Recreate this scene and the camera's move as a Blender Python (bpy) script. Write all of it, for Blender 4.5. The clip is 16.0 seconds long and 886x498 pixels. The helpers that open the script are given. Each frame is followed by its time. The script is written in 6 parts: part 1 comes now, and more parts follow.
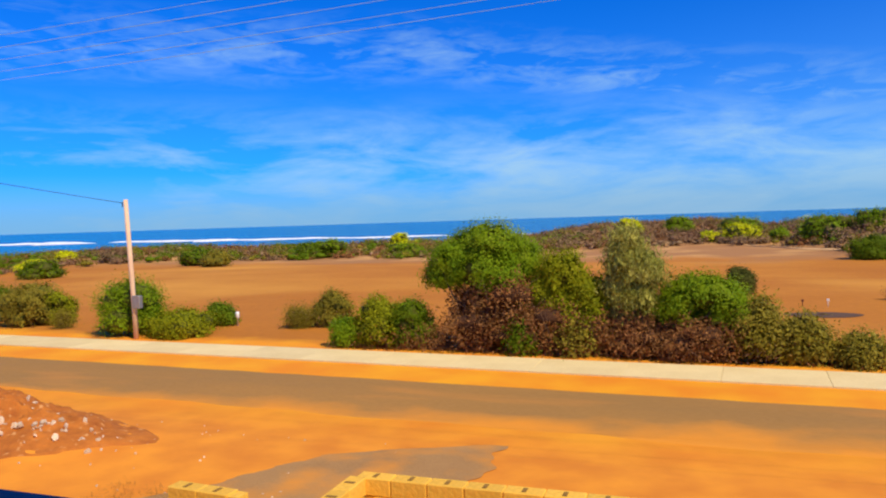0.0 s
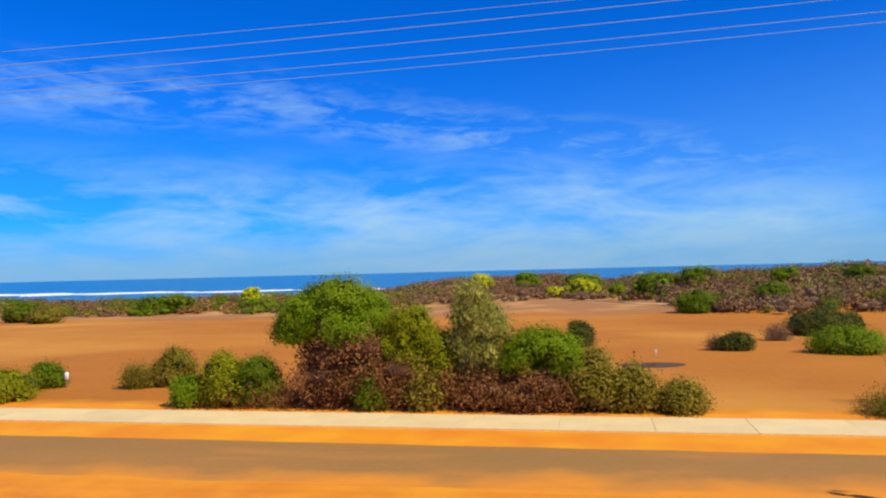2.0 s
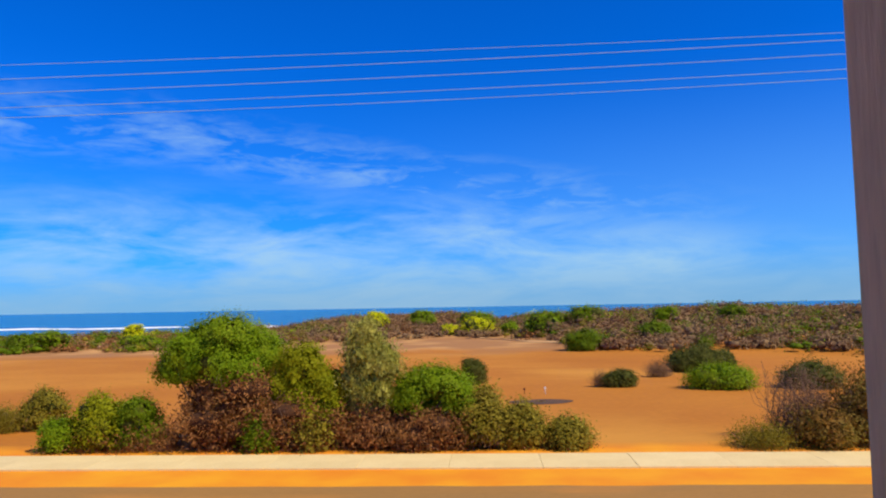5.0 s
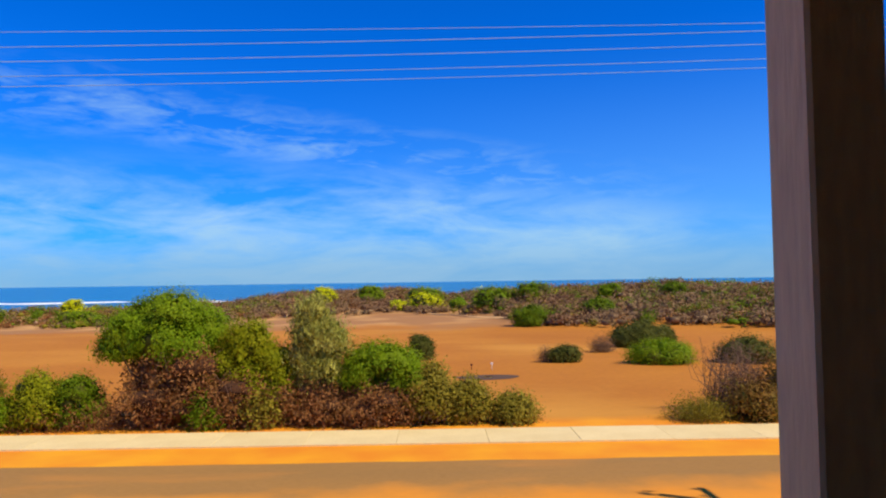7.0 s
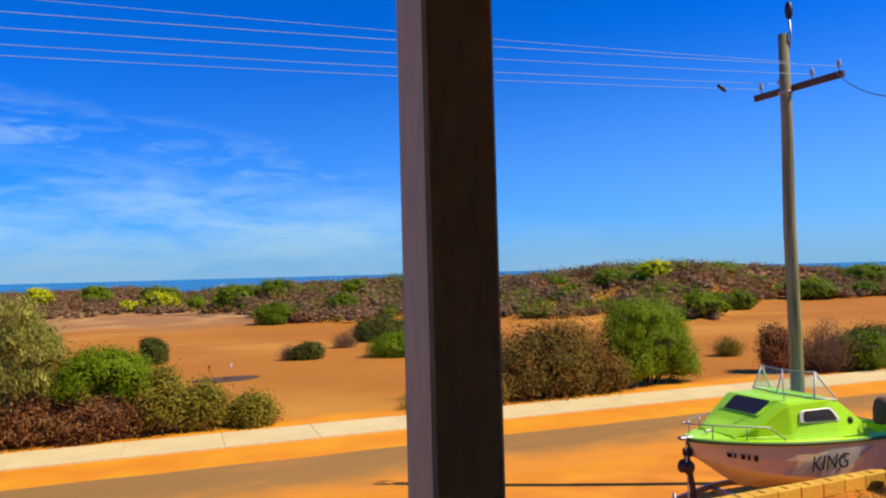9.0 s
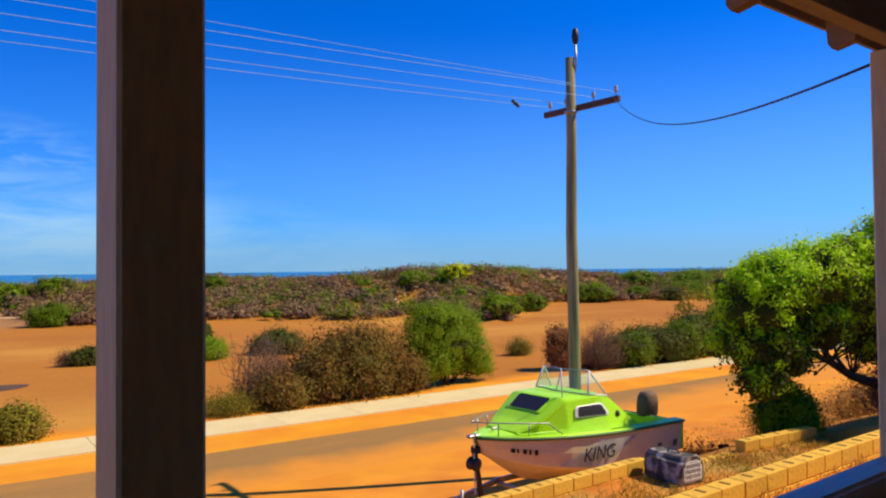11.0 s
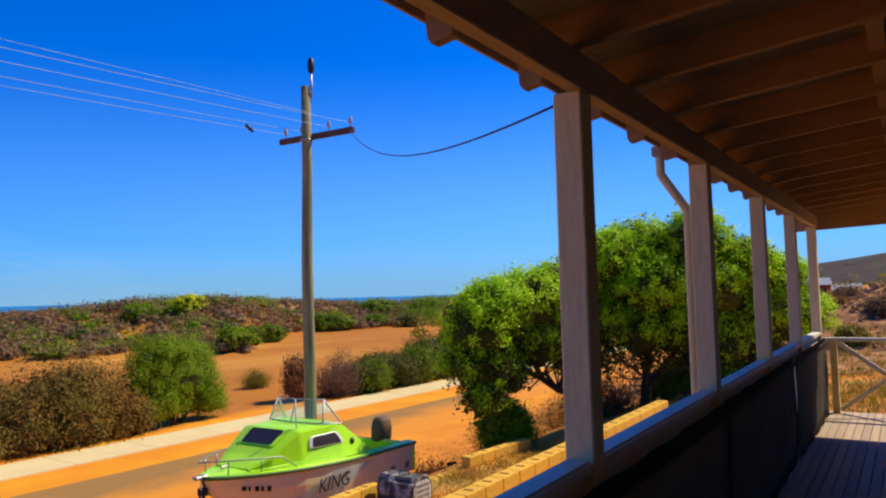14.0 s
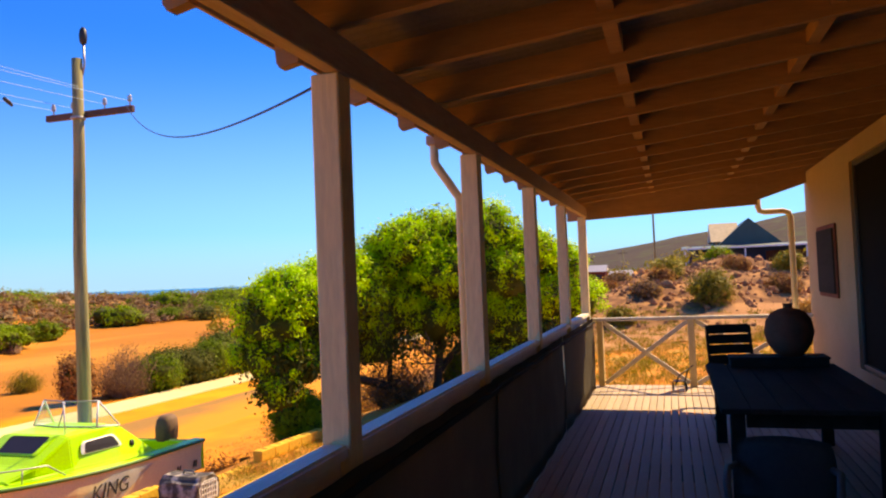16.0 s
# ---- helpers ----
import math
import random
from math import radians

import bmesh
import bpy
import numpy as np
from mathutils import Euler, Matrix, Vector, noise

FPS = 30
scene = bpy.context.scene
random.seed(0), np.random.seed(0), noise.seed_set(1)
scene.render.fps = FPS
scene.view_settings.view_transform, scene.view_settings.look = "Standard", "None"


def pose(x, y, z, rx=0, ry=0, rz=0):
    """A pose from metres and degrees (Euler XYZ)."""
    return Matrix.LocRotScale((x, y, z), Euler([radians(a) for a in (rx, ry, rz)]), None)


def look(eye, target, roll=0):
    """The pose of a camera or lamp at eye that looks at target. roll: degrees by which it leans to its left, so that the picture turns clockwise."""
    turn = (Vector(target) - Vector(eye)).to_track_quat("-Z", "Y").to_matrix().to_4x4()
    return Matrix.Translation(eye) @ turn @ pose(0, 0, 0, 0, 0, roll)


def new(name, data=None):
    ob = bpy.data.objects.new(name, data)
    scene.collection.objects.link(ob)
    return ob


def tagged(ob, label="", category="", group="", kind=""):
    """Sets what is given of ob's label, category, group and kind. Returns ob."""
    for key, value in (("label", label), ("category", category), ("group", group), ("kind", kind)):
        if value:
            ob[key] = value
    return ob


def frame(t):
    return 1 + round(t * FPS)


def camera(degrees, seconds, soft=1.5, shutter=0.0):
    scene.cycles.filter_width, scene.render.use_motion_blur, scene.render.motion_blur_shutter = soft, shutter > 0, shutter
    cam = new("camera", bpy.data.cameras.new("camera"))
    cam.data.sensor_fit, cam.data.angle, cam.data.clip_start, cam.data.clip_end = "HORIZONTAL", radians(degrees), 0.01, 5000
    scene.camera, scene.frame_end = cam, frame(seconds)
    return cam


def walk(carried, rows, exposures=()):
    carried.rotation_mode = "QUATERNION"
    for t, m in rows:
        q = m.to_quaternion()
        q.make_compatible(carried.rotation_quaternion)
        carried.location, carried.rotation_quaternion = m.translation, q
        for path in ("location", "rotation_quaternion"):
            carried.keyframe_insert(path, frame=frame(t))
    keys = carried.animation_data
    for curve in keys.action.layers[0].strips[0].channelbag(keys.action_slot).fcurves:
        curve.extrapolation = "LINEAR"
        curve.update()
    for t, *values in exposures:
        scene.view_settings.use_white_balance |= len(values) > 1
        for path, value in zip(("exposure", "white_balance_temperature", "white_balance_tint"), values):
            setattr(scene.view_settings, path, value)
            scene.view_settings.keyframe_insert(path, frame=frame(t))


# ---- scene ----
cam = camera(61.9, 16.0, soft=2.1)
PATH = [
    (0, (-0.825, 0.633, 4.161), (-1.497, 2.515, 4.082), -1.8),
    (0.5, (-0.723, 0.606, 4.159), (-1.347, 2.505, 4.11), -2.0),
    (1, (-0.64, 0.536, 4.168), (-1.157, 2.467, 4.145), -2.3),
    (1.5, (-0.585, 0.454, 4.182), (-0.993, 2.412, 4.187), -1.7),
    (2, (-0.539, 0.39, 4.186), (-0.834, 2.368, 4.244), -1.4),
    (2.5, (-0.509, 0.347, 4.212), (-0.722, 2.333, 4.311), -1.6),
    (3, (-0.473, 0.305, 4.233), (-0.623, 2.295, 4.374), -1.4),
    (3.5, (-0.45, 0.256, 4.236), (-0.554, 2.245, 4.415), -0.7),
    (4, (-0.446, 0.257, 4.192), (-0.482, 2.247, 4.382), -1.0),
    (4.2, (-0.452, 0.263, 4.184), (-0.47, 2.254, 4.371), -1.0),
    (6.3, (-0.451, 0.261, 4.226), (-0.462, 2.259, 4.319), -1.0),
    (7, (-0.453, 0.199, 4.255), (-0.33, 2.193, 4.34), -0.8),
    (7.5, (-0.428, 0.2, 4.267), (-0.196, 2.185, 4.35), -1.2),
    (8, (-0.379, 0.192, 4.294), (0.027, 2.149, 4.371), -0.7),
    (8.5, (-0.33, 0.176, 4.302), (0.275, 2.081, 4.37), -1.0),
    (9, (-0.279, 0.182, 4.285), (0.503, 2.022, 4.346), -1.5),
    (9.5, (-0.245, 0.179, 4.305), (0.677, 1.954, 4.356), -1.8),
    (10, (-0.204, 0.166, 4.318), (0.834, 1.875, 4.362), -1.8),
    (12.5, (-0.07, 0.168, 4.297), (1.408, 1.512, 4.404), -0.1),
    (13, (-0.058, 0.163, 4.295), (1.5, 1.411, 4.412), -0.8),
    (13.5, (-0.025, 0.154, 4.294), (1.596, 1.319, 4.412), -0.3),
    (14, (-0.009, 0.132, 4.29), (1.681, 1.194, 4.411), -1.5),
    (14.5, (0.015, 0.107, 4.291), (1.761, 1.075, 4.409), -1.3),
    (15, (0.026, 0.072, 4.275), (1.827, 0.935, 4.388), -1.8),
    (15.5, (0.053, 0.023, 4.255), (1.908, 0.765, 4.347), -1.0),
    (16, (0.107, -0.019, 4.263), (2.018, 0.569, 4.339), -2.3),
]
walk(cam, [(t, look(e, g, r)) for t, e, g, r in PATH], exposures=[(0, -0.12, 6500, 12), (4, -0.13, 6500, 12), (8, -0.08, 6500, 11), (10, -0.08, 6500, 11), (12.5, -0.04, 6450, 10), (14, -0.06, 6350, 10), (14.5, -0.02, 6450, 10), (15, 0.24, 7250, 11), (15.5, 0.36, 7600, 12), (16, 0.68, 8800, 15)])

# ---- sky and sun ----
SUN_FROM = Vector((0.858, -0.514, 0.0)).normalized()
SUN_UP = radians(48)
world = bpy.data.worlds.new("sky")
scene.world = world
world.use_nodes = True
wn, wl = world.node_tree.nodes, world.node_tree.links
wn.clear()


def wnode(kind, **values):
    n = wn.new(kind)
    for k, v in values.items():
        n.inputs[k].default_value = v
    return n


def wmath(op, a, b=None, clamp=False):
    n = wn.new("ShaderNodeMath")
    n.operation, n.use_clamp = op, clamp
    for i, v in enumerate((a, b)):
        if v is None:
            continue
        if isinstance(v, (int, float)):
            n.inputs[i].default_value = v
        else:
            wl.new(v, n.inputs[i])
    return n.outputs[0]


sky = wn.new("ShaderNodeTexSky")
sky.sky_type, sky.sun_disc = "NISHITA", False
sky.sun_elevation = SUN_UP
sky.sun_rotation = math.atan2(SUN_FROM.x, SUN_FROM.y)
sky.altitude, sky.air_density, sky.dust_density, sky.ozone_density = 0, 1.0, 0.05, 2.0
deep = wn.new("ShaderNodeHueSaturation")
deep.inputs["Saturation"].default_value = 1.12
tint = wn.new("ShaderNodeMix")
tint.data_type, tint.blend_type = "RGBA", "MULTIPLY"
tint.inputs[0].default_value = 1.0
tint.inputs[7].default_value = (0.27, 0.77, 1.95, 1)
wl.new(sky.outputs[0], tint.inputs[6])
wl.new(tint.outputs[2], deep.inputs["Color"])
co = wn.new("ShaderNodeTexCoord")
sep = wn.new("ShaderNodeSeparateXYZ")
wl.new(co.outputs["Generated"], sep.inputs[0])
streak = wn.new("ShaderNodeMapping")
streak.inputs["Rotation"].default_value = (0, radians(4), 0)
streak.inputs["Scale"].default_value = (1.0, 1.0, 4.2)
streak.inputs["Location"].default_value = (0.7, 0.35, 0)
wl.new(co.outputs["Generated"], streak.inputs[0])
wisps = wnode("ShaderNodeTexNoise", Scale=5.6, Detail=8.0, Roughness=0.60, Distortion=0.5)
banks = wnode("ShaderNodeTexNoise", Scale=2.3, Detail=3.0, Roughness=0.5)
ripple = wnode("ShaderNodeTexNoise", Scale=15.0, Detail=7.0, Roughness=0.62, Distortion=0.7)
for n in (wisps, banks, ripple):
    wl.new(streak.outputs[0], n.inputs["Vector"])
east, up = sep.outputs[0], sep.outputs[2]
# a row of broken cirrus that sinks towards the north
row_line = wmath("SUBTRACT", 0.222, wmath("MULTIPLY", wmath("MAXIMUM", wmath("ADD", east, 0.35), 0.0), 0.17))
row_off = wmath("ABSOLUTE", wmath("SUBTRACT", up, row_line))
row_mask = wmath("SUBTRACT", 1.0, wmath("MULTIPLY", row_off, 19.0), True)
row_fade = wmath("MULTIPLY", wmath("SUBTRACT", 0.42, east), 4.0, True)
tufts_ = wmath("ADD", wmath("MULTIPLY", ripple.outputs["Fac"], 0.75), wmath("MULTIPLY", wisps.outputs["Fac"], 0.65))
row = wmath("MULTIPLY", wmath("MULTIPLY", wmath("SUBTRACT", tufts_, 0.635), 3.4, True), wmath("MULTIPLY", row_mask, row_fade))
# a soft streaked veil below it, thickest over the sea
veil_top = wmath("SUBTRACT", 0.165, wmath("MULTIPLY", wmath("MAXIMUM", wmath("SUBTRACT", east, 0.05), 0.0), 0.19))
veil = wn.new("ShaderNodeMapRange")
veil.interpolation_type = "SMOOTHSTEP"
for k, v in zip((1, 2, 3, 4), (-0.015, 0.075, 0.0, 1.0)):
    veil.inputs[k].default_value = v
wl.new(wmath("SUBTRACT", veil_top, up), veil.inputs[0])
streaks = wmath("ADD", wmath("MULTIPLY", wmath("SUBTRACT", wisps.outputs["Fac"], 0.5), 2.7), wmath("MULTIPLY", wmath("SUBTRACT", banks.outputs["Fac"], 0.5), 1.5))
streaks = wmath("ADD", streaks, wmath("MULTIPLY", wmath("SUBTRACT", ripple.outputs["Fac"], 0.5), 0.7))
thick = wmath("SUBTRACT", 0.44, wmath("MULTIPLY", wmath("SUBTRACT", wmath("MULTIPLY", east, -1.0), 0.35), 0.9, True))
sheet = wmath("MULTIPLY", wmath("MULTIPLY", wmath("ADD", streaks, thick), 1.0, True), wmath("MULTIPLY", veil.outputs[0], wmath("MULTIPLY", wmath("SUBTRACT", 0.80, east), 2.0, True)))
cover = wmath("MULTIPLY", wmath("MAXIMUM", wmath("MULTIPLY", row, 0.72), sheet), 0.80)
mixed = wn.new("ShaderNodeMix")
mixed.data_type = "RGBA"
wl.new(cover, mixed.inputs[0])
wl.new(deep.outputs[0], mixed.inputs[6])
mixed.inputs[7].default_value = (5.0, 8.0, 10.3, 1)
# pale haze low over the horizon, brighter on the sun's side
haze = wn.new("ShaderNodeMapRange")
haze.interpolation_type = "SMOOTHSTEP"
for k, v in zip((1, 2, 3, 4), (0.33, 0.0, 0.0, 1.0)):
    haze.inputs[k].default_value = v
wl.new(sep.outputs[2], haze.inputs[0])
sunside = wn.new("ShaderNodeMapRange")
for k, v in zip((1, 2, 3, 4), (-0.15, 1.0, 0.08, 0.50)):
    sunside.inputs[k].default_value = v
wl.new(sep.outputs[0], sunside.inputs[0])
hazed = wn.new("ShaderNodeMix")
hazed.data_type = "RGBA"
wl.new(wmath("MULTIPLY", haze.outputs[0], sunside.outputs[0]), hazed.inputs[0])
wl.new(mixed.outputs[2], hazed.inputs[6])
hazed.inputs[7].default_value = (4.6, 8.3, 11.6, 1)
bg = wn.new("ShaderNodeBackground")
bg.inputs["Strength"].default_value = 0.089
dull = wn.new("ShaderNodeMapRange")
dull.interpolation_type = "SMOOTHSTEP"
for k, v in zip((1, 2, 3, 4), (0.075, 0.0, 0.0, 0.62)):
    dull.inputs[k].default_value = v
wl.new(up, dull.inputs[0])
low = wn.new("ShaderNodeMix")
low.data_type = "RGBA"
wl.new(dull.outputs[0], low.inputs[0])
wl.new(hazed.outputs[2], low.inputs[6])
low.inputs[7].default_value = (2.7, 5.2, 8.0, 1)
wl.new(low.outputs[2], bg.inputs["Color"])
wl.new(bg.outputs[0], wn.new("ShaderNodeOutputWorld").inputs[0])

sun = new("sun", bpy.data.lights.new("sun", "SUN"))
sun.data.energy, sun.data.angle, sun.data.color = 5.6, radians(0.5), (1.0, 0.85, 0.58)
SUN_DIR = Vector((SUN_FROM.x * math.cos(SUN_UP), SUN_FROM.y * math.cos(SUN_UP), math.sin(SUN_UP)))
sun.matrix_world = look(SUN_DIR * 60, (0, 0, 0))


# ---- materials ----
def material(name, color, color2=None, scale=4.0, rough=0.8, metal=0.0, bump=0.2, fine=40.0, spots=None, island=0.0, obj_random=0.0, stretch=(1, 1, 1), leaf=0.0, coat=0.0):
    """A surface with two scales of colour variation and fine relief, at world size."""
    m = bpy.data.materials.new(name)
    m.use_nodes = True
    nt = m.node_tree
    n, l = nt.nodes, nt.links
    b = n["Principled BSDF"]
    b.inputs["Roughness"].default_value, b.inputs["Metallic"].default_value = rough, metal
    if leaf or rough >= 0.85:
        b.inputs["Specular IOR Level"].default_value = 0.12
    if coat:
        b.inputs["Coat Weight"].default_value = coat
    tc = n.new("ShaderNodeTexCoord")
    mp = n.new("ShaderNodeMapping")
    mp.inputs["Scale"].default_value = stretch
    l.new(tc.outputs["Object"], mp.inputs[0])
    n1 = n.new("ShaderNodeTexNoise")
    n1.inputs["Scale"].default_value, n1.inputs["Detail"].default_value, n1.inputs["Roughness"].default_value = scale, 6, 0.6
    n2 = n.new("ShaderNodeTexNoise")
    n2.inputs["Scale"].default_value, n2.inputs["Detail"].default_value = fine, 4
    for q in (n1, n2):
        l.new(mp.outputs[0], q.inputs["Vector"])
    r1 = n.new("ShaderNodeMapRange")
    r1.inputs[1].default_value, r1.inputs[2].default_value = 0.32, 0.68
    l.new(n1.outputs["Fac"], r1.inputs[0])
    fac = r1.outputs[0]
    mix = n.new("ShaderNodeMix")
    mix.data_type = "RGBA"
    mix.inputs[6].default_value = (*color, 1)
    mix.inputs[7].default_value = (*(color2 or [c * 0.75 for c in color]), 1)
    l.new(fac, mix.inputs[0])
    col = mix.outputs[2]
    hs = n.new("ShaderNodeHueSaturation")
    l.new(col, hs.inputs["Color"])
    v = n.new("ShaderNodeMapRange")
    v.inputs[3].default_value, v.inputs[4].default_value = 0.78, 1.22
    l.new(n2.outputs["Fac"], v.inputs[0])
    val = v.outputs[0]
    for amount, kind, out in ((island, "ShaderNodeNewGeometry", "Random Per Island"), (obj_random, "ShaderNodeObjectInfo", "Random")):
        if amount:
            g = n.new(kind)
            r = n.new("ShaderNodeMapRange")
            r.inputs[3].default_value, r.inputs[4].default_value = 1 - amount, 1 + amount
            l.new(g.outputs[out], r.inputs[0])
            mu = n.new("ShaderNodeMath")
            mu.operation = "MULTIPLY"
            l.new(val, mu.inputs[0])
            l.new(r.outputs[0], mu.inputs[1])
            val = mu.outputs[0]
    l.new(val, hs.inputs["Value"])
    col = hs.outputs[0]
    if spots:
        sc, lo, hi, c3 = spots
        n3 = n.new("ShaderNodeTexNoise")
        n3.inputs["Scale"].default_value, n3.inputs["Detail"].default_value = sc, 5
        l.new(mp.outputs[0], n3.inputs["Vector"])
        r3 = n.new("ShaderNodeMapRange")
        r3.inputs[1].default_value, r3.inputs[2].default_value = lo, hi
        l.new(n3.outputs["Fac"], r3.inputs[0])
        m3 = n.new("ShaderNodeMix")
        m3.data_type = "RGBA"
        m3.inputs[7].default_value = (*c3, 1)
        l.new(r3.outputs[0], m3.inputs[0])
        l.new(col, m3.inputs[6])
        col = m3.outputs[2]
    l.new(col, b.inputs["Base Color"])
    if bump:
        bp = n.new("ShaderNodeBump")
        bp.inputs["Strength"].default_value, bp.inputs["Distance"].default_value = bump, 0.02
        l.new(n2.outputs["Fac"], bp.inputs["Height"])
        l.new(bp.outputs[0], b.inputs["Normal"])
    if leaf:
        t = n.new("ShaderNodeBsdfTranslucent")
        l.new(col, t.inputs["Color"])
        ms = n.new("ShaderNodeMixShader")
        ms.inputs[0].default_value = leaf
        l.new(b.outputs[0], ms.inputs[1])
        l.new(t.outputs[0], ms.inputs[2])
        l.new(ms.outputs[0], n["Material Output"].inputs["Surface"])
    return m


def glass(name, tint, rough=0.03, clear=0.9):
    m = bpy.data.materials.new(name)
    m.use_nodes = True
    n, l = m.node_tree.nodes, m.node_tree.links
    b = n["Principled BSDF"]
    b.inputs["Base Color"].default_value = (*tint, 1)
    b.inputs["Roughness"].default_value, b.inputs["IOR"].default_value = rough, 1.45
    tr = n.new("ShaderNodeBsdfTransparent")
    tr.inputs[0].default_value = (*tint, 1)
    ms = n.new("ShaderNodeMixShader")
    ms.inputs[0].default_value = clear
    l.new(b.outputs[0], ms.inputs[1])
    l.new(tr.outputs[0], ms.inputs[2])
    l.new(ms.outputs[0], n["Material Output"].inputs["Surface"])
    return m


M_ROAD = material("worn asphalt with red dust", (0.31, 0.175, 0.055), (0.39, 0.20, 0.05), 0.25, 0.9, bump=0.3, fine=30, stretch=(0.25, 1, 1), spots=(0.8, 0.56, 0.85, (0.55, 0.24, 0.05)))
# orange dust blown over the road's near edge
rn, rl = M_ROAD.node_tree.nodes, M_ROAD.node_tree.links
rb = rn["Principled BSDF"]
asphalt = rb.inputs["Base Color"].links[0].from_socket
rtc = rn.new("ShaderNodeTexCoord")
rsx = rn.new("ShaderNodeSeparateXYZ")
rno = rn.new("ShaderNodeTexNoise")
rno.inputs["Scale"].default_value, rno.inputs["Detail"].default_value = 0.55, 7
rma = rn.new("ShaderNodeMath")
rma.operation = "MULTIPLY_ADD"
rma.inputs[1].default_value = 2.6
rmr = rn.new("ShaderNodeMapRange")
rmr.inputs[1].default_value, rmr.inputs[2].default_value, rmr.inputs[3].default_value, rmr.inputs[4].default_value = 17.1, 15.8, 0.0, 0.9
rmx = rn.new("ShaderNodeMix")
rmx.data_type = "RGBA"
rmx.inputs[7].default_value = (0.76, 0.29, 0.028, 1)
rl.new(rtc.outputs["Object"], rsx.inputs[0])
rl.new(rtc.outputs["Object"], rno.inputs["Vector"])
rl.new(rno.outputs["Fac"], rma.inputs[0])
rl.new(rsx.outputs[1], rma.inputs[2])
rl.new(rma.outputs[0], rmr.inputs[0])
rl.new(rmr.outputs[0], rmx.inputs[0])
rl.new(asphalt, rmx.inputs[6])
rl.new(rmx.outputs[2], rb.inputs["Base Color"])
M_HEAP = material("red-brown heaped soil", (0.52, 0.175, 0.028), (0.33, 0.10, 0.022), 2.2, 0.95, bump=1.0, fine=9, spots=(6.0, 0.60, 0.70, (0.62, 0.30, 0.10)))
M_PATH = material("pale concrete", (0.76, 0.62, 0.31), (0.68, 0.54, 0.26), 0.8, 0.9, bump=0.15, fine=25, obj_random=0.05)
M_DRIVE = material("grey-brown driveway", (0.41, 0.235, 0.085), (0.35, 0.195, 0.072), 0.7, 0.9, bump=0.3, fine=25, spots=(0.9, 0.45, 0.72, (0.66, 0.27, 0.04)))
M_BLOCK = material("yellow limestone block", (0.80, 0.48, 0.075), (0.72, 0.40, 0.05), 2.0, 0.95, bump=0.4, fine=22, obj_random=0.10)
M_CORE_SHADE = material("dark block core shade", (0.30, 0.17, 0.04), None, 3, 0.95)
M_POST = material("off-white painted timber", (0.90, 0.74, 0.39), (0.80, 0.65, 0.32), 1.6, 0.7, bump=0.15, fine=18, stretch=(3, 3, 0.5))
M_RAIL = material("weathered painted rail", (0.84, 0.76, 0.60), (0.72, 0.64, 0.50), 2.5, 0.6, bump=0.2, fine=20, stretch=(0.6, 3, 3))
M_BLUERAIL = material("dark blue rail", (0.010, 0.014, 0.10), (0.014, 0.018, 0.13), 3.0, 0.5, bump=0.05)
M_RAFTER = material("cream painted rafter timber", (0.44, 0.265, 0.135), (0.35, 0.20, 0.095), 1.8, 0.8, bump=0.2, fine=16, stretch=(3, 0.5, 3))
M_BEAM = material("weathered painted beam", (0.50, 0.37, 0.26), (0.40, 0.29, 0.20), 1.8, 0.8, bump=0.2, fine=16, stretch=(0.5, 3, 3))
M_IRON = material("dull zinc roof sheet", (0.30, 0.26, 0.21), (0.22, 0.18, 0.14), 1.0, 0.65, metal=0.3, bump=0.1)
M_DECK = material("weathered decking board", (0.50, 0.37, 0.255), (0.40, 0.29, 0.195), 1.5, 0.7, bump=0.35, fine=26, stretch=(0.4, 4, 4), obj_random=0.15)
M_CLOTH = material("dark green shade cloth", (0.145, 0.125, 0.092), (0.18, 0.155, 0.115), 3, 0.95, bump=0.3, fine=160)
M_WALL = material("cream rendered wall", (0.56, 0.42, 0.26), (0.50, 0.37, 0.22), 1.2, 0.9, bump=0.3, fine=60)
M_DARKW = material("dark stained timber", (0.030, 0.025, 0.021), (0.046, 0.039, 0.033), 2.5, 0.92, bump=0.2, fine=24, stretch=(0.5, 3, 3))
M_DARKP = material("dark moulded plastic", (0.10, 0.10, 0.095), None, 3, 0.55, bump=0.05)
M_POLE = material("weathered grey-green pole timber", (0.42, 0.37, 0.18), (0.17, 0.155, 0.07), 2.2, 0.9, bump=0.6, fine=14, stretch=(4, 4, 0.25))
M_PINKPOLE = material("pale pinkish timber", (0.80, 0.56, 0.36), (0.66, 0.43, 0.27), 3.0, 0.9, bump=0.4, fine=14, stretch=(4, 4, 0.3))
M_ARM = material("weathered dark crossarm", (0.13, 0.085, 0.075), (0.09, 0.06, 0.055), 3.0, 0.85, bump=0.3)
M_PORC = material("glazed insulator", (0.50, 0.49, 0.46), None, 4, 0.3)
M_WIRE = material("aluminium wire", (0.40, 0.60, 0.72), None, 2, 0.6, metal=0.0, bump=0)
M_CABLE = material("black service cable", (0.02, 0.02, 0.022), None, 2, 0.6, bump=0)
M_STEEL = material("galvanised steel", (0.42, 0.41, 0.40), (0.33, 0.31, 0.29), 6, 0.45, metal=0.7, bump=0.1)
M_RUST = material("dark greasy steel", (0.05, 0.045, 0.045), (0.10, 0.06, 0.04), 6, 0.6, metal=0.4)
M_TYRE = material("black rubber", (0.02, 0.02, 0.02), None, 6, 0.8)
M_LIME = material("lime green gelcoat", (0.47, 0.92, 0.006), (0.42, 0.86, 0.006), 1.0, 0.42, bump=0.02, coat=0.12)
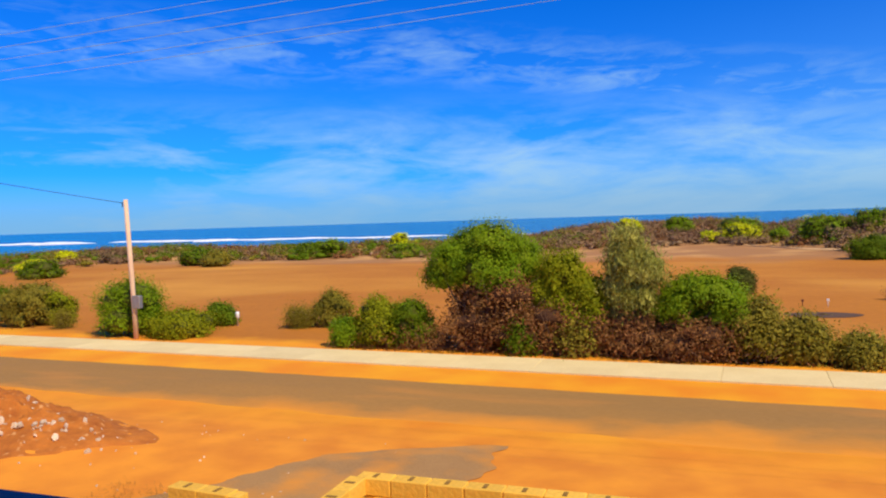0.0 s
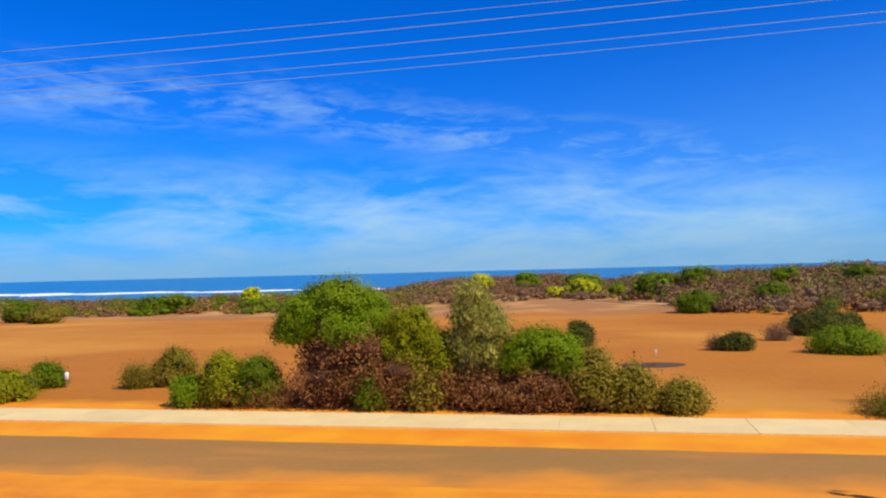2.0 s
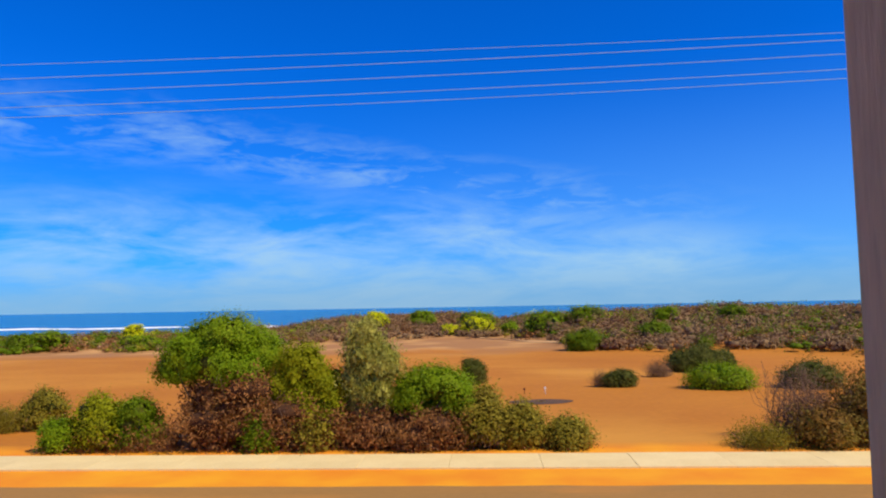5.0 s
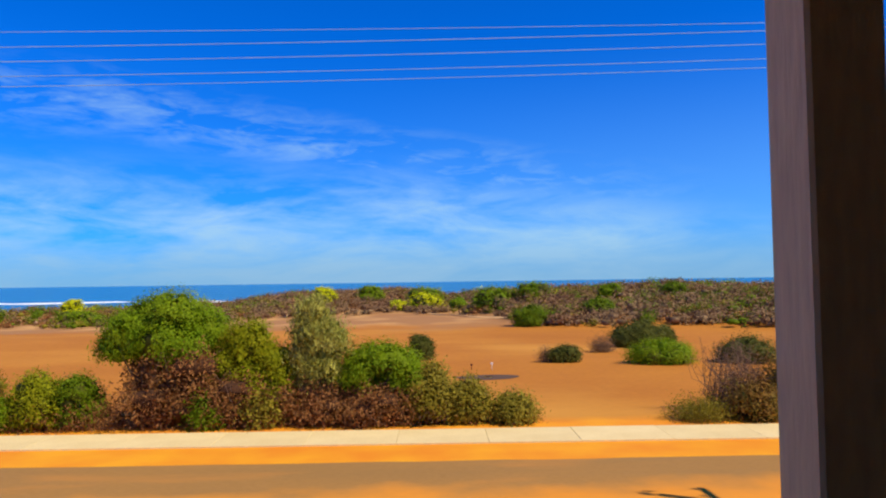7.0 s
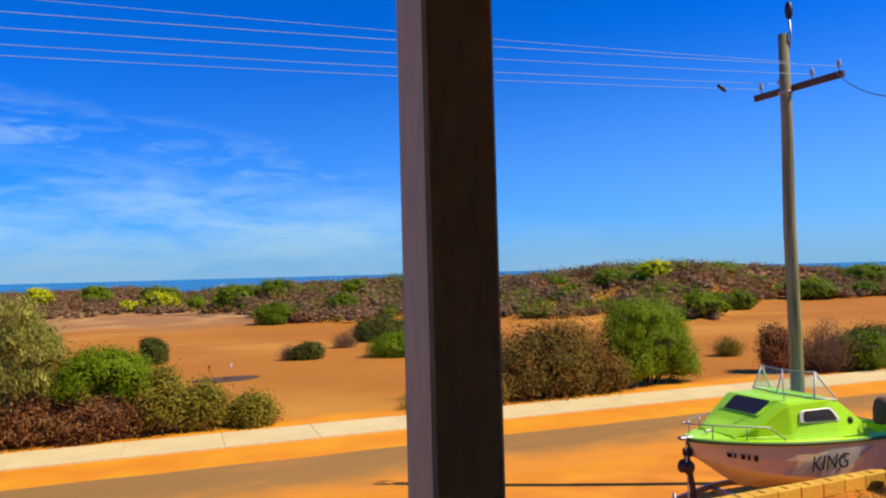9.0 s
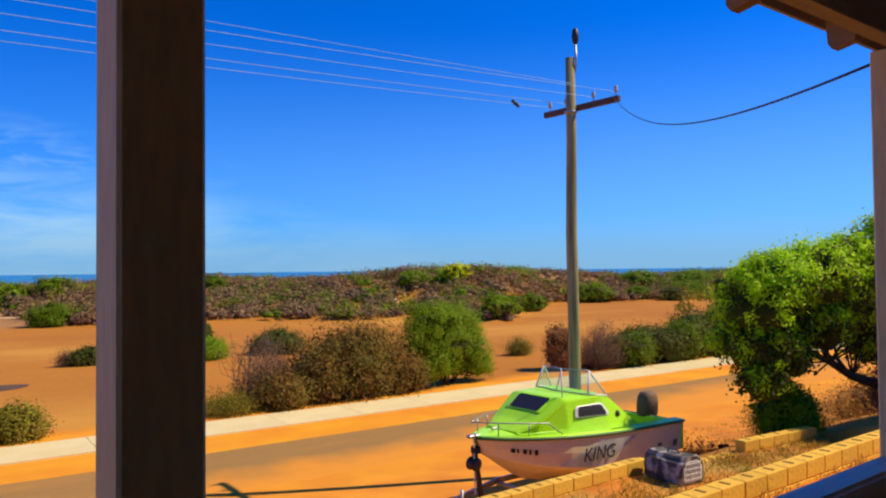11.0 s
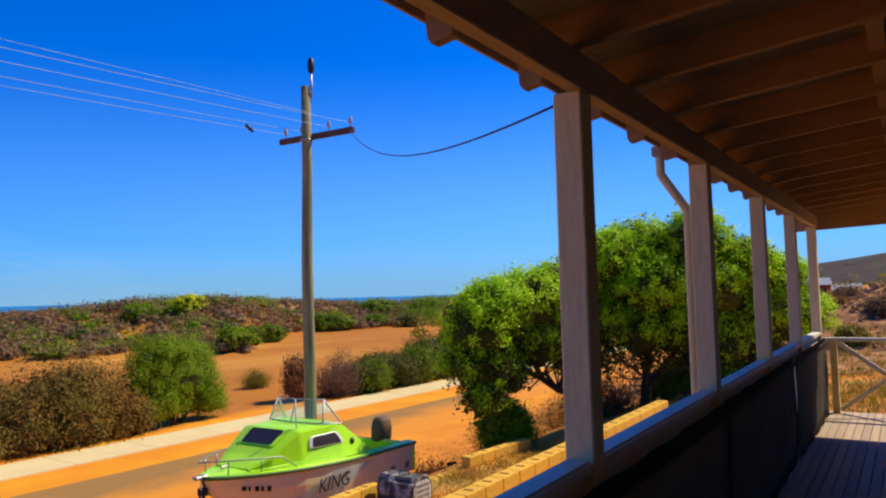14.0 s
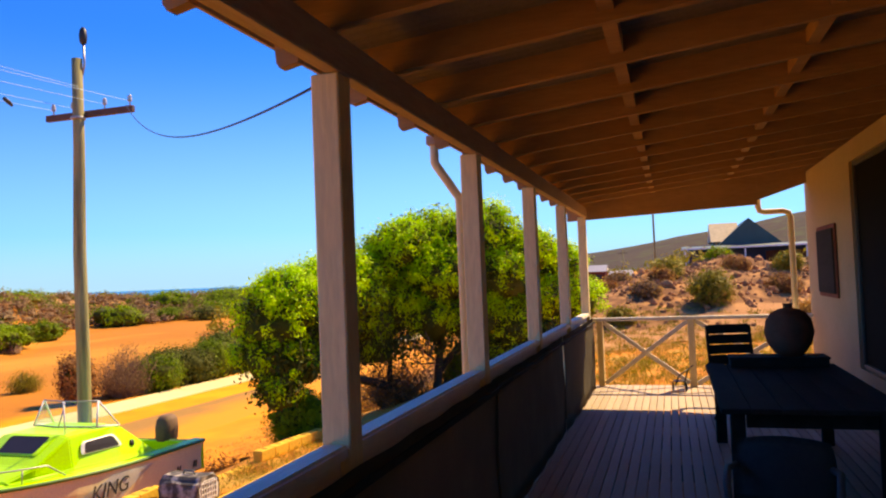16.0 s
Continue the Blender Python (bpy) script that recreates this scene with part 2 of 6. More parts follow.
M_DKGREEN = material("dull green gelcoat", (0.06, 0.17, 0.02), None, 2, 0.5, bump=0.05)
M_HULL = material("creamy white hull", (0.92, 0.77, 0.42), (0.86, 0.69, 0.36), 1.2, 0.35, bump=0.03, coat=0.2)
M_WHITE = material("white paint", (0.80, 0.79, 0.76), (0.72, 0.71, 0.68), 3, 0.4, bump=0.03)
M_HULLGREY = material("dull grey painted hull", (0.34, 0.27, 0.22), (0.24, 0.19, 0.16), 2.5, 0.5, bump=0.05)
M_BLACK = material("black lettering", (0.015, 0.015, 0.018), None, 4, 0.5, bump=0)
M_TINT = material("tinted window", (0.022, 0.016, 0.016), None, 4, 0.5, bump=0)
M_SCREEN = glass("clear windscreen", (0.80, 0.90, 0.84), 0.04, 0.86)
M_COWL = material("faded brown outboard cowl", (0.20, 0.11, 0.055), (0.11, 0.06, 0.035), 3, 0.75)
M_CRATE = material("dusty bleached plastic", (0.05, 0.042, 0.036), (0.10, 0.085, 0.07), 3, 0.8, spots=(5.0, 0.50, 0.62, (0.42, 0.36, 0.30)))
M_POT = material("dark red-brown clay", (0.32, 0.115, 0.07), (0.20, 0.07, 0.045), 5, 0.85, bump=0.3)
M_STONE = material("white limestone rubble", (0.70, 0.58, 0.44), (0.58, 0.42, 0.26), 3, 0.9, bump=0.5, obj_random=0.2)
M_ROCK = material("pale dune rock", (0.66, 0.46, 0.27), (0.50, 0.31, 0.16), 1.5, 0.95, bump=0.6)
M_ROOFGREEN = material("green painted roof sheet", (0.035, 0.09, 0.07), (0.03, 0.07, 0.055), 1, 0.5)
M_NAVY = material("dark blue wall", (0.022, 0.04, 0.11), None, 1, 0.7)
M_BRICKRED = material("red brown brick wall", (0.16, 0.05, 0.03), None, 2, 0.9)
M_CREAMROOF = material("sunlit-tone cream roof and wall", (0.62, 0.47, 0.28), None, 2, 0.8)
M_FLY = material("dark fly screen", (0.010, 0.010, 0.010), None, 8, 1.0, bump=0.1, fine=300)
M_RUBBLE = material("pinkish clods and limestone", (0.52, 0.27, 0.115), (0.36, 0.165, 0.07), 0.9, 0.95, bump=0.6, fine=12, island=0.22)
M_HILL = material("scrub covered hill", (0.050, 0.036, 0.028), (0.066, 0.046, 0.034), 0.02, 1.0, bump=0, fine=0.35, spots=(0.05, 0.5, 0.7, (0.075, 0.085, 0.035)))
M_TRUNK = material("dark rough bark", (0.085, 0.06, 0.042), (0.05, 0.036, 0.026), 6, 0.95, bump=0.6, fine=30)
M_TWIG = material("dry grey-brown twigs", (0.20, 0.125, 0.085), (0.14, 0.085, 0.06), 6, 0.95, bump=0.2)
M_GREEN = material("bright green foliage", (0.165, 0.285, 0.005), (0.26, 0.35, 0.008), 1.4, 0.6, bump=0, island=0.14, leaf=0.38)
M_MID = material("mid green foliage", (0.115, 0.20, 0.004), (0.175, 0.245, 0.006), 1.4, 0.6, bump=0, island=0.14, leaf=0.38)
M_YGREEN = material("yellowing green foliage", (0.235, 0.275, 0.005), (0.32, 0.33, 0.008), 1.4, 0.6, bump=0, island=0.14, leaf=0.38)
M_LIMELEAF = material("yellow green foliage", (0.62, 0.68, 0.008), (0.72, 0.70, 0.012), 1.0, 0.6, bump=0, island=0.25, leaf=0.35)
M_OLIVE = material("olive foliage", (0.215, 0.190, 0.016), (0.30, 0.245, 0.026), 1.4, 0.6, bump=0, island=0.22, leaf=0.3)
M_GUM = material("grey green gum leaves", (0.32, 0.345, 0.055), (0.44, 0.41, 0.09), 1.4, 0.5, bump=0, island=0.4, leaf=0.3)
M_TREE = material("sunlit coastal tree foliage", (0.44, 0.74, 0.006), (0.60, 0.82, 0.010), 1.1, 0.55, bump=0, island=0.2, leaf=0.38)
# own colour of dark bushes, and inner shade painted into other crowns
M_DARKLEAF_SHADE = material("dark green foliage and inner shade", (0.080, 0.095, 0.012), (0.112, 0.118, 0.018), 1.4, 0.65, bump=0, island=0.22, leaf=0.25)
M_BROWN = material("dry brown foliage", (0.24, 0.098, 0.038), (0.33, 0.165, 0.052), 1.4, 0.8, bump=0, island=0.4, leaf=0.25)
M_SHADE_HEART = material("dark brown thicket shade", (0.055, 0.026, 0.015), (0.085, 0.040, 0.020), 5.0, 0.95, bump=0.8, fine=18)
M_RUST_LEAF = material("rust and olive foliage", (0.26, 0.115, 0.026), (0.19, 0.165, 0.024), 1.1, 0.7, bump=0, island=0.3, leaf=0.25)
M_HEATH = material("purple-grey dry heath", (0.225, 0.120, 0.062), (0.285, 0.195, 0.095), 0.20, 0.9, bump=0, island=0.25, leaf=0.2)
M_STRAW = material("dry straw grass", (0.56, 0.30, 0.075), (0.40, 0.24, 0.065), 0.5, 0.9, bump=0, island=0.25, leaf=0.5)


# ---- mesh helpers ----
def part(name, bm, mat, parent=None, label="", at=None):
    """One mesh object, from a bmesh or mesh data, under a thing or part."""
    if isinstance(bm, bmesh.types.BMesh):
        me = bpy.data.meshes.new(name)
        bm.to_mesh(me)
        bm.free()
    else:
        me = bm
    if mat and not me.materials:
        me.materials.append(mat)
    ob = new(name, me)
    if parent:
        ob.parent = parent
    if at:
        ob.location = at
    if label:
        ob["label"] = label
    return ob


def empty(name, loc=(0, 0, 0), turn=0.0, **tags):
    ob = new(name)
    ob.location, ob.rotation_euler = loc, (0, 0, radians(turn))
    return tagged(ob, **tags)


def box(x0, x1, y0, y1, z0, z1, bevel=0.0, bm=None, seg=1):
    bm = bm or bmesh.new()
    v = [bm.verts.new((x, y, z)) for z in (z0, z1) for y in (y0, y1) for x in (x0, x1)]
    fs = [bm.faces.new([v[i] for i in f]) for f in ((0, 2, 3, 1), (4, 5, 7, 6), (0, 1, 5, 4), (2, 6, 7, 3), (0, 4, 6, 2), (1, 3, 7, 5))]
    if bevel:
        es = {e for f in fs for e in f.edges}
        bmesh.ops.bevel(bm, geom=list(es), offset=bevel, segments=seg, affect="EDGES")
    return bm


def beam(a, b, w, h, bevel=0.004, bm=None):
    """A squared timber from a to b."""
    bm = bm or bmesh.new()
    a, b = Vector(a), Vector(b)
    d = b - a
    t = box(-w / 2, w / 2, -h / 2, h / 2, 0, d.length, bevel)
    t.transform(Matrix.Translation(a) @ d.to_track_quat("Z", "Y").to_matrix().to_4x4())
    me = bpy.data.meshes.new("tmp")
    t.to_mesh(me)
    t.free()
    bm.from_mesh(me)
    bpy.data.meshes.remove(me)
    return bm


def tube(points, radii, n=8, bm=None, cap=True):
    """A round bar through the points."""
    bm = bm or bmesh.new()
    pts = [Vector(p) for p in points]
    if not hasattr(radii, "__len__"):
        radii = [radii] * len(pts)
    rings, side = [], None
    for i, p in enumerate(pts):
        d = (pts[min(i + 1, len(pts) - 1)] - pts[max(i - 1, 0)]).normalized()
        if side is None:
            side = d.orthogonal().normalized()
        side = (side - d * side.dot(d)).normalized()
        other = d.cross(side)
        rings.append([bm.verts.new(p + (side * math.cos(k * math.tau / n) + other * math.sin(k * math.tau / n)) * radii[i]) for k in range(n)])
    for r, s in zip(rings, rings[1:]):
        for k in range(n):
            f = bm.faces.new((r[k], r[(k + 1) % n], s[(k + 1) % n], s[k]))
            f.smooth = True
    if cap:
        bm.faces.new(rings[0][::-1])
        bm.faces.new(rings[-1])
    return bm


def lathe(profile, n=24, bm=None):
    """A turned shape from (radius, height) pairs."""
    bm = bm or bmesh.new()
    rings = [[bm.verts.new((r * math.cos(k * math.tau / n), r * math.sin(k * math.tau / n), z)) for k in range(n)] for r, z in profile]
    for r, s in zip(rings, rings[1:]):
        for k in range(n):
            f = bm.faces.new((r[k], r[(k + 1) % n], s[(k + 1) % n], s[k]))
            f.smooth = True
    bm.faces.new(rings[0][::-1])
    bm.faces.new(rings[-1])
    return bm


def loft(sections, bm=None, closed=False, smooth=False, caps=False):
    """A skin over rows of points with equal counts."""
    bm = bm or bmesh.new()
    rows = [[bm.verts.new(p) for p in s] for s in sections]
    for r, s in zip(rows, rows[1:]):
        m = len(r)
        for k in range(m if closed else m - 1):
            f = bm.faces.new((r[k], r[(k + 1) % m], s[(k + 1) % m], s[k]))
            f.smooth = smooth
    if caps:
        bm.faces.new(rows[0][::-1])
        bm.faces.new(rows[-1])
    return bm


def quads(name, q):
    """Mesh data from an array of loose quads, n x 4 x 3."""
    n = len(q)
    me = bpy.data.meshes.new(name)
    me.vertices.add(n * 4)
    me.vertices.foreach_set("co", np.ascontiguousarray(q, dtype=np.float32).ravel())
    me.loops.add(n * 4)
    me.loops.foreach_set("vertex_index", np.arange(n * 4, dtype=np.int32))
    me.polygons.add(n)
    me.polygons.foreach_set("loop_start", np.arange(0, n * 4, 4, dtype=np.int32))
    me.update(calc_edges=True)
    return me


def leaves(rng, centres, spread, count, size, slim=0.45, droop=0.0, upward=0.3, face=1.0):
    """Loose leaf blades scattered in tufts round the centres (x, y, z and the way out of the crown)."""
    pick = rng.integers(0, len(centres), count)
    c = centres[pick, :3] + rng.normal(0, 1, (count, 3)) * spread
    a = rng.normal(0, 1, (count, 3))
    a[:, 2] = a[:, 2] * (1 - droop) + upward - 2.0 * droop
    if centres.shape[1] == 6 and not droop:
        out = centres[pick, 3:] * face + rng.normal(0, 0.45, (count, 3)) + np.array([0, 0, 0.25])
        out /= np.linalg.norm(out, axis=1)[:, None]
        a -= out * np.sum(a * out, axis=1)[:, None] * 0.85
        b = np.cross(out, a)
    else:
        b = np.cross(a, rng.normal(0, 1, (count, 3)))
    a /= np.linalg.norm(a, axis=1)[:, None]
    b /= np.linalg.norm(b, axis=1)[:, None] + 1e-9
    s = size * rng.uniform(0.6, 1.4, (count, 1))
    a, b = a * s, b * s * slim
    return np.stack([c - a, c + b, c + a, c - b], 1)


ICO = bmesh.new()
bmesh.ops.create_icosphere(ICO, subdivisions=2, radius=1.0)
ICO_V = np.array([v.co for v in ICO.verts])
ICO_F = np.array([[v.index for v in f.verts] for f in ICO.faces])
ICO.free()


def mounds(rng, blobs, lump=0.10):
    """Lumpy rounded masses (x, y, z, rx, ry, rz) joined into one mesh."""
    b = np.array(blobs)
    n, k, q = len(b), len(ICO_V), len(ICO_F)
    ph = rng.uniform(0, 6, (n, 1, 3))
    w = 1 + lump * np.sin(ICO_V[None] * 4.0 + ph).sum(2, keepdims=True)
    v = b[:, None, :3] + ICO_V[None] * w * b[:, None, 3:]
    f = (ICO_F[None] + (np.arange(n) * k)[:, None, None]).reshape(-1)
    me = bpy.data.meshes.new("mounds")
    me.vertices.add(n * k)
    me.vertices.foreach_set("co", v.reshape(-1))
    me.loops.add(n * q * 3)
    me.loops.foreach_set("vertex_index", f.astype(np.int32))
    me.polygons.add(n * q)
    me.polygons.foreach_set("loop_start", np.arange(0, n * q * 3, 3, dtype=np.int32))
    me.polygons.foreach_set("use_smooth", np.ones(n * q, dtype=bool))
    me.update(calc_edges=True)
    return me


def tufts(rng, blobs, per):
    """Tuft centres over the upper skin of the blobs (x, y, z, rx, ry, rz), with the way out of the crown."""
    out = []
    for x, y, z, rx, ry, rz in blobs:
        d = rng.normal(0, 1, (per, 3))
        d[:, 2] = np.where(d[:, 2] < -0.5 * np.abs(d[:, 0]) - 0.2, -d[:, 2], d[:, 2])
        d /= np.linalg.norm(d, axis=1)[:, None]
        r = rng.uniform(0.70, 1.06, (per, 1))
        p = np.array([x, y, z]) + d * r * np.array([rx, ry, rz])
        n = d / np.array([rx, ry, rz])
        out.append(np.hstack([p, n / np.linalg.norm(n, axis=1)[:, None]]))
    return np.concatenate(out)


def twigs(rng, base, ends, r0=0.03, bm=None, bend=0.15):
    """Crooked branches from the base to each end."""
    bm = bm or bmesh.new()
    base = Vector(base)
    for e in ends:
        e = Vector(e)
        d = (e - base).length
        mid = [base.lerp(e, t) + Vector(rng.normal(0, bend * d * 0.5, 3)) for t in (0.35, 0.7)]
        tube([base, *mid, e], [r0, r0 * 0.75, r0 * 0.5, r0 * 0.2], 5, bm)
    return bm


# ---- the lie of the land ----
def ease(a, b, x):
    t = np.clip((x - a) / (b - a), 0, 1)
    return t * t * (3 - 2 * t)


EDGE_A = [-80, -51, -47, -40, -32, -28, -22, -13, -8, 0, 4, 7, 11, 16, 21, 26, 30, 35, 42, 46, 52, 58, 68, 80]
EDGE_R = [84, 83, 96, 97, 89, 88, 84, 91, 92, 92, 90, 80, 67, 67, 68, 68, 65, 67, 60, 88, 91, 98, 100, 110]
CREST_Z = [-0.9, 0.2, 0.6, 0.6, 0.3, 0.4, 0.5, 0.3, 1.9, 2.1, 1.3, 2.1, 2.0, 2.1, 2.4, 2.5, 2.9, 3.4, 3.1, 2.9, 2.6, 2.9, 2.8, 2.6]
SLOPE = -0.05


def land(x, y):
    """Ground height in metres over the road."""
    x, y = np.asarray(x, float), np.asarray(y, float)
    v = y - SLOPE * x
    a = np.degrees(np.arctan2(x, y))
    r = np.hypot(x, y)
    edge = np.interp(a, EDGE_A, EDGE_R)
    crest = np.interp(a, EDGE_A, CREST_Z)
    dunes = crest * ease(edge - 4, edge + 26, r) * (1 + 0.22 * np.sin(x * 0.13 + 1.0) * np.sin(y * 0.17 + x * 0.05))
    field = 0.25 * np.sin(x * 0.06 + 0.4) * np.sin(y * 0.09) * ease(28, 45, y)
    shore = ease(edge + 42, edge + 85, r) * (crest + 7.5)
    shore = np.where(a > 55, shore * ease(75, 55, a), shore)
    out = (dunes + field - shore) * ease(22, 30, v)
    # house side: verge, two terraces, and the bare block beside the house
    verge = 0.15 * ease(14.5, 10, v)
    ter = np.where(y < 4.1, 2.05, np.where(y < 7.3, 1.2, verge))
    ramp_l = verge + 1.9 * ease(9, 2.5, y)
    ramp_r = verge + 1.95 * ease(11.5, 2.5, y)
    near = np.where(x < -4.1, ramp_l, np.where(x > 13.6, ramp_r, ter))
    mound = 1.95 * np.exp(-(((x - 37) / 8) ** 2 + ((y + 3) / 9) ** 2)) + 0.9 * np.exp(-(((x - 28) / 3) ** 2 + ((y - 1) / 5) ** 2))
    lumps = 0.35 * np.sin(x * 1.1 + y * 0.7) * np.sin(y * 0.9 - x * 0.4)
    inland = 3.2 * ease(20, 90, x) * ease(10, -5, y) * (x > 18)
    near = near + mound * (1 + 0.5 * lumps) + inland * 0.8
    rubble = 0.62 * np.exp(-(((x + 14.5) / 2.6) ** 2 + ((y - 11.4) / 1.3) ** 2))
    near = near + rubble * (1 + lumps)
    return np.where(v > 14.5, out, near)


def ground_grid(xs, ys):
    X, Y = np.meshgrid(xs, ys)
    Z = land(X, Y)
    nx = len(xs)
    V = np.stack([X.ravel(), Y.ravel(), Z.ravel()], 1)
    i = np.arange((len(ys) - 1) * (nx - 1))
    r, c = i // (nx - 1), i % (nx - 1)
    F = np.stack([r * nx + c, r * nx + c + 1, (r + 1) * nx + c + 1, (r + 1) * nx + c], 1)
    me = bpy.data.meshes.new("ground")
    me.from_pydata(V.tolist(), [], F.tolist())
    me.polygons.foreach_set("use_smooth", np.ones(len(F), bool))
    return me


def steps(*spans):
    out = []
    for a, b, s in spans:
        out += list(np.arange(a, b, s))
    return np.array(sorted(set(round(v, 3) for v in out)))


XS = steps((-900, -150, 50), (-150, -36, 3), (-36, 46, 0.7), (46, 160, 3), (160, 1600, 60))
XS = np.array(sorted(set(XS.tolist() + [-4.12, -4.08, 13.58, 13.62])))
YS = steps((-900, -60, 60), (-60, -8, 3), (-8, 30, 0.6), (30, 140, 1.5), (140, 330, 10), (330, 1000, 80))
YS = np.array(sorted(set(YS.tolist() + [4.08, 4.12, 7.28, 7.32])))


def ground_material():
    """Brown dry paddock past the footpath, orange dirt and dry grass before it, pale sand among the dunes."""
    m = material("dry ground", (0.50, 0.200, 0.026), (0.41, 0.148, 0.020), 0.10, 0.95, bump=0.4, fine=5, stretch=(0.6, 1, 1), spots=(0.06, 0.50, 0.70, (0.63, 0.305, 0.048)))
    n, l = m.node_tree.nodes, m.node_tree.links
    b = n["Principled BSDF"]
    paddock = b.inputs["Base Color"].links[0].from_socket
    tc = n.new("ShaderNodeTexCoord")
    s = n.new("ShaderNodeSeparateXYZ")
    l.new(tc.outputs["Object"], s.inputs[0])

    def calc(op, a, c, clamp=False):
        q = n.new("ShaderNodeMath")
        q.operation, q.use_clamp = op, clamp
        for i, v in enumerate((a, c)):
            if isinstance(v, (int, float)):
                q.inputs[i].default_value = v
            else:
                l.new(v, q.inputs[i])
        return q.outputs[0]

    def tone(scale, c1, c2, lo=0.35, hi=0.65, detail=6):
        t = n.new("ShaderNodeTexNoise")
        t.inputs["Scale"].default_value, t.inputs["Detail"].default_value = scale, detail
        l.new(tc.outputs["Object"], t.inputs["Vector"])
        r = n.new("ShaderNodeMapRange")
        r.inputs[1].default_value, r.inputs[2].default_value = lo, hi
        l.new(t.outputs["Fac"], r.inputs[0])
        x = n.new("ShaderNodeMix")
        x.data_type = "RGBA"
        x.inputs[6].default_value, x.inputs[7].default_value = (*c1, 1), (*c2, 1)
        l.new(r.outputs[0], x.inputs[0])
        return x.outputs[2], t.outputs["Fac"]

    def blend(f, a, c):
        x = n.new("ShaderNodeMix")
        x.data_type = "RGBA"
        l.new(f, x.inputs[0])
        l.new(a, x.inputs[6])
        l.new(c, x.inputs[7])
        return x.outputs[2]

    dirt, wob = tone(0.5, (0.80, 0.355, 0.020), (0.74, 0.25, 0.018))
    sand, wob2 = tone(0.12, (0.60, 0.34, 0.12), (0.38, 0.19, 0.07), 0.36, 0.50)
    grass, wob3 = tone(1.1, (0.46, 0.17, 0.042), (0.44, 0.28, 0.07), 0.42, 0.62)
    v = calc("ADD", calc("ADD", s.outputs[1], calc("MULTIPLY", s.outputs[0], -SLOPE)), calc("MULTIPLY", wob, 1.2))
    drift, wob5 = tone(0.9, (0.80, 0.305, 0.030), (0.66, 0.225, 0.026), 0.36, 0.62, 9)
    dirt = blend(calc("MULTIPLY", calc("SUBTRACT", 15.6, calc("SUBTRACT", v, calc("MULTIPLY", wob5, 0.8))), 0.35, True), dirt, drift)
    side = calc("SUBTRACT", calc("MULTIPLY", v, 1.0), 22.9, True)
    col = blend(side, dirt, paddock)
    far = calc("MULTIPLY", calc("SUBTRACT", calc("ADD", s.outputs[1], calc("MULTIPLY", wob2, 22)), 76.0), 0.12, True)
    col = blend(far, col, sand)
    yard = calc("MULTIPLY", calc("SUBTRACT", 8.8, calc("ADD", s.outputs[1], wob)), 1.2, True)
    col = blend(calc("MULTIPLY", yard, calc("MULTIPLY", calc("SUBTRACT", wob3, 0.25), 2.0, True)), col, grass)
    clods, wob4 = tone(1.3, (0.46, 0.225, 0.085), (0.19, 0.085, 0.038), 0.38, 0.56, 9)
    block = calc("MULTIPLY", calc("SUBTRACT", calc("ADD", s.outputs[0], calc("MULTIPLY", wob4, 4.0)), 22.5), 0.4, True)
    block = calc("MULTIPLY", block, calc("MULTIPLY", calc("SUBTRACT", 11.0, s.outputs[1]), 0.3, True))
    col = blend(block, col, clods)
    l.new(col, b.inputs["Base Color"])
    return m


tagged(part("ground", ground_grid(XS, YS), ground_material()), "dry sandy ground, orange dirt beside a brown paddock", "ground", kind="structure")


def strip(name, v0, v1, z, x0, x1, mat, n=120, rag=0.0, seed=1):
    """A band that follows the road line, v metres from the veranda's origin."""
    rng = np.random.default_rng(seed)
    bm = bmesh.new()
    rows = []
    for i in range(n + 1):
        x = x0 + (x1 - x0) * i / n
        a = v0 + SLOPE * x + rag * rng.uniform(-1, 1)
        b = v1 + SLOPE * x + rag * 0.4 * rng.uniform(-1, 1)
        rows.append([(x, a - 0.5, z - 0.05), (x, a, z), (x, (a + b) / 2, z + 0.015), (x, b, z), (x, b + 0.12, z - 0.05)])
    return part(name, loft(rows, bm), mat)


tagged(strip("road", 14.5, 17.78, 0.012, -260, 320, M_ROAD, 600, 0.10, 3), "narrow worn asphalt road dusted with orange dirt", "road", kind="structure")

# sea
bm = bmesh.new()
loft([[(x, y, -5.0) for y in (95, 160, 260, 450, 900, 2000, 5200)] for x in np.linspace(-5200, 5200, 40)], bm)
M_SEA = material("blue sea", (0.0005, 0.18, 0.33), (0.0005, 0.14, 0.30), 0.006, 0.25, bump=0.0, fine=0.05, stretch=(0.25, 1, 1))
mn, ml = M_SEA.node_tree.nodes, M_SEA.node_tree.links
wv = mn.new("ShaderNodeTexNoise")
wv.inputs["Scale"].default_value, wv.inputs["Detail"].default_value = 0.25, 5
wb = mn.new("ShaderNodeBump")
wb.inputs["Strength"].default_value, wb.inputs["Distance"].default_value = 0.8, 1.0
wt = mn.new("ShaderNodeTexCoord")
ml.new(wt.outputs["Object"], wv.inputs["Vector"])
ml.new(wv.outputs["Fac"], wb.inputs["Height"])
ml.new(wb.outputs[0], mn["Principled BSDF"].inputs["Normal"])
tagged(part("water", bm, M_SEA), "deep blue open sea", "water", kind="structure")

# lines of surf: low ridges of foam on the reef
M_FOAM = material("white sea foam", (0.85, 0.88, 0.90), (0.75, 0.82, 0.86), 0.05, 0.8, bump=0.2, fine=0.4)
rng = np.random.default_rng(21)


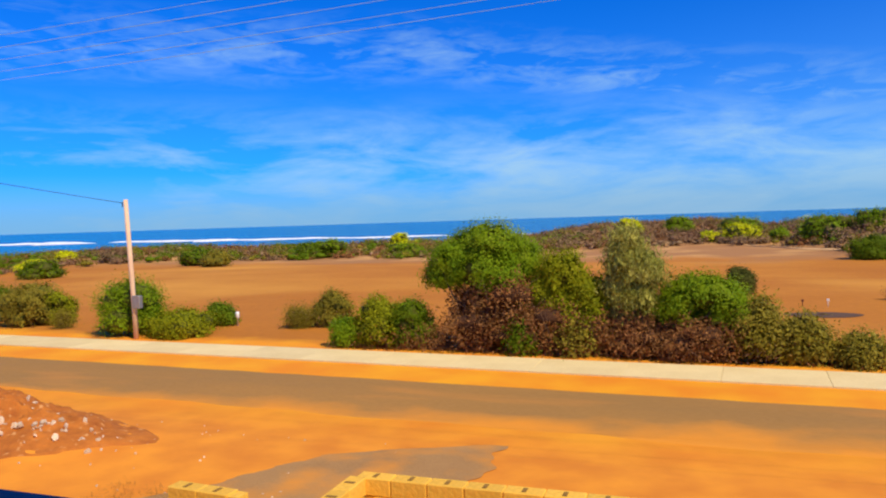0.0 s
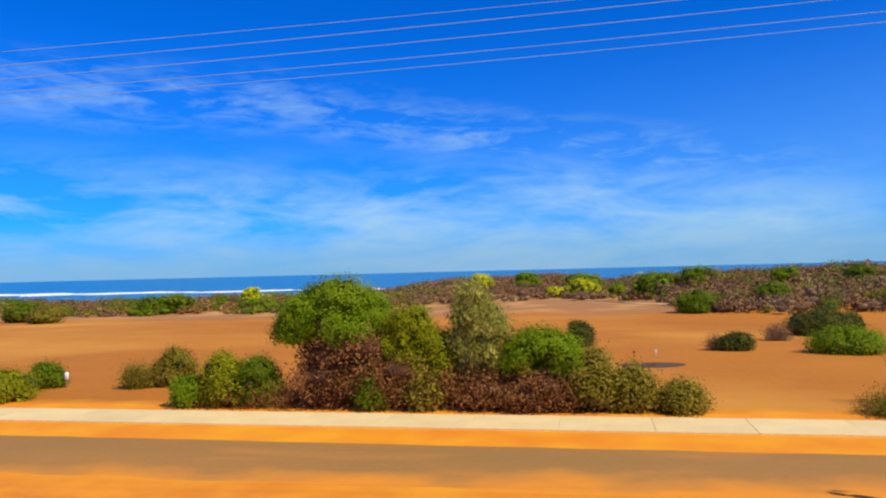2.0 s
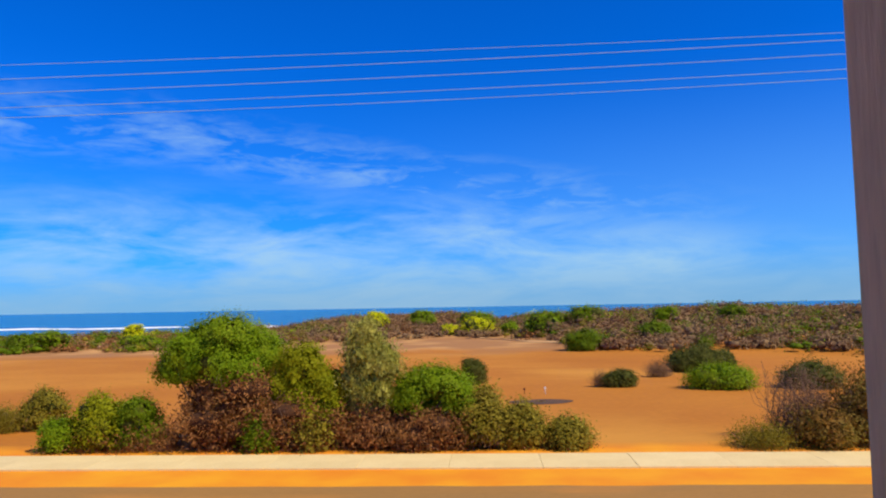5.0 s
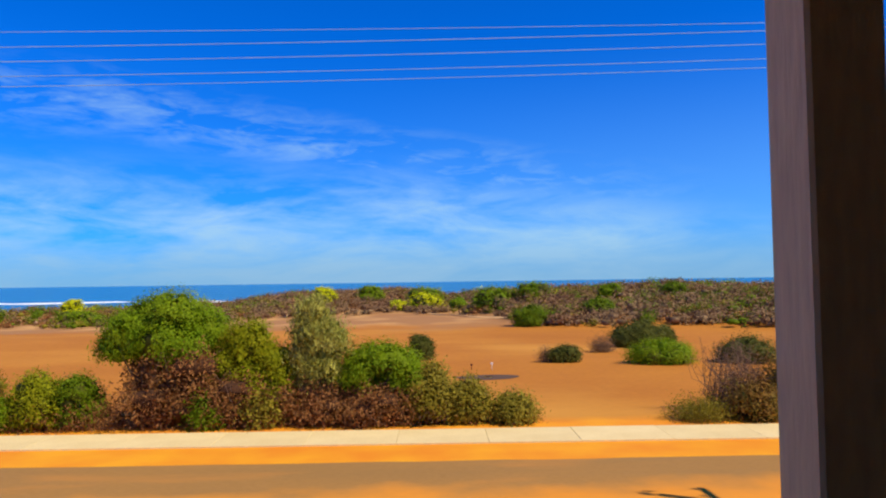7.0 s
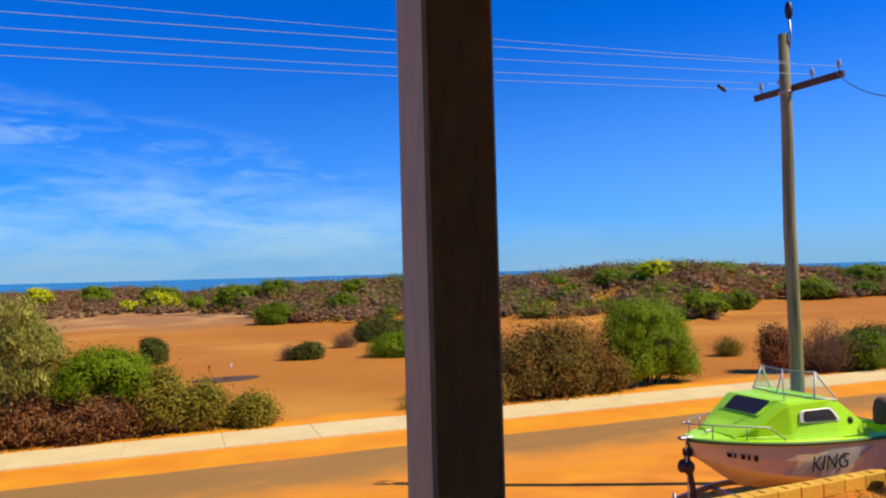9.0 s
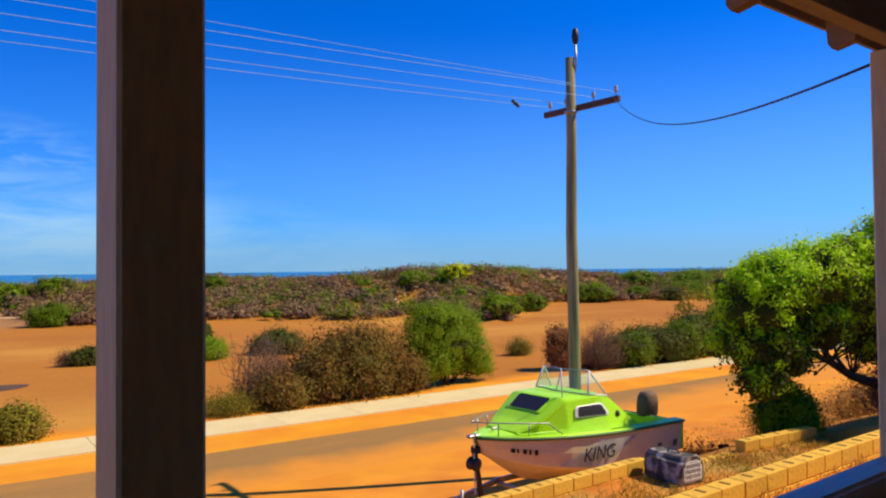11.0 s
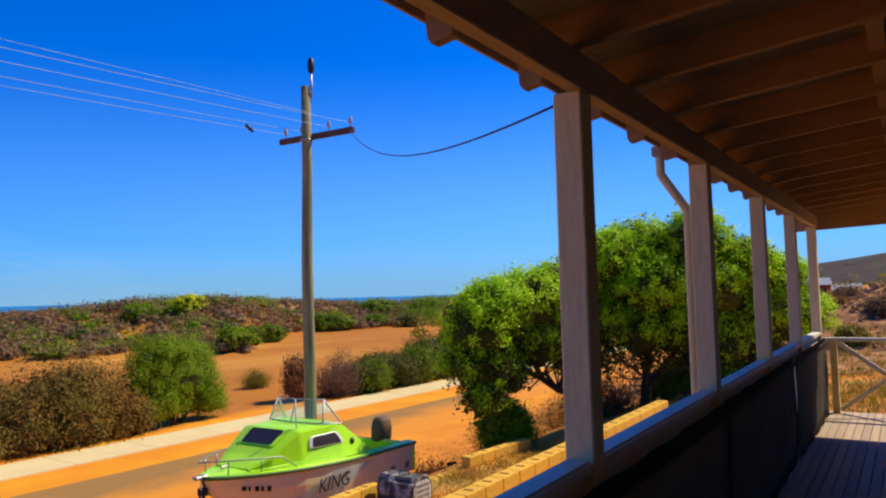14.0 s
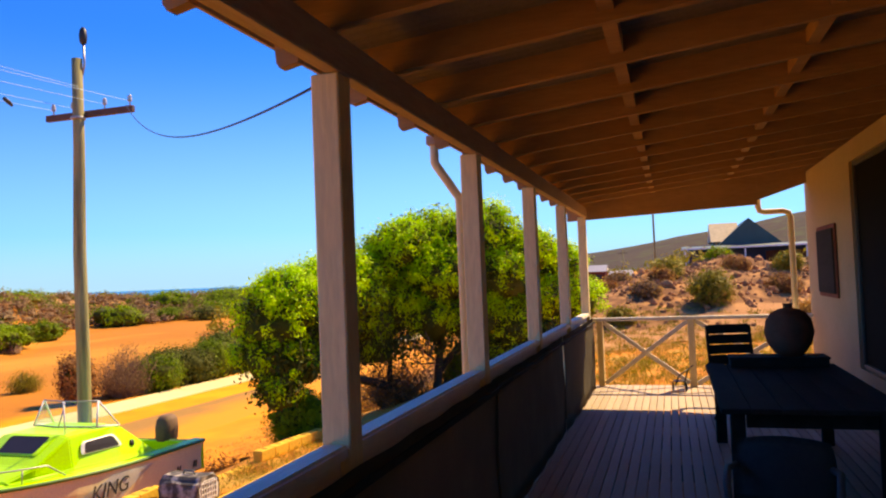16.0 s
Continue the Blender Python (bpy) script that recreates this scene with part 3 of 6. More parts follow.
def surf(x0, x1, y, deep, high):
    bm = bmesh.new()
    n = max(6, int((x1 - x0) / 9))
    rows = []
    for i in range(n + 1):
        t = i / n
        k = math.sin(math.pi * t) ** 0.35 * (0.55 + 0.45 * rng.random())
        x, yy = x0 + (x1 - x0) * t, y + 8 * math.sin(t * 7 + x0) + rng.uniform(-2, 2)
        rows.append([(x, yy - deep * k, -5.05), (x, yy - deep * 0.3 * k, -4.9 + high * k), (x, yy + deep * 0.2 * k, -4.9 + high * 0.8 * k), (x, yy + deep * k, -5.05)])
    return tagged(part("surf", loft(rows, bm, smooth=True), M_FOAM), "white line of breaking surf on blue sea", "surf", group="breaking waves", kind="structure")


for s in ((-530, -418, 430, 12, 1.5), (-470, -425, 408, 6, 0.4), (-414, -305, 425, 9, 1.2), (-318, -285, 404, 10, 1.3), (-300, -215, 405, 6, 0.9), (-225, -140, 396, 6, 0.8), (-108, -78, 372, 7, 1.1)):
    surf(*s)

# far hill inland
bm = bmesh.new()
rows = []
for i in range(41):
    a = radians(70 + 75 * i / 40)
    h = float(np.interp(70 + 75 * i / 40, [73, 76, 79, 82.7, 86.5, 90.6, 95.6, 99.3, 110], [2, 11, 21, 29, 34, 50, 62, 75, 92])) + 1.2 * math.sin(i * 0.9) + 0.8 * math.sin(i * 2.3)
    rows.append([(d * math.sin(a), d * math.cos(a), z) for d, z in ((650, 0), (780, h * 0.30), (980, h * 0.75), (1120, h), (1300, h * 0.9))])
tagged(part("hill", loft(rows, bm, smooth=True), M_HILL), "distant scrub-covered hill", "hill", kind="structure")


# ---- veranda ----
DECK, RAIL, BEAM = 2.50, 3.63, 5.09
Y_IN, Y_OUT, WALL_Y = 1.20, 1.32, -1.92
END_X = 11.72
ROOF_X = 11.70
POST_X = [-2.05, 0.13, 2.75, 4.932, 7.10, 9.26, 11.48]


def veranda_post(x):
    bm = box(x, x + 0.12, Y_IN, Y_OUT, DECK - 0.6, BEAM, 0.006)
    return tagged(part("veranda_post", bm, M_POST), "square off-white painted timber veranda post", "post", group="veranda posts")


for x in POST_X:
    veranda_post(x)

beam_ob = empty("veranda_beam", label="long painted timber beam over the veranda posts", category="beam", kind="structure")
part("timber", box(-6, ROOF_X - 0.05, Y_IN - 0.012, Y_IN + 0.058, BEAM, BEAM + 0.15, 0.005), M_BEAM, beam_ob)
part("fascia", box(-6, ROOF_X, 1.487, 1.502, BEAM + 0.135, BEAM + 0.285), M_BEAM, beam_ob)


def pitch(y):
    return BEAM + 0.155 + 0.105 * (1.26 - y)


roof = empty("veranda_roof", label="corrugated iron veranda roof on painted rafters", category="roof", kind="structure")
xs = np.arange(-6.0, ROOF_X + 0.05, 0.019)
rows = [[(x, y, pitch(y) + 0.15 + 0.009 * math.sin(x * math.tau / 0.076)) for x in xs] for y in (1.48, -1.95, -7.5)]
bm = loft(rows, smooth=True)
part("roof_sheet", bm, M_IRON, roof)
part("ridge_fill", box(-6, ROOF_X - 0.1, -7.4, -2.4, 5.80, 5.85), M_IRON, roof)
def end_board(name, y0, y1, b0, b1):
    """A board on edge across the roof's end, from its own lower line up to the sheet."""
    rows = [[(ROOF_X + 0.015, y, b), (ROOF_X + 0.045, y, b), (ROOF_X + 0.045, y, pitch(y) + 0.165), (ROOF_X + 0.015, y, pitch(y) + 0.165)] for y, b in ((y0, b0), (y1, b1))]
    bm = loft(rows, None, True, False, True)
    bmesh.ops.recalc_face_normals(bm, faces=bm.faces)
    part(name, bm, M_RAFTER, roof)


end_board("barge_board", 1.5, -1.26, 5.045, 5.135)
end_board("soffit_board", -1.262, -2.3, 5.20, 5.52)
x = 2.73 - 0.69 * 12
while x < ROOF_X - 0.1:
    bm = bmesh.new()
    # a rafter with a shaped tail
    prof = [(1.445, -0.085), (1.455, 0.03), (1.455, 0.145), (WALL_Y - 0.3, 0.145), (WALL_Y - 0.3, 0.0), (1.33, 0.0), (1.35, -0.10), (1.43, -0.108)]
    a = [bm.verts.new((x - 0.024, y, pitch(y) + z)) for y, z in prof]
    b = [bm.verts.new((x + 0.024, y, pitch(y) + z)) for y, z in prof]
    bm.faces.new(a)
    bm.faces.new(b[::-1])
    for i in range(len(prof)):
        j = (i + 1) % len(prof)
        bm.faces.new((a[i], b[i], b[j], a[j]))
    bmesh.ops.recalc_face_normals(bm, faces=bm.faces)
    part("rafter", bm, M_RAFTER, roof)
    for y in (0.2, -0.86):
        part("nogging", box(x + 0.028, min(x + 0.662, ROOF_X), y - 0.035, y + 0.035, pitch(y) + 0.05, pitch(y) + 0.14), M_RAFTER, roof)
    x += 0.69

floor = empty("veranda_floor", label="weathered timber board veranda floor", category="floor", kind="structure")
board = box(-6.2, END_X + 0.08, 0, 0.083, DECK - 0.03, DECK, 0.003)
first = part("board", board, M_DECK, floor, at=(0, WALL_Y + 0.002, 0))
y = WALL_Y + 0.002 + 0.0905
while y < Y_OUT - 0.02:
    part("board", first.data, None, floor, at=(0, y, 0))
    y += 0.0905
for jx in np.arange(-6, END_X, 1.2):
    part("joist", box(jx, jx + 0.05, WALL_Y, Y_OUT, DECK - 0.18, DECK - 0.034), M_DARKW, floor)

# front rail with dark shade cloth below it, bay by bay
for a, b in zip([-6.0] + [p + 0.12 for p in POST_X], POST_X + [END_X]):
    if b - a < 0.3:
        continue
    r = empty("veranda_rail", ((a + b) / 2, 1.26, DECK), label="painted timber rail with dark shade cloth below, between posts", category="railing", group="veranda front rails")
    h = (b - a) / 2 - 0.001
    part("top_rail", box(-h, h, -0.055, 0.055, RAIL - DECK - 0.055, RAIL - DECK, 0.012, seg=2), M_RAIL, r)
    if b < 0.5:
        part("raised_rail", box(-h, h, 0.03, 0.095, RAIL - DECK + 0.003, RAIL - DECK + 0.192, 0.010, seg=2), M_BLUERAIL, r, "dark blue upper rail")
    part("side_rail", box(-h, h, -0.018, 0.018, RAIL - DECK - 0.16, RAIL - DECK - 0.058, 0.004), M_RAIL, r)
    part("bottom_rail", box(-h, h, -0.025, 0.025, 0.05, 0.12, 0.004), M_DARKW, r)

rng = np.random.default_rng(5)
for k_, (a, b) in enumerate(((-6.0, 1.45), (1.38, 5.05), (4.98, 8.35), (8.28, END_X - 0.12))):
    n = int((b - a) / 0.09)
    cl = empty("shade_cloth", ((a + b) / 2, Y_IN - 0.03 - 0.012 * (k_ % 2), DECK), label="dark shade cloth stretched along the veranda rail", category="shade cloth", group="shade cloth lengths")
    bm = loft([[(a + (b - a) * i / n - (a + b) / 2, 0.007 * math.sin(i * 0.9 + j) + 0.004 * math.sin(i * 0.23), 0.005 + (RAIL - DECK - 0.08) * j / 7) for i in range(n + 1)] for j in range(8)], smooth=True)
    bmesh.ops.solidify(bm, geom=bm.faces[:], thickness=0.003)
    part("cloth", bm, M_CLOTH, cl)
    part("batten", box(a - (a + b) / 2, b - (a + b) / 2, -0.02, 0.0, RAIL - DECK - 0.165, RAIL - DECK - 0.13, 0.003), M_DARKW, cl)

# end rail with crossed braces
er = empty("end_rail", (END_X - 0.06, 0, DECK), label="weathered timber end rail with crossed braces", category="railing")
R = RAIL - DECK - 0.09
part("top_rail", box(-0.045, 0.045, WALL_Y + 0.02, Y_IN - 0.002, R - 0.05, R, 0.008), M_RAIL, er)
part("post", box(-0.045, 0.045, Y_IN - 0.17, Y_IN - 0.08, 0, R - 0.052, 0.006), M_POST, er)
part("post", box(-0.045, 0.045, -0.30, -0.205, 0, R - 0.052, 0.006), M_POST, er)
for y0, y1 in ((Y_IN - 0.18, -0.20), (-0.31, WALL_Y + 0.05)):
    part("brace", beam((0.018, y0, R - 0.07), (0.018, y1, 0.05), 0.035, 0.06), M_RAIL, er)
    part("brace", beam((-0.022, y0, 0.05), (-0.022, y1, R - 0.07), 0.035, 0.06), M_RAIL, er)

# downpipe with a swan neck, into the second post
dp = empty("downpipe", (0, 0, 0), label="painted metal downpipe bending from the gutter to a post", category="downpipe")
part("pipe", tube([(4.93, 1.500, 5.24), (4.93, 1.500, 5.05), (4.932, 1.492, 5.035), (4.985, 1.358, 4.815), (4.99, 1.350, 4.80), (4.992, 1.349, 4.7), (4.992, 1.349, 2.2)], 0.030, 10), M_POST, dp)
part("outlet", box(4.885, 4.975, 1.455, 1.545, 5.17, 5.235, 0.006), M_BEAM, dp)

# house wall with openings
wall = empty("wall_house", label="cream rendered house wall beside the veranda", category="wall", kind="structure")
W0, W1 = WALL_Y - 0.22, WALL_Y
OPEN = [(-4.6, -3.7, 2.5, 4.6), (-1.6, 0.6, 3.3, 4.75), (5.2, 9.10, 3.10, 5.34)]
xs = [-6.2] + [v for o in OPEN for v in o[:2]] + [11.9]
for a, b in zip(xs[::2], xs[1::2]):
    part("wall_piece", box(a, b, W0, W1, 0.9, 5.56), M_WALL, wall)
for a, b, z0, z1 in OPEN:
    part("wall_piece", box(a, b, W0, W1, z1, 5.56), M_WALL, wall)
    part("wall_piece", box(a, b, W0, W1, 0.9, z0), M_WALL, wall)
tagged(part("wall_end", box(11.68, 11.9, -7.4, W0, 0.9, 5.7), M_WALL), "cream rendered end wall of the house", "wall", kind="structure")
tagged(part("wall_back", box(-6.2, 11.9, -7.6, -7.4, 0.9, 5.7), M_WALL), "cream rendered back wall of the house", "wall", kind="structure")
tagged(part("wall_side", box(-6.4, -6.2, -7.6, Y_OUT, 0.9, 5.6), M_WALL), "cream rendered side wall closing the veranda", "wall", kind="structure")
tagged(part("room_floor", box(-6.2, 11.7, -7.4, W0, 2.3, 2.5), M_DARKW), "dark floor inside the house", "floor", kind="structure")
for a, b, z0, z1 in OPEN[1:]:
    w = empty("window", (0, W1 - 0.06, 0), label="dark glazed window with a dark metal frame", category="window", kind="structure")
    for q in ((a, a + 0.05, z0, z1), (b - 0.05, b, z0, z1), (a + 0.051, b - 0.051, z0, z0 + 0.05), (a + 0.051, b - 0.051, z1 - 0.05, z1), ((a + b) / 2 - 0.03, (a + b) / 2 + 0.03, z0 + 0.051, z1 - 0.051)):
        part("window_frame", box(q[0], q[1], -0.03, 0.03, q[2], q[3], 0.004), M_DARKP, w)
    for q in ((a + 0.051, (a + b) / 2 - 0.031), ((a + b) / 2 + 0.031, b - 0.051)):
        part("pane", box(q[0], q[1], -0.004, 0.004, z0 + 0.051, z1 - 0.051), M_FLY, w)
    part("sash_bar", box(a + 0.052, (a + b) / 2 - 0.032, 0.006, 0.02, 4.44, 4.47), M_STEEL, w)
a, b, z0, z1 = OPEN[0]
d = empty("house_door", (0, W1 - 0.08, 0), label="closed dark timber house door", category="door", kind="structure")
part("door_leaf", box(a + 0.01, b - 0.01, -0.02, 0.02, z0 + 0.01, z1 - 0.01, 0.005), M_DARKW, d)
part("door_handle", tube([(b - 0.1, 0.03, 3.5), (b - 0.1, 0.07, 3.5), (b - 0.2, 0.07, 3.5)], 0.01, 6), M_STEEL, d)

# carved panel hung on the wall
wp = empty("wall_plaque", (10.45, WALL_Y, 4.27), label="dark carved timber panel hung on the cream wall", category="wall plaque")
part("panel", box(-0.50, 0.50, 0.012, 0.05, -0.40, 0.40, 0.012), M_DARKW, wp)
part("border", box(-0.55, 0.55, 0.004, 0.03, -0.45, 0.45, 0.008), M_POT, wp)

# downpipe and gutter beyond the end rail, at the house corner
hp = empty("corner_downpipe", label="pale metal downpipe with a swan neck at the house corner", category="downpipe")
part("pipe", tube([(11.86, -1.28, 5.26), (11.86, -1.28, 5.11), (11.86, -1.30, 5.05), (11.86, -1.36, 5.03), (11.86, -1.62, 5.03), (11.86, -1.69, 5.00), (11.86, -1.71, 4.93), (11.86, -1.71, 1.9)], 0.042, 10), M_POST, hp)
part("outlet", box(11.80, 11.92, -1.34, -1.22, 5.24, 5.30, 0.008), M_POST, hp)

# table on the veranda
tb = empty("outdoor_table", (6.95, -0.90, DECK), label="long dark stained timber outdoor table", category="table")
for k in range(6):
    part("plank", box(-1.28, 1.28, -0.60 + k * 0.2, -0.60 + k * 0.2 + 0.196, 0.72, 0.76, 0.005), M_DARKW, tb)
for sx in (-1.1, 1.1):
    for sy in (-0.48, 0.48):
        part("leg", box(sx - 0.05, sx + 0.05, sy - 0.05, sy + 0.05, 0, 0.715, 0.006), M_DARKW, tb)
    part("apron", box(sx - 0.02, sx + 0.02, -0.42, 0.42, 0.60, 0.715), M_DARKW, tb)
for sy in (-0.48, 0.48):
    part("apron", box(-1.04, 1.04, sy - 0.02, sy + 0.02, 0.60, 0.715), M_DARKW, tb)

# round clay pot on the table
bx = empty("low_box", (8.06, -0.97, DECK + 0.76), label="low dark timber box on the end of the table", category="box")
part("tray", box(-0.16, 0.16, -0.44, 0.44, 0.0, 0.075, 0.008), M_DARKW, bx)
part("lid", box(-0.17, 0.17, -0.45, 0.45, 0.077, 0.10, 0.006), M_DARKW, bx)
pot = empty("clay_pot", (8.06, -1.09, DECK + 0.86), label="large round dark red-brown clay pot with a short neck", category="pot")
part("body", lathe([(0.09, 0.0), (0.14, 0.03), (0.20, 0.12), (0.228, 0.23), (0.21, 0.34), (0.16, 0.42), (0.09, 0.455), (0.05, 0.465)], 32), M_POT, pot)
part("neck", lathe([(0.05, 0.46), (0.042, 0.475), (0.045, 0.50), (0.052, 0.51), (0.038, 0.508)], 20), M_POT, pot)


def slat_chair(x, y, turn):
    c = empty("slatted_chair", (x, y, DECK), turn, label="dark slatted timber folding chair behind the table", category="chair")
    for s in (-0.24, 0.24):
        part("leg", beam((-0.22, s, 0.0), (0.22, s, 0.62), 0.03, 0.04), M_DARKW, c)
        part("leg", beam((0.25, s * 0.88, 0.0), (-0.24, s * 0.88, 0.44), 0.03, 0.04), M_DARKW, c)
        part("upright", beam((0.20, s, 0.42), (0.33, s, 1.07), 0.03, 0.045), M_DARKW, c)
        part("arm", box(-0.2, 0.25, s - 0.03, s + 0.03, 0.63, 0.655, 0.005), M_DARKW, c)
    for k in range(6):
        part("seat_slat", box(-0.25 + k * 0.08, -0.25 + k * 0.08 + 0.065, -0.22, 0.22, 0.43, 0.45, 0.004), M_DARKW, c)
    for k in range(5):
        z = 0.52 + k * 0.115
        xx = 0.20 + 0.2 * (z - 0.42)
        part("back_slat", box(xx - 0.01, xx + 0.012, -0.225, 0.225, z, z + 0.105, 0.004), M_DARKW, c)
    return c


slat_chair(9.0, -0.68, 13)


def tub_chair(x, y, turn):
    c = empty("plastic_chair", (x, y, DECK), turn, label="dark moulded plastic chair with a rounded back", category="chair")
    rows = []
    for j in range(9):
        t = j / 8
        z = 0.43 + 0.36 * t
        wdt = 0.25 + 0.02 * math.sin(t * 3) - (0.10 * max(0, t - 0.75) * 4) ** 2
        rows.append([(-0.22 - 0.10 * t + 0.05 * (k / 5 - 1) ** 2 * -1 + 0.05, wdt * (k / 5 - 1), z - 0.04 * t * (k / 5 - 1) ** 2) for k in range(11)])
    back = loft(rows, smooth=True)
    bmesh.ops.solidify(back, geom=back.faces[:], thickness=0.012)
    part("backrest", back, M_DARKP, c)
    part("seat", box(-0.22, 0.24, -0.23, 0.23, 0.42, 0.445, 0.012, seg=2), M_DARKP, c)
    for sx in (-0.2, 0.2):
        for sy in (-0.2, 0.2):
            part("leg", tube([(sx * 1.15, sy * 1.15, 0), (sx, sy, 0.42)], [0.018, 0.022], 8), M_DARKP, c)
    for sy in (-0.25, 0.25):
        part("arm", tube([(-0.25, sy, 0.62), (0.0, sy * 1.1, 0.66), (0.22, sy * 1.05, 0.63), (0.23, sy, 0.43)], 0.02, 8), M_DARKP, c)
    return c


tub_chair(4.42, -0.53, 172)

# small wheeled frame folded against the end rail
tk = empty("wheeled_trolley", (11.25, -0.05, DECK), label="small dark folded wheeled trolley beside the end rail", category="trolley")
for sy in (-0.09, 0.09):
    w = part("wheel", lathe([(0.02, -0.012), (0.065, -0.014), (0.07, 0.0), (0.065, 0.014), (0.02, 0.012)], 16), M_TYRE, tk)
    w.matrix_basis = pose(0, sy, 0.07, 90, 0, 0)
part("axle", tube([(0, -0.1, 0.07), (0, 0.1, 0.07)], 0.008, 6), M_STEEL, tk)
part("frame", tube([(0, -0.06, 0.08), (0.05, -0.12, 0.30), (0.07, -0.2, 0.36)], 0.011, 6), M_RUST, tk)
part("frame", tube([(0, 0.06, 0.08), (0.0, 0.0, 0.22), (0.05, -0.12, 0.30)], 0.011, 6), M_RUST, tk)
part("tray", box(-0.06, 0.09, -0.08, 0.08, 0.135, 0.15, 0.004), M_RUST, tk)


# ---- poles and wires ----
PX, PY, PTOP = 11.32, 10.52, 8.66


def insulator():
    return lathe([(0.012, -0.08), (0.012, 0.0), (0.035, 0.005), (0.045, 0.03), (0.03, 0.05), (0.045, 0.075), (0.028, 0.10), (0.032, 0.12), (0.01, 0.13)], 10)


pl = empty("power_pole", (PX, PY, 0), label="weathered timber power pole with a crossarm, behind the boat", category="power pole")
part("shaft", tube([(0, 0, -0.3), (0.01, 0, 1.5), (0.0, 0.0, 3), (-0.02, 0.01, 5), (0.01, 0, 7), (0, 0, PTOP)], [0.135, 0.128, 0.122, 0.115, 0.104, 0.095], 14), M_POLE, pl)
part("crossarm", box(0.085, 0.175, -1.15, 0.86, 7.56, 7.68, 0.008), M_ARM, pl)
for s in (-1, 1):
    part("arm_bolt", tube([(0.07, s * 0.08, 7.62), (0.20, s * 0.08, 7.62)], 0.012, 6), M_STEEL, pl)
ins = insulator()
ime = bpy.data.meshes.new("insulator")
ins.to_mesh(ime)
ins.free()
ime.materials.append(M_PORC)
WY = [-1.07, -0.5, 0.24, 0.70]
for y in WY:
    part("insulator", ime, None, pl, at=(0.13, y, 7.76))
part("bracket", tube([(0.05, -0.06, PTOP - 0.35), (0.06, -0.12, PTOP - 0.1), (0.06, -0.10, PTOP + 0.28)], 0.022, 6), M_STEEL, pl)
part("lamp_head", lathe([(0.02, -0.17), (0.06, -0.13), (0.075, 0.0), (0.06, 0.12), (0.025, 0.17)], 14), M_BLACK, pl, at=(0.06, -0.10, PTOP + 0.44))
part("band", lathe([(0.128, 7.50), (0.134, 7.505), (0.134, 7.55), (0.128, 7.555)], 14), M_STEEL, pl)


def sag(a, b, drop, n=40):
    a, b = Vector(a), Vector(b)
    return [a.lerp(b, i / n) - Vector((0, 0, drop * 4 * (i / n) * (1 - i / n))) for i in range(n + 1)]


def wire(name, a, b, drop, r, mat, label, group="overhead wires"):
    return tagged(part(name, tube(sag(a, b, drop), r, 5), mat), label, "wire", group=group)


FARX = -40.0
for y, fz in zip(WY, (7.52, 7.50, 7.56, 7.50)):
    wire("overhead_wire", (PX + 0.13, PY + y, 7.77), (FARX, PY + y, fz + 0.18), 0.64, 0.0045, M_WIRE, "thin pale overhead power wire strung between poles")
wire("overhead_wire", (PX - 0.1, PY - 0.1, 8.10), (FARX, PY - 0.1, 8.02), 0.42, 0.004, M_WIRE, "thin pale overhead power wire strung between poles")
for x, y, z in ((10.42, PY + 0.70, 7.728),):
    f = empty("wire_fuse", (x, y, z), label="small dark fuse hanging on an overhead wire", category="fuse", group="wire fuses")
    part("body", tube([(-0.09, 0, 0.05), (0.0, 0, 0.0), (0.09, 0, -0.06)], [0.03, 0.042, 0.025], 8), M_BLACK, f)
wire("service_cable", (PX + 0.1, PY - 1.0, 7.70), (2.82, 1.34, 5.06), 0.38, 0.0065, M_CABLE, "sagging black service cable from pole to veranda", group="")

# second road pole, out of sight to the south
pb = empty("power_pole", (FARX, PY, 0), label="weathered timber power pole beside the road", category="power pole")
part("shaft", tube([(0, 0, -0.3), (0, 0, 10.5)], [0.165, 0.115], 12), M_POLE, pb)
part("crossarm", box(-0.175, -0.085, -1.1, 1.2, 7.56, 7.68, 0.008), M_ARM, pb)

# slim pole across the road with a meter box
LX, LY = -21.38, 23.0
sp = empty("service_pole", (LX, LY, 0), label="slim pale timber pole with a grey box, beyond the footpath", category="pole")
part("shaft", tube([(0.1, 0, -0.2), (0.0, 0, 2.5), (-0.12, 0, 5.3)], [0.095, 0.09, 0.08], 10), M_PINKPOLE, sp)
part("meter_box", box(0.10, 0.46, -0.18, 0.02, 1.18, 1.66, 0.02), M_STEEL, sp)
part("bracket", tube([(-0.12, 0, 5.15), (-0.26, -0.02, 5.2), (-0.26, -0.02, 5.02)], 0.02, 6), M_RUST, sp)
wire("service_cable", (LX - 0.26, LY - 0.02, 5.18), (FARX, PY, 10.4), 0.25, 0.012, M_CABLE, "thin black cable rising from the slim pole", group="")


# ---- boat on its trailer ----
BX, BY, BL = 7.58, 9.32, 4.5
boat = empty("motor_boat", (BX, BY, -0.10), 0, label="lime green and white half-cabin motor boat on a trailer", category="boat")

boat.scale = (0.975, 1, 1)


def half_beam(u):
    return 0.97 * (1 - (1 - min(u / 0.62, 1)) ** 2.1) ** 0.75 * (1 - 0.06 * max(0, u - 0.62) / 0.38)


def sheer(u):
    return 1.70 - 0.17 * u ** 0.8


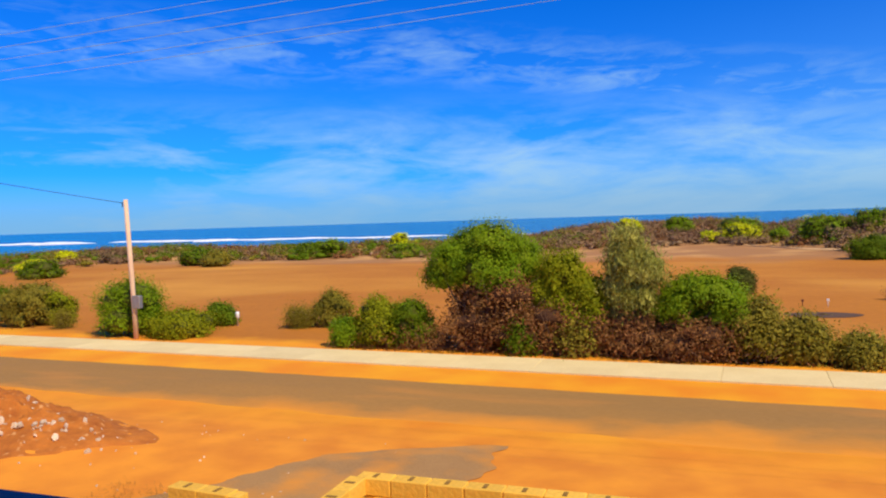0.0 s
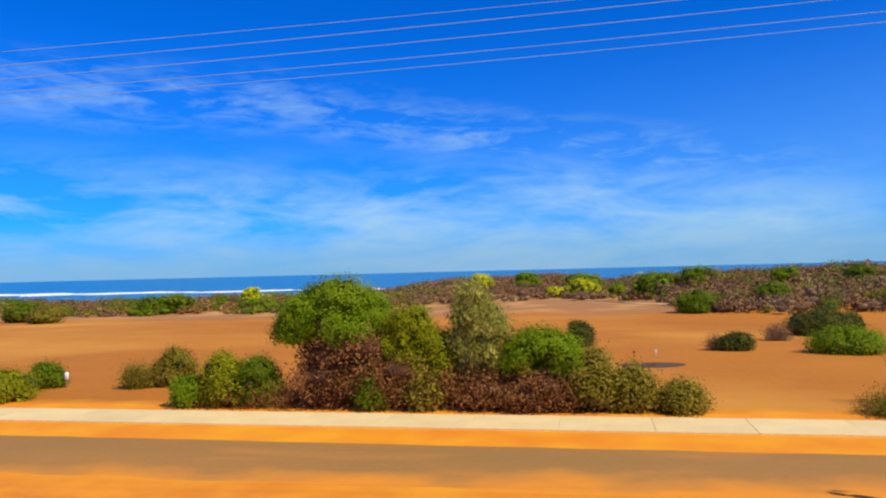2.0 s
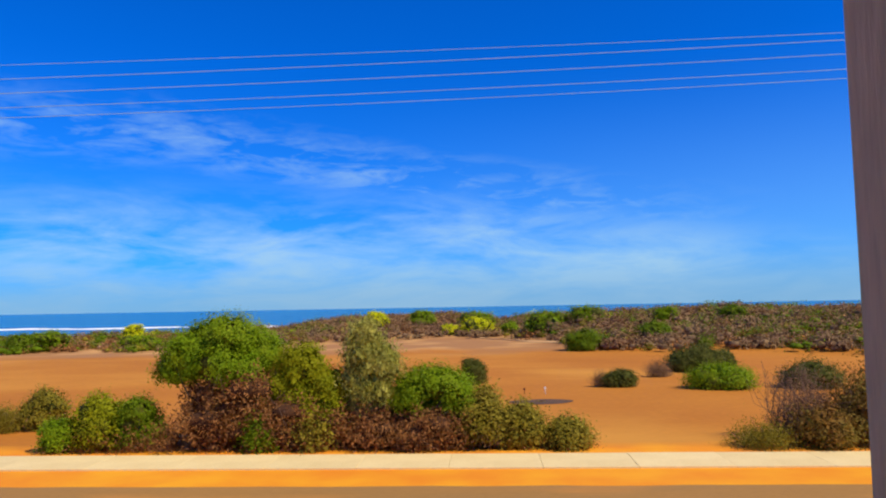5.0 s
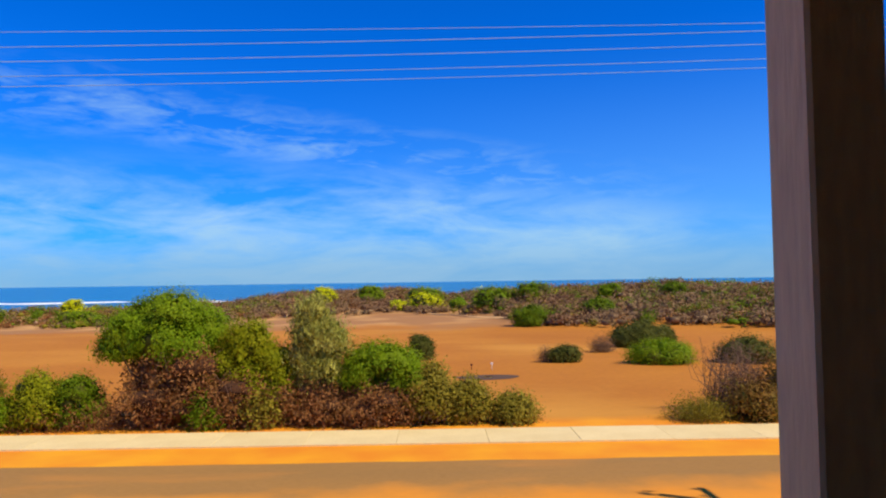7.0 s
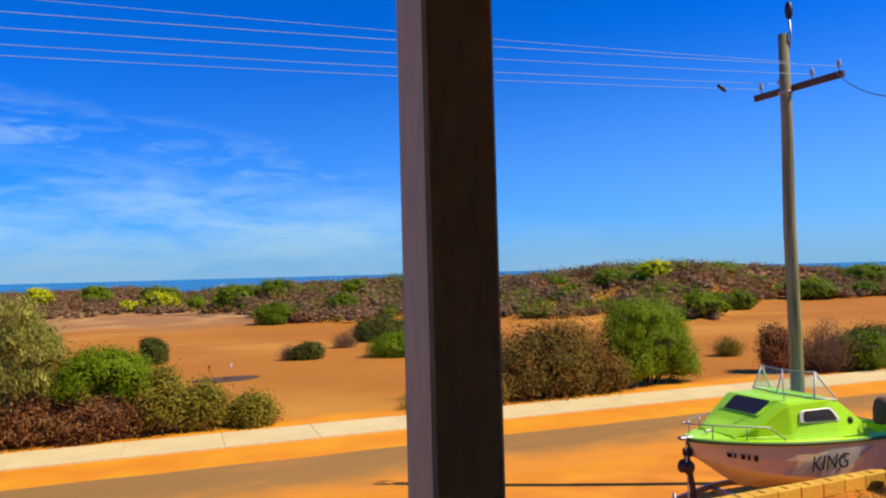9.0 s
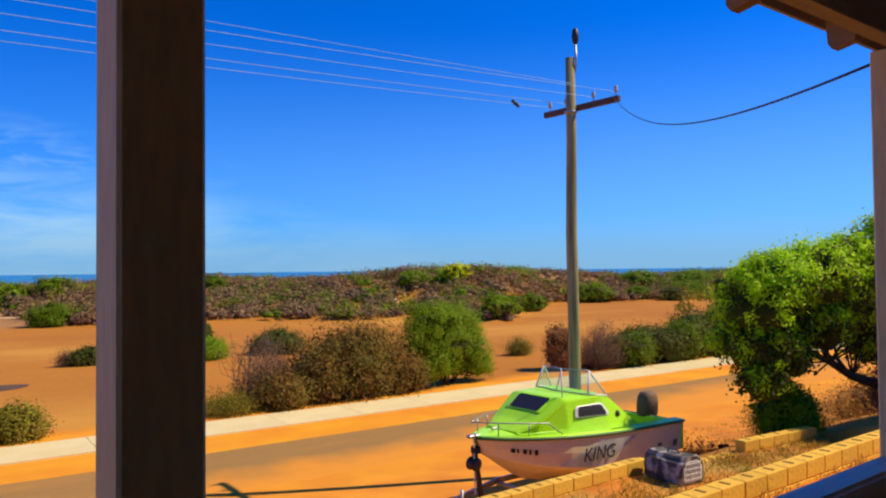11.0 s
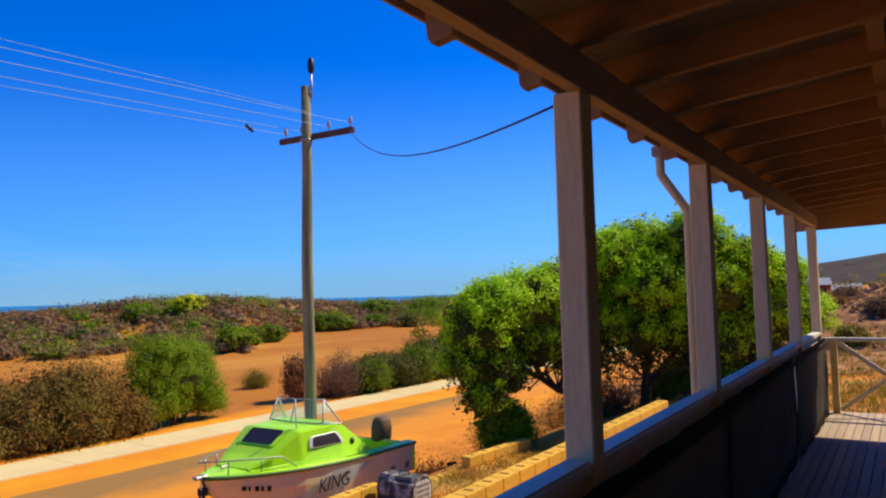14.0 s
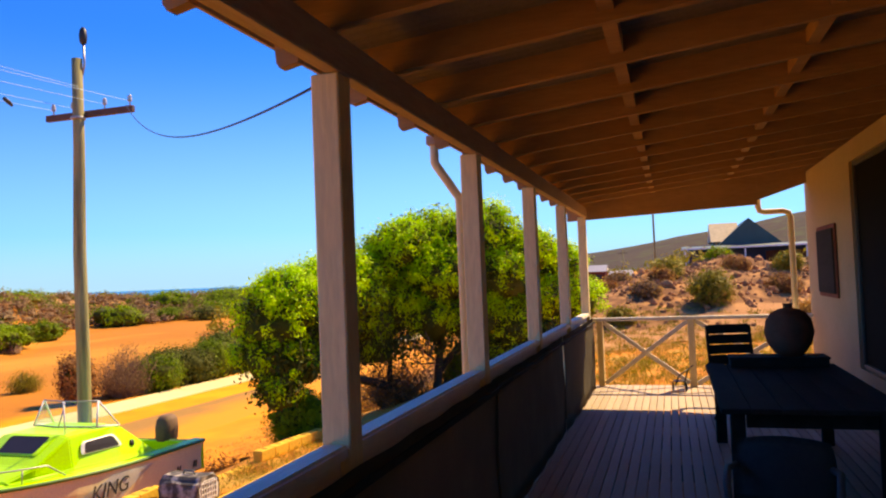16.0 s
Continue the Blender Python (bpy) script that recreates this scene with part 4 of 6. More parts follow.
def section(u):
    b, s = half_beam(u), sheer(u)
    keel = 0.74 + 0.75 * max(0.0, 1 - u / 0.42) ** 2.2
    chine_z = min(s - 0.12, 1.02 + 0.42 * max(0, 1 - u / 0.5) ** 1.6)
    chine_b = b * (0.88 + 0.08 * u)
    pts = [(b, s), (b * 0.985, s - 0.07), (b * 0.965, (s + chine_z) / 2), (chine_b, chine_z + 0.02), (chine_b * 0.97, chine_z - 0.015), (chine_b * 0.5, (chine_z + keel) / 2 - 0.015), (0.012, keel)]
    x = u * BL + (0.34 * (1 - u) ** 3) * 0
    rake = 0.42 * max(0, 1 - u / 0.3) ** 1.5
    return [(x + rake * (s - z) / 0.9, y, z) for y, z in pts] + [(x + rake * (s - z) / 0.9, -y, z) for y, z in pts[::-1]]


us = [0.004, 0.02, 0.05, 0.1, 0.16, 0.24, 0.33, 0.43, 0.54, 0.66, 0.78, 0.9, 1.0]
hull = loft([section(u) for u in us])
hull.verts.ensure_lookup_table()
hull.faces.new([hull.verts[i] for i in range(len(hull.verts) - 14, len(hull.verts))])
bmesh.ops.recalc_face_normals(hull, faces=hull.faces)
for f in hull.faces:
    f.smooth = False
part("hull", hull, M_HULL, boat)


def side_panel(u0, u1, f0, f1, off, slant=0.0, n=8):
    """A patch laid on the hull's near side, between two heights of the topside."""
    rows = []
    for i in range(n + 1):
        for_row = []
        for k in range(7):
            fz = f0 + (f1 - f0) * k / 6
            u = u0 + (u1 - u0) * i / n + slant * (fz - f0)
            s = [Vector(p) for p in section(min(u, 0.999))]
            ahead = Vector(section(min(u, 0.99) + 0.01)[11]) - s[11]
            out = Vector((ahead.y, -ahead.x, 0)).normalized()
            p = s[12].lerp(s[11], fz * 2) if fz < 0.5 else s[11].lerp(s[10], fz * 2 - 1)
            for_row.append(p + out * off)
        rows.append(for_row)
    bm = loft(rows)
    bmesh.ops.solidify(bm, geom=bm.faces[:], thickness=-0.003)
    return bm


part("stripe", side_panel(0.46, 0.67, 0.06, 0.96, 0.012, -0.20), M_WHITE, boat, "white slanted stripe on the hull side")
for k, u in enumerate((0.82, 0.835, 0.93, 0.945)):
    part("hull_mark", side_panel(u, u + 0.009, 0.62, 0.86, 0.013, -0.02, 2), M_BLACK, boat)
for k, w in enumerate((0.09, 0.04, 0.08, 0.05, 0.08)):
    u = 0.095 + k * 0.021
    part("hull_mark", side_panel(u, u + w * 0.16, 0.36, 0.62, 0.014, 0.0, 2), M_BLACK, boat)

cu = bpy.data.curves.new("name", "FONT")
cu.body, cu.size, cu.shear, cu.extrude = "KING", 0.31, 0.35, 0.004
tmp = new("tmp", cu)
dg = bpy.context.evaluated_depsgraph_get()
me = bpy.data.meshes.new_from_object(tmp.evaluated_get(dg))
bpy.data.objects.remove(tmp)
lett = part("boat_name", me, M_BLACK, boat, "dark slanted capital letters on the hull side")
p0, p1 = Vector(section(0.425)[11]), Vector(section(0.60)[11])
d = (p1 - p0)
lett.matrix_basis = Matrix.Translation((p0.x - 0.30, p0.y - 0.045, p0.z - 0.11)) @ pose(0, 0, 0, 84, 0, math.degrees(math.atan2(d.y, d.x)))

# gunwale band and deck
for s in (1, -1):
    part("gunwale", tube([(u * BL, s * half_beam(u) * 1.0, sheer(u)) for u in us], 0.03, 6), M_DKGREEN, boat)
deck_rows = []
for u in us[:9]:
    b, s = half_beam(u), sheer(u)
    deck_rows.append([(u * BL, b * k / 4, s + 0.03 + 0.07 * (1 - (k / 4) ** 2) * min(1, u * 5)) for k in range(-4, 5)])
part("foredeck", loft(deck_rows, smooth=True), M_LIME, boat)
for s in (1, -1):
    part("side_deck", loft([[(u * BL, s * half_beam(u), sheer(u) + 0.028), (u * BL, s * (half_beam(u) - 0.20), sheer(u) + 0.035), (u * BL, s * (half_beam(u) - 0.21), sheer(u) - 0.5)] for u in us[7:]]), M_LIME, boat)
part("cockpit_floor", box(2.5, 4.46, -0.76, 0.76, 1.02, 1.06), M_HULLGREY, boat)
part("transom", box(4.44, 4.50, -0.90, 0.90, 1.02, 1.50, 0.01), M_LIME, boat)

# cabin: a faceted shell


def cabin_row(x, half, top, lift):
    base = sheer(x / BL) + 0.05
    bw = min(half_beam(x / BL) - 0.10, 0.84)
    return [(x, -bw, base), (x, -bw * 0.97, base + lift * 0.10), (x, -half, base + lift), (x, -half * 0.72, base + lift + top), (x, half * 0.72, base + lift + top), (x, half, base + lift), (x, bw * 0.97, base + lift * 0.10), (x, bw, base)]


rows = [cabin_row(0.62, 0.34, 0.01, 0.03), cabin_row(0.95, 0.54, 0.02, 0.17), cabin_row(1.50, 0.64, 0.03, 0.52), cabin_row(2.40, 0.66, 0.03, 0.56), cabin_row(2.60, 0.67, 0.03, 0.50), cabin_row(3.22, 0.80, 0.01, 0.03)]
cab = loft(rows)
cab.verts.ensure_lookup_table()
cab.faces.new([cab.verts[i] for i in range(8)])
bmesh.ops.bevel(cab, geom=cab.edges[:], offset=0.018, segments=2, affect="EDGES")
bmesh.ops.recalc_face_normals(cab, faces=cab.faces)
part("cabin", cab, M_LIME, boat)


def plate(a, b, c, d, off, mat, name, rim=None, r=0.12):
    """A rounded plate set into the quad a b c d, with an optional rim."""
    a, b, c, d = map(Vector, (a, b, c, d))
    nrm = (b - a).cross(d - a).normalized()
    ring = []
    corners = [a, b, c, d]
    for i, p in enumerate(corners):
        e1, e2 = (corners[i - 1] - p) * r, (corners[(i + 1) % 4] - p) * r
        short = min(e1.length, e2.length)
        e1, e2 = e1.normalized() * short, e2.normalized() * short
        for t in (0, 0.3, 0.7, 1):
            ring.append(p + e1 * (1 - t) ** 2 + e2 * t ** 2)
    mid = sum(ring, Vector()) / len(ring)
    if rim:
        bm = bmesh.new()
        o = [bm.verts.new(mid + (p - mid) * 1.0 + nrm * off) for p in ring]
        i_ = [bm.verts.new(mid + (p - mid) * 0.84 + nrm * (off + 0.012)) for p in ring]
        for k in range(len(ring)):
            q = (k + 1) % len(ring)
            bm.faces.new((o[k], o[q], i_[q], i_[k]))
        part("window_rim", bm, rim, boat)
    bm = bmesh.new()
    f = bm.faces.new([bm.verts.new(mid + (p - mid) * (0.85 if rim else 1.0) + nrm * (off + 0.004)) for p in ring])
    part(name, bm, mat, boat)


def on_side(x, t):
    """A point on the near side of the cabin, t up its slope."""
    xs_ = [0.62, 0.95, 1.50, 2.40, 2.60, 3.22]
    k = max(i for i in range(5) if xs_[i] <= x)
    w = (x - xs_[k]) / (xs_[k + 1] - xs_[k])
    a = Vector(rows[k][1]).lerp(Vector(rows[k + 1][1]), w)
    b = Vector(rows[k][2]).lerp(Vector(rows[k + 1][2]), w)
    return a.lerp(b, t)


plate(on_side(1.66, 0.36), on_side(2.50, 0.36), on_side(2.36, 0.76), on_side(1.70, 0.76), 0.022, M_TINT, "side_window", M_WHITE, 0.30)
F0, F1 = rows[1], rows[2]


def on_front(s, t):
    a = Vector(F0[3]).lerp(Vector(F0[4]), s)
    b = Vector(F1[3]).lerp(Vector(F1[4]), s)
    return a.lerp(b, t)


plate(on_front(1.0, 0.30), on_front(0.0, 0.30), on_front(0.02, 0.97), on_front(0.98, 0.97), 0.014, M_TINT, "hatch_window", M_LIME, 0.15)
part("vent", lathe([(0.05, 0), (0.055, 0.02), (0.03, 0.035)], 12), M_BLACK, boat).matrix_basis = Matrix.Translation(on_side(2.72, 0.50)) @ pose(0, 0, 0, 75, 0, 8)

# windscreen with a pale frame
TOP = 0.38
s0 = sheer(0.4) + 0.62
base_c, base_l, base_r = Vector((1.97, 0, s0 + 0.01)), Vector((2.10, -0.62, s0)), Vector((2.10, 0.62, s0))
aft_l, aft_r = Vector((2.56, -0.66, s0 - 0.06)), Vector((2.56, 0.66, s0 - 0.06))
top_c, top_l, top_r = Vector((2.13, 0, s0 + TOP)), Vector((2.24, -0.54, s0 + TOP)), Vector((2.24, 0.54, s0 + TOP))


def pane(vs):
    bm = bmesh.new()
    bm.faces.new([bm.verts.new(v) for v in vs])
    bmesh.ops.solidify(bm, geom=bm.faces[:], thickness=0.005)
    ob = part("windscreen_pane", bm, M_SCREEN, boat)
    ob.visible_shadow = False


pane([base_c, base_l, top_l, top_c])
pane([base_c, base_r, top_r, top_c])
pane([base_l, aft_l, top_l])
pane([base_r, aft_r, top_r])
for pts in ([base_l, top_l], [base_r, top_r], [top_l, aft_l], [top_r, aft_r], [base_l, aft_l], [base_r, aft_r]):
    part("windscreen_frame", tube(pts, 0.017, 6), M_WHITE, boat)
for pts in ([base_c, top_c], [top_l, top_c, top_r], [base_l, base_c, base_r]):
    part("windscreen_frame", tube(pts, 0.012, 6), M_STEEL, boat)
part("aerial", tube([(1.58, -0.50, s0 - 0.02), (1.56, -0.50, s0 + 0.44)], 0.012, 6), M_WHITE, boat)
part("aerial_tip", lathe([(0.008, 0), (0.018, 0.01), (0.018, 0.03), (0.006, 0.045)], 8), M_WHITE, boat, at=(1.56, -0.50, s0 + 0.435))

# bow rail
for s in (1, -1):
    rail = [(u * BL, s * (half_beam(u) - 0.05), sheer(u) + 0.22 + 0.03 * (1 - u)) for u in (0.0, 0.03, 0.08, 0.16, 0.24)]
    rail[0] = (-0.04, 0, sheer(0) + 0.25)
    part("bow_rail", tube(rail + [(0.30 * BL, s * (half_beam(0.3) - 0.07), sheer(0.3) + 0.05)], 0.012, 6), M_STEEL, boat)
    for u in (0.07, 0.17):
        part("stanchion", tube([(u * BL, s * (half_beam(u) - 0.06), sheer(u) + 0.03), (u * BL, s * (half_beam(u) - 0.05), sheer(u) + 0.23)], 0.011, 6), M_STEEL, boat)
part("cleat", box(0.40, 0.52, -0.02, 0.02, sheer(0.1) + 0.09, sheer(0.1) + 0.13, 0.006), M_STEEL, boat)
part("bow_roller", box(-0.12, 0.12, -0.05, 0.05, sheer(0) + 0.0, sheer(0) + 0.05, 0.012), M_STEEL, boat)

# outboard motor
part("outboard_cowl", loft([[(4.62 + dx + 0.20 * kx * w, 0.17 * ky * w, z) for kx, ky in ((1, 0.5), (0.7, 0.9), (0, 1), (-0.7, 0.9), (-1, 0.5), (-1, -0.5), (-0.7, -0.9), (0, -1), (0.7, -0.9), (1, -0.5))] for z, w, dx in ((1.46, 0.86, 0), (1.52, 1.0, 0), (1.72, 1.02, 0.01), (1.86, 0.92, 0.02), (1.93, 0.70, 0.03), (1.95, 0.4, 0.04))], None, True, True, True), M_COWL, boat, "faded brown outboard motor cowl")
part("outboard_leg", loft([[(4.62 + dx + 0.10 * kx * w, 0.07 * ky * w, z) for kx, ky in ((1, 0), (0.6, 1), (-0.8, 1), (-1, 0), (-0.8, -1), (0.6, -1))] for z, w, dx in ((1.47, 1.2, 0), (1.2, 1.0, 0.03), (0.9, 0.9, 0.1), (0.72, 1.0, 0.14), (0.62, 0.4, 0.16))], None, True, True, True), M_RUST, boat)

# trailer
tr = empty("boat_trailer", (BX, BY, 0), label="galvanised boat trailer with a jockey wheel", category="trailer")
for s in (1, -1):
    part("side_member", beam((1.0, s * 0.55, 0.62), (4.3, s * 0.55, 0.62), 0.05, 0.09), M_STEEL, tr)
    part("draw_member", beam((-0.75, s * 0.03, 0.60), (1.0, s * 0.55, 0.62), 0.05, 0.09), M_STEEL, tr)
    w = part("wheel", lathe([(0.10, -0.07), (0.24, -0.085), (0.285, -0.05), (0.29, 0.0), (0.285, 0.05), (0.24, 0.085), (0.10, 0.07)], 24), M_TYRE, tr)
    w.matrix_basis = pose(3.0, s * 0.88, 0.42, 90, 0, 0)
    rim = part("rim", lathe([(0.02, -0.05), (0.15, -0.06), (0.17, 0.0), (0.15, 0.06), (0.02, 0.05)], 16), M_WHITE, w)
    part("mudguard", tube([(2.62, s * 0.88, 0.52), (2.7, s * 0.88, 0.72), (3.0, s * 0.88, 0.79), (3.3, s * 0.88, 0.72), (3.38, s * 0.88, 0.52)], 0.03, 6), M_STEEL, tr)
    part("skid", beam((1.5, s * 0.3, 0.64), (4.2, s * 0.34, 0.80), 0.06, 0.05), M_RUST, tr)
part("axle", tube([(3.0, -0.86, 0.42), (3.0, 0.86, 0.42)], 0.03, 8), M_RUST, tr)
for x, h in ((1.0, 0.75), (2.6, 0.72), (4.2, 0.72)):
    part("cross_member", box(x - 0.03, x + 0.03, -0.56, 0.56, 0.54, 0.61, 0.005), M_STEEL, tr)
part("winch_post", beam((0.15, 0, 0.62), (0.02, 0, 1.35), 0.07, 0.07), M_RUST, tr)
part("winch", lathe([(0.03, -0.08), (0.11, -0.07), (0.07, -0.05), (0.07, 0.05), (0.11, 0.07), (0.03, 0.08)], 14), M_RUST, tr).matrix_basis = pose(0.0, 0, 1.18, 90, 0, 0)
part("bow_stop", box(-0.02, 0.10, -0.07, 0.07, 1.34, 1.46, 0.02), M_TYRE, tr)
part("strap", beam((-0.02, -0.03, 1.62), (0.0, -0.03, 0.7), 0.03, 0.006, 0.001), M_POST, tr)
part("jockey_post", tube([(-0.35, -0.12, 0.25), (-0.35, -0.12, 0.86)], 0.026, 8), M_STEEL, tr)
jw = part("jockey_wheel", lathe([(0.02, -0.03), (0.08, -0.035), (0.10, 0), (0.08, 0.035), (0.02, 0.03)], 16), M_TYRE, tr)
jw.matrix_basis = pose(-0.35, -0.12, 0.245, 90, 0, 0)
part("coupling", box(-1.0, -0.72, -0.06, 0.06, 0.56, 0.66, 0.015), M_STEEL, tr)
part("tail_light", box(4.32, 4.38, -0.7, -0.5, 0.62, 0.72, 0.01), M_BRICKRED, tr)
part("tail_board", box(4.30, 4.34, -0.9, 0.9, 0.60, 0.68, 0.01), M_RUST, tr)

# pet crate on the terrace
cr = empty("pet_carrier", (9.22, 6.72, 1.2), -95, label="dusty dark plastic pet carrier with a white wire door", category="pet carrier")
shell = loft([[(x, y * k, z) for y, z in ((-0.26, 0.0), (-0.28, 0.2), (-0.25, 0.32), (-0.15, 0.40), (0.15, 0.40), (0.25, 0.32), (0.28, 0.2), (0.26, 0.0))] for x, k in ((-0.42, 0.92), (-0.40, 1.0), (0.36, 1.0), (0.40, 0.9))], None, True, False, True)
cr.scale = (0.84, 0.92, 0.98)
bmesh.ops.subdivide_edges(shell, edges=shell.edges[:], cuts=2, use_grid_fill=True)
rng = np.random.default_rng(33)
for v in shell.verts:
    v.co += Vector(rng.normal(0, 0.006, 3)) + Vector((0, 0.008 if abs(v.co.y) > 0.2 and int((v.co.x + 1) * 12) % 2 else 0, 0))
part("shell", shell, M_CRATE, cr)
part("door_rim", loft([[(0.41, y * s, 0.2 + z * s) for y, z in ((-0.2, -0.15), (0.2, -0.15), (0.22, 0.05), (0.12, 0.15), (-0.12, 0.15), (-0.22, 0.05))] for s in (1.0, 0.88)], None, True), M_WHITE, cr)
for k in range(7):
    part("door_bar", box(0.405, 0.418, -0.17 + k * 0.055, -0.155 + k * 0.055, 0.06, 0.34), M_WHITE, cr)
for k in range(4):
    part("door_bar", box(0.408, 0.421, -0.18, 0.18, 0.08 + k * 0.075, 0.092 + k * 0.075), M_WHITE, cr)
part("handle", tube([(-0.12, 0, 0.40), (-0.1, 0, 0.45), (0.1, 0, 0.45), (0.12, 0, 0.40)], 0.014, 6), M_DARKP, cr)


# ---- bushes and trees ----
def auto_blobs(rng, w, h, d, k, low=0.35):
    """Overlapping clumps that fill a bush of that width, height and depth."""
    out = []
    for i in range(k):
        a = math.tau * i / k + rng.uniform(-0.4, 0.4)
        q = rng.uniform(0.25, 0.62)
        r = rng.uniform(0.30, 0.42)
        top = h * rng.uniform(0.72, 1.0) if i % 2 else h * rng.uniform(0.55, 0.85)
        rz = max(0.3 * h, r * w * 0.55)
        out.append((math.cos(a) * w * 0.5 * q, math.sin(a) * d * 0.5 * q, max(top - rz, low * h * 0.6), r * w * 0.95, r * d * 0.95, rz))
    out.append((0, 0, h * 0.52, w * 0.33, d * 0.33, h * 0.46))
    for i in range(6):
        a = math.tau * i / 6 + rng.uniform(-0.3, 0.3)
        out.append((math.cos(a) * w * 0.27, math.sin(a) * d * 0.27, h * 0.2, w * 0.22, d * 0.22, h * 0.27))
    return out


def bush(name, label, x, y, w, h, mat, seed, d=None, k=6, n=4200, leaf=0.055, slim=0.4, base=None, base_n=0, z=None, twig=9, tuft=46, droop=0.0, upward=0.3, spread=0.11, blobs=None, group="", category="bush", core=0.60):
    rng = np.random.default_rng(seed)
    d = d or w * 0.9
    z = float(land(x, y)) if z is None else z
    ob = empty(name, (x, y, z), label=label, category=category, group=group)
    blobs = blobs or auto_blobs(rng, w, h, d, k)
    c = tufts(rng, blobs, tuft)
    c[:, 2] = np.maximum(c[:, 2], 0.05)
    skin = leaves(rng, c, spread * (0.5 + 0.25 * w), int(n * 2.5), leaf * 0.79, slim, droop, upward, 2.2)
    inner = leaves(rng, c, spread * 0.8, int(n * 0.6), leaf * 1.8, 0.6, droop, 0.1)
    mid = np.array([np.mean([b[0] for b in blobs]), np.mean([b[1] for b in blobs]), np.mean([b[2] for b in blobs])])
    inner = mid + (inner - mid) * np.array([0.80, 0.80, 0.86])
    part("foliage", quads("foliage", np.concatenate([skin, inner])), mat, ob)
    # the core's dark leaf colour paints shade inside the crown
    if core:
        part("leafy_core", mounds(rng, [(*b[:3], b[3] * core, b[4] * core, b[5] * core) for b in blobs]), M_DARKLEAF_SHADE, ob)
    if base_n:
        lowc = c[:, :3] * np.array([0.9, 0.9, 0.5]) * rng.uniform(0.7, 1.0, (len(c), 1))
        part("dry_undergrowth", quads("undergrowth", leaves(rng, lowc, 0.16, base_n, leaf * 1.05, 0.3, 0, 0.2)), base or M_BROWN, ob)
    ends = c[rng.choice(len(c), twig), :3]
    bm = bmesh.new()
    for s in range(3):
        foot = (rng.uniform(-0.12, 0.12) * w, rng.uniform(-0.12, 0.12) * d, -0.05)
        twigs(rng, foot, ends[s::3] * np.array([0.93, 0.93, 0.93]), 0.022 + 0.012 * h / 2, bm)
    part("branchwork", bm, M_TRUNK, ob)
    return ob


def dry_bush(name, label, x, y, w, h, seed, mat=M_BROWN, n=2600, twig=70, z=None, leaf=0.05, group="", upward=0.4, heart=0.0):
    """Mostly bare twigs with brown leaf."""
    rng = np.random.default_rng(seed)
    z = float(land(x, y)) if z is None else z
    ob = empty(name, (x, y, z), label=label, category="bush", group=group)
    blobs = auto_blobs(rng, w, h, w * 0.8, 6)
    c = tufts(rng, blobs, 40)
    c[:, 2] = np.maximum(c[:, 2], 0.06)
    part("dry_foliage", quads("foliage", leaves(rng, c[:, :3] * rng.uniform(0.55, 1, (len(c), 1)), 0.16, int(n * 3.0), leaf * 0.62, 0.35, 0, upward)), mat, ob)
    # solid dark brown hearts put the thicket's inner shade into colour
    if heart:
        part("shade_heart", mounds(rng, [(*b[:3], b[3] * heart, b[4] * heart, b[5] * heart) for b in blobs]), M_SHADE_HEART, ob)
    bm = bmesh.new()
    for s in range(5):
        foot = (rng.uniform(-0.25, 0.25) * w, rng.uniform(-0.2, 0.2) * w, -0.05)
        twigs(rng, foot, c[rng.choice(len(c), twig // 5), :3] * 1.06, 0.014, bm, 0.22)
    part("twigwork", bm, M_TWIG, ob)
    return ob


# thicket beyond the footpath
big = [(-0.95, 0, 2.75, 0.95, 0.9, 0.75), (0.25, 0, 3.25, 1.15, 1.0, 0.75), (0.0, -0.5, 2.5, 1.2, 0.8, 0.7), (1.15, 0.2, 2.7, 0.85, 0.8, 0.8), (-1.35, -0.1, 2.25, 0.6, 0.6, 0.5), (0.7, -0.6, 2.15, 0.8, 0.5, 0.6), (-0.5, 0.3, 3.1, 0.9, 0.8, 0.6)]
bush("wattle_tree", "tall bright green coastal wattle with a dry brown skirt", -7.6, 23.4, 3.7, 4.0, M_GREEN, 11, n=15000, leaf=0.06, base_n=0, blobs=big, tuft=70, twig=24, spread=0.09, category="tree")
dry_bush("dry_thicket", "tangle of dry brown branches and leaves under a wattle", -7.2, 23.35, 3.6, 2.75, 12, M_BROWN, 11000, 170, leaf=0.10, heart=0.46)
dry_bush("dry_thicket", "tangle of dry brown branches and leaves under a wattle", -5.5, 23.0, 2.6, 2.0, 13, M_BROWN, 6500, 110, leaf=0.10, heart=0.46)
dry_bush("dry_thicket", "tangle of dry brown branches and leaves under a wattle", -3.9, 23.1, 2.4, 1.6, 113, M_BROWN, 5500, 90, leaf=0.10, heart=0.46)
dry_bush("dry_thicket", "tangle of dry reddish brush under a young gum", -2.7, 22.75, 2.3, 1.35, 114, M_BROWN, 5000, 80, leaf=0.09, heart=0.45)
dry_bush("dry_thicket", "low dry brush between green bushes", -9.4, 23.0, 2.0, 0.9, 115, M_BROWN, 3000, 60)
bush("wattle_bush", "upright yellow-green wattle bush in the thicket", -4.95, 23.2, 2.3, 3.05, M_YGREEN, 14, n=9000, leaf=0.055, blobs=[(-0.1, 0, 2.35, 0.85, 0.8, 0.80), (-0.7, 0, 1.75, 0.75, 0.7, 0.7), (0.75, -0.1, 1.7, 0.75, 0.6, 0.75), (0.25, -0.25, 1.05, 0.85, 0.6, 0.65), (0.95, -0.2, 0.85, 0.6, 0.6, 0.6)], base_n=900, tuft=60)
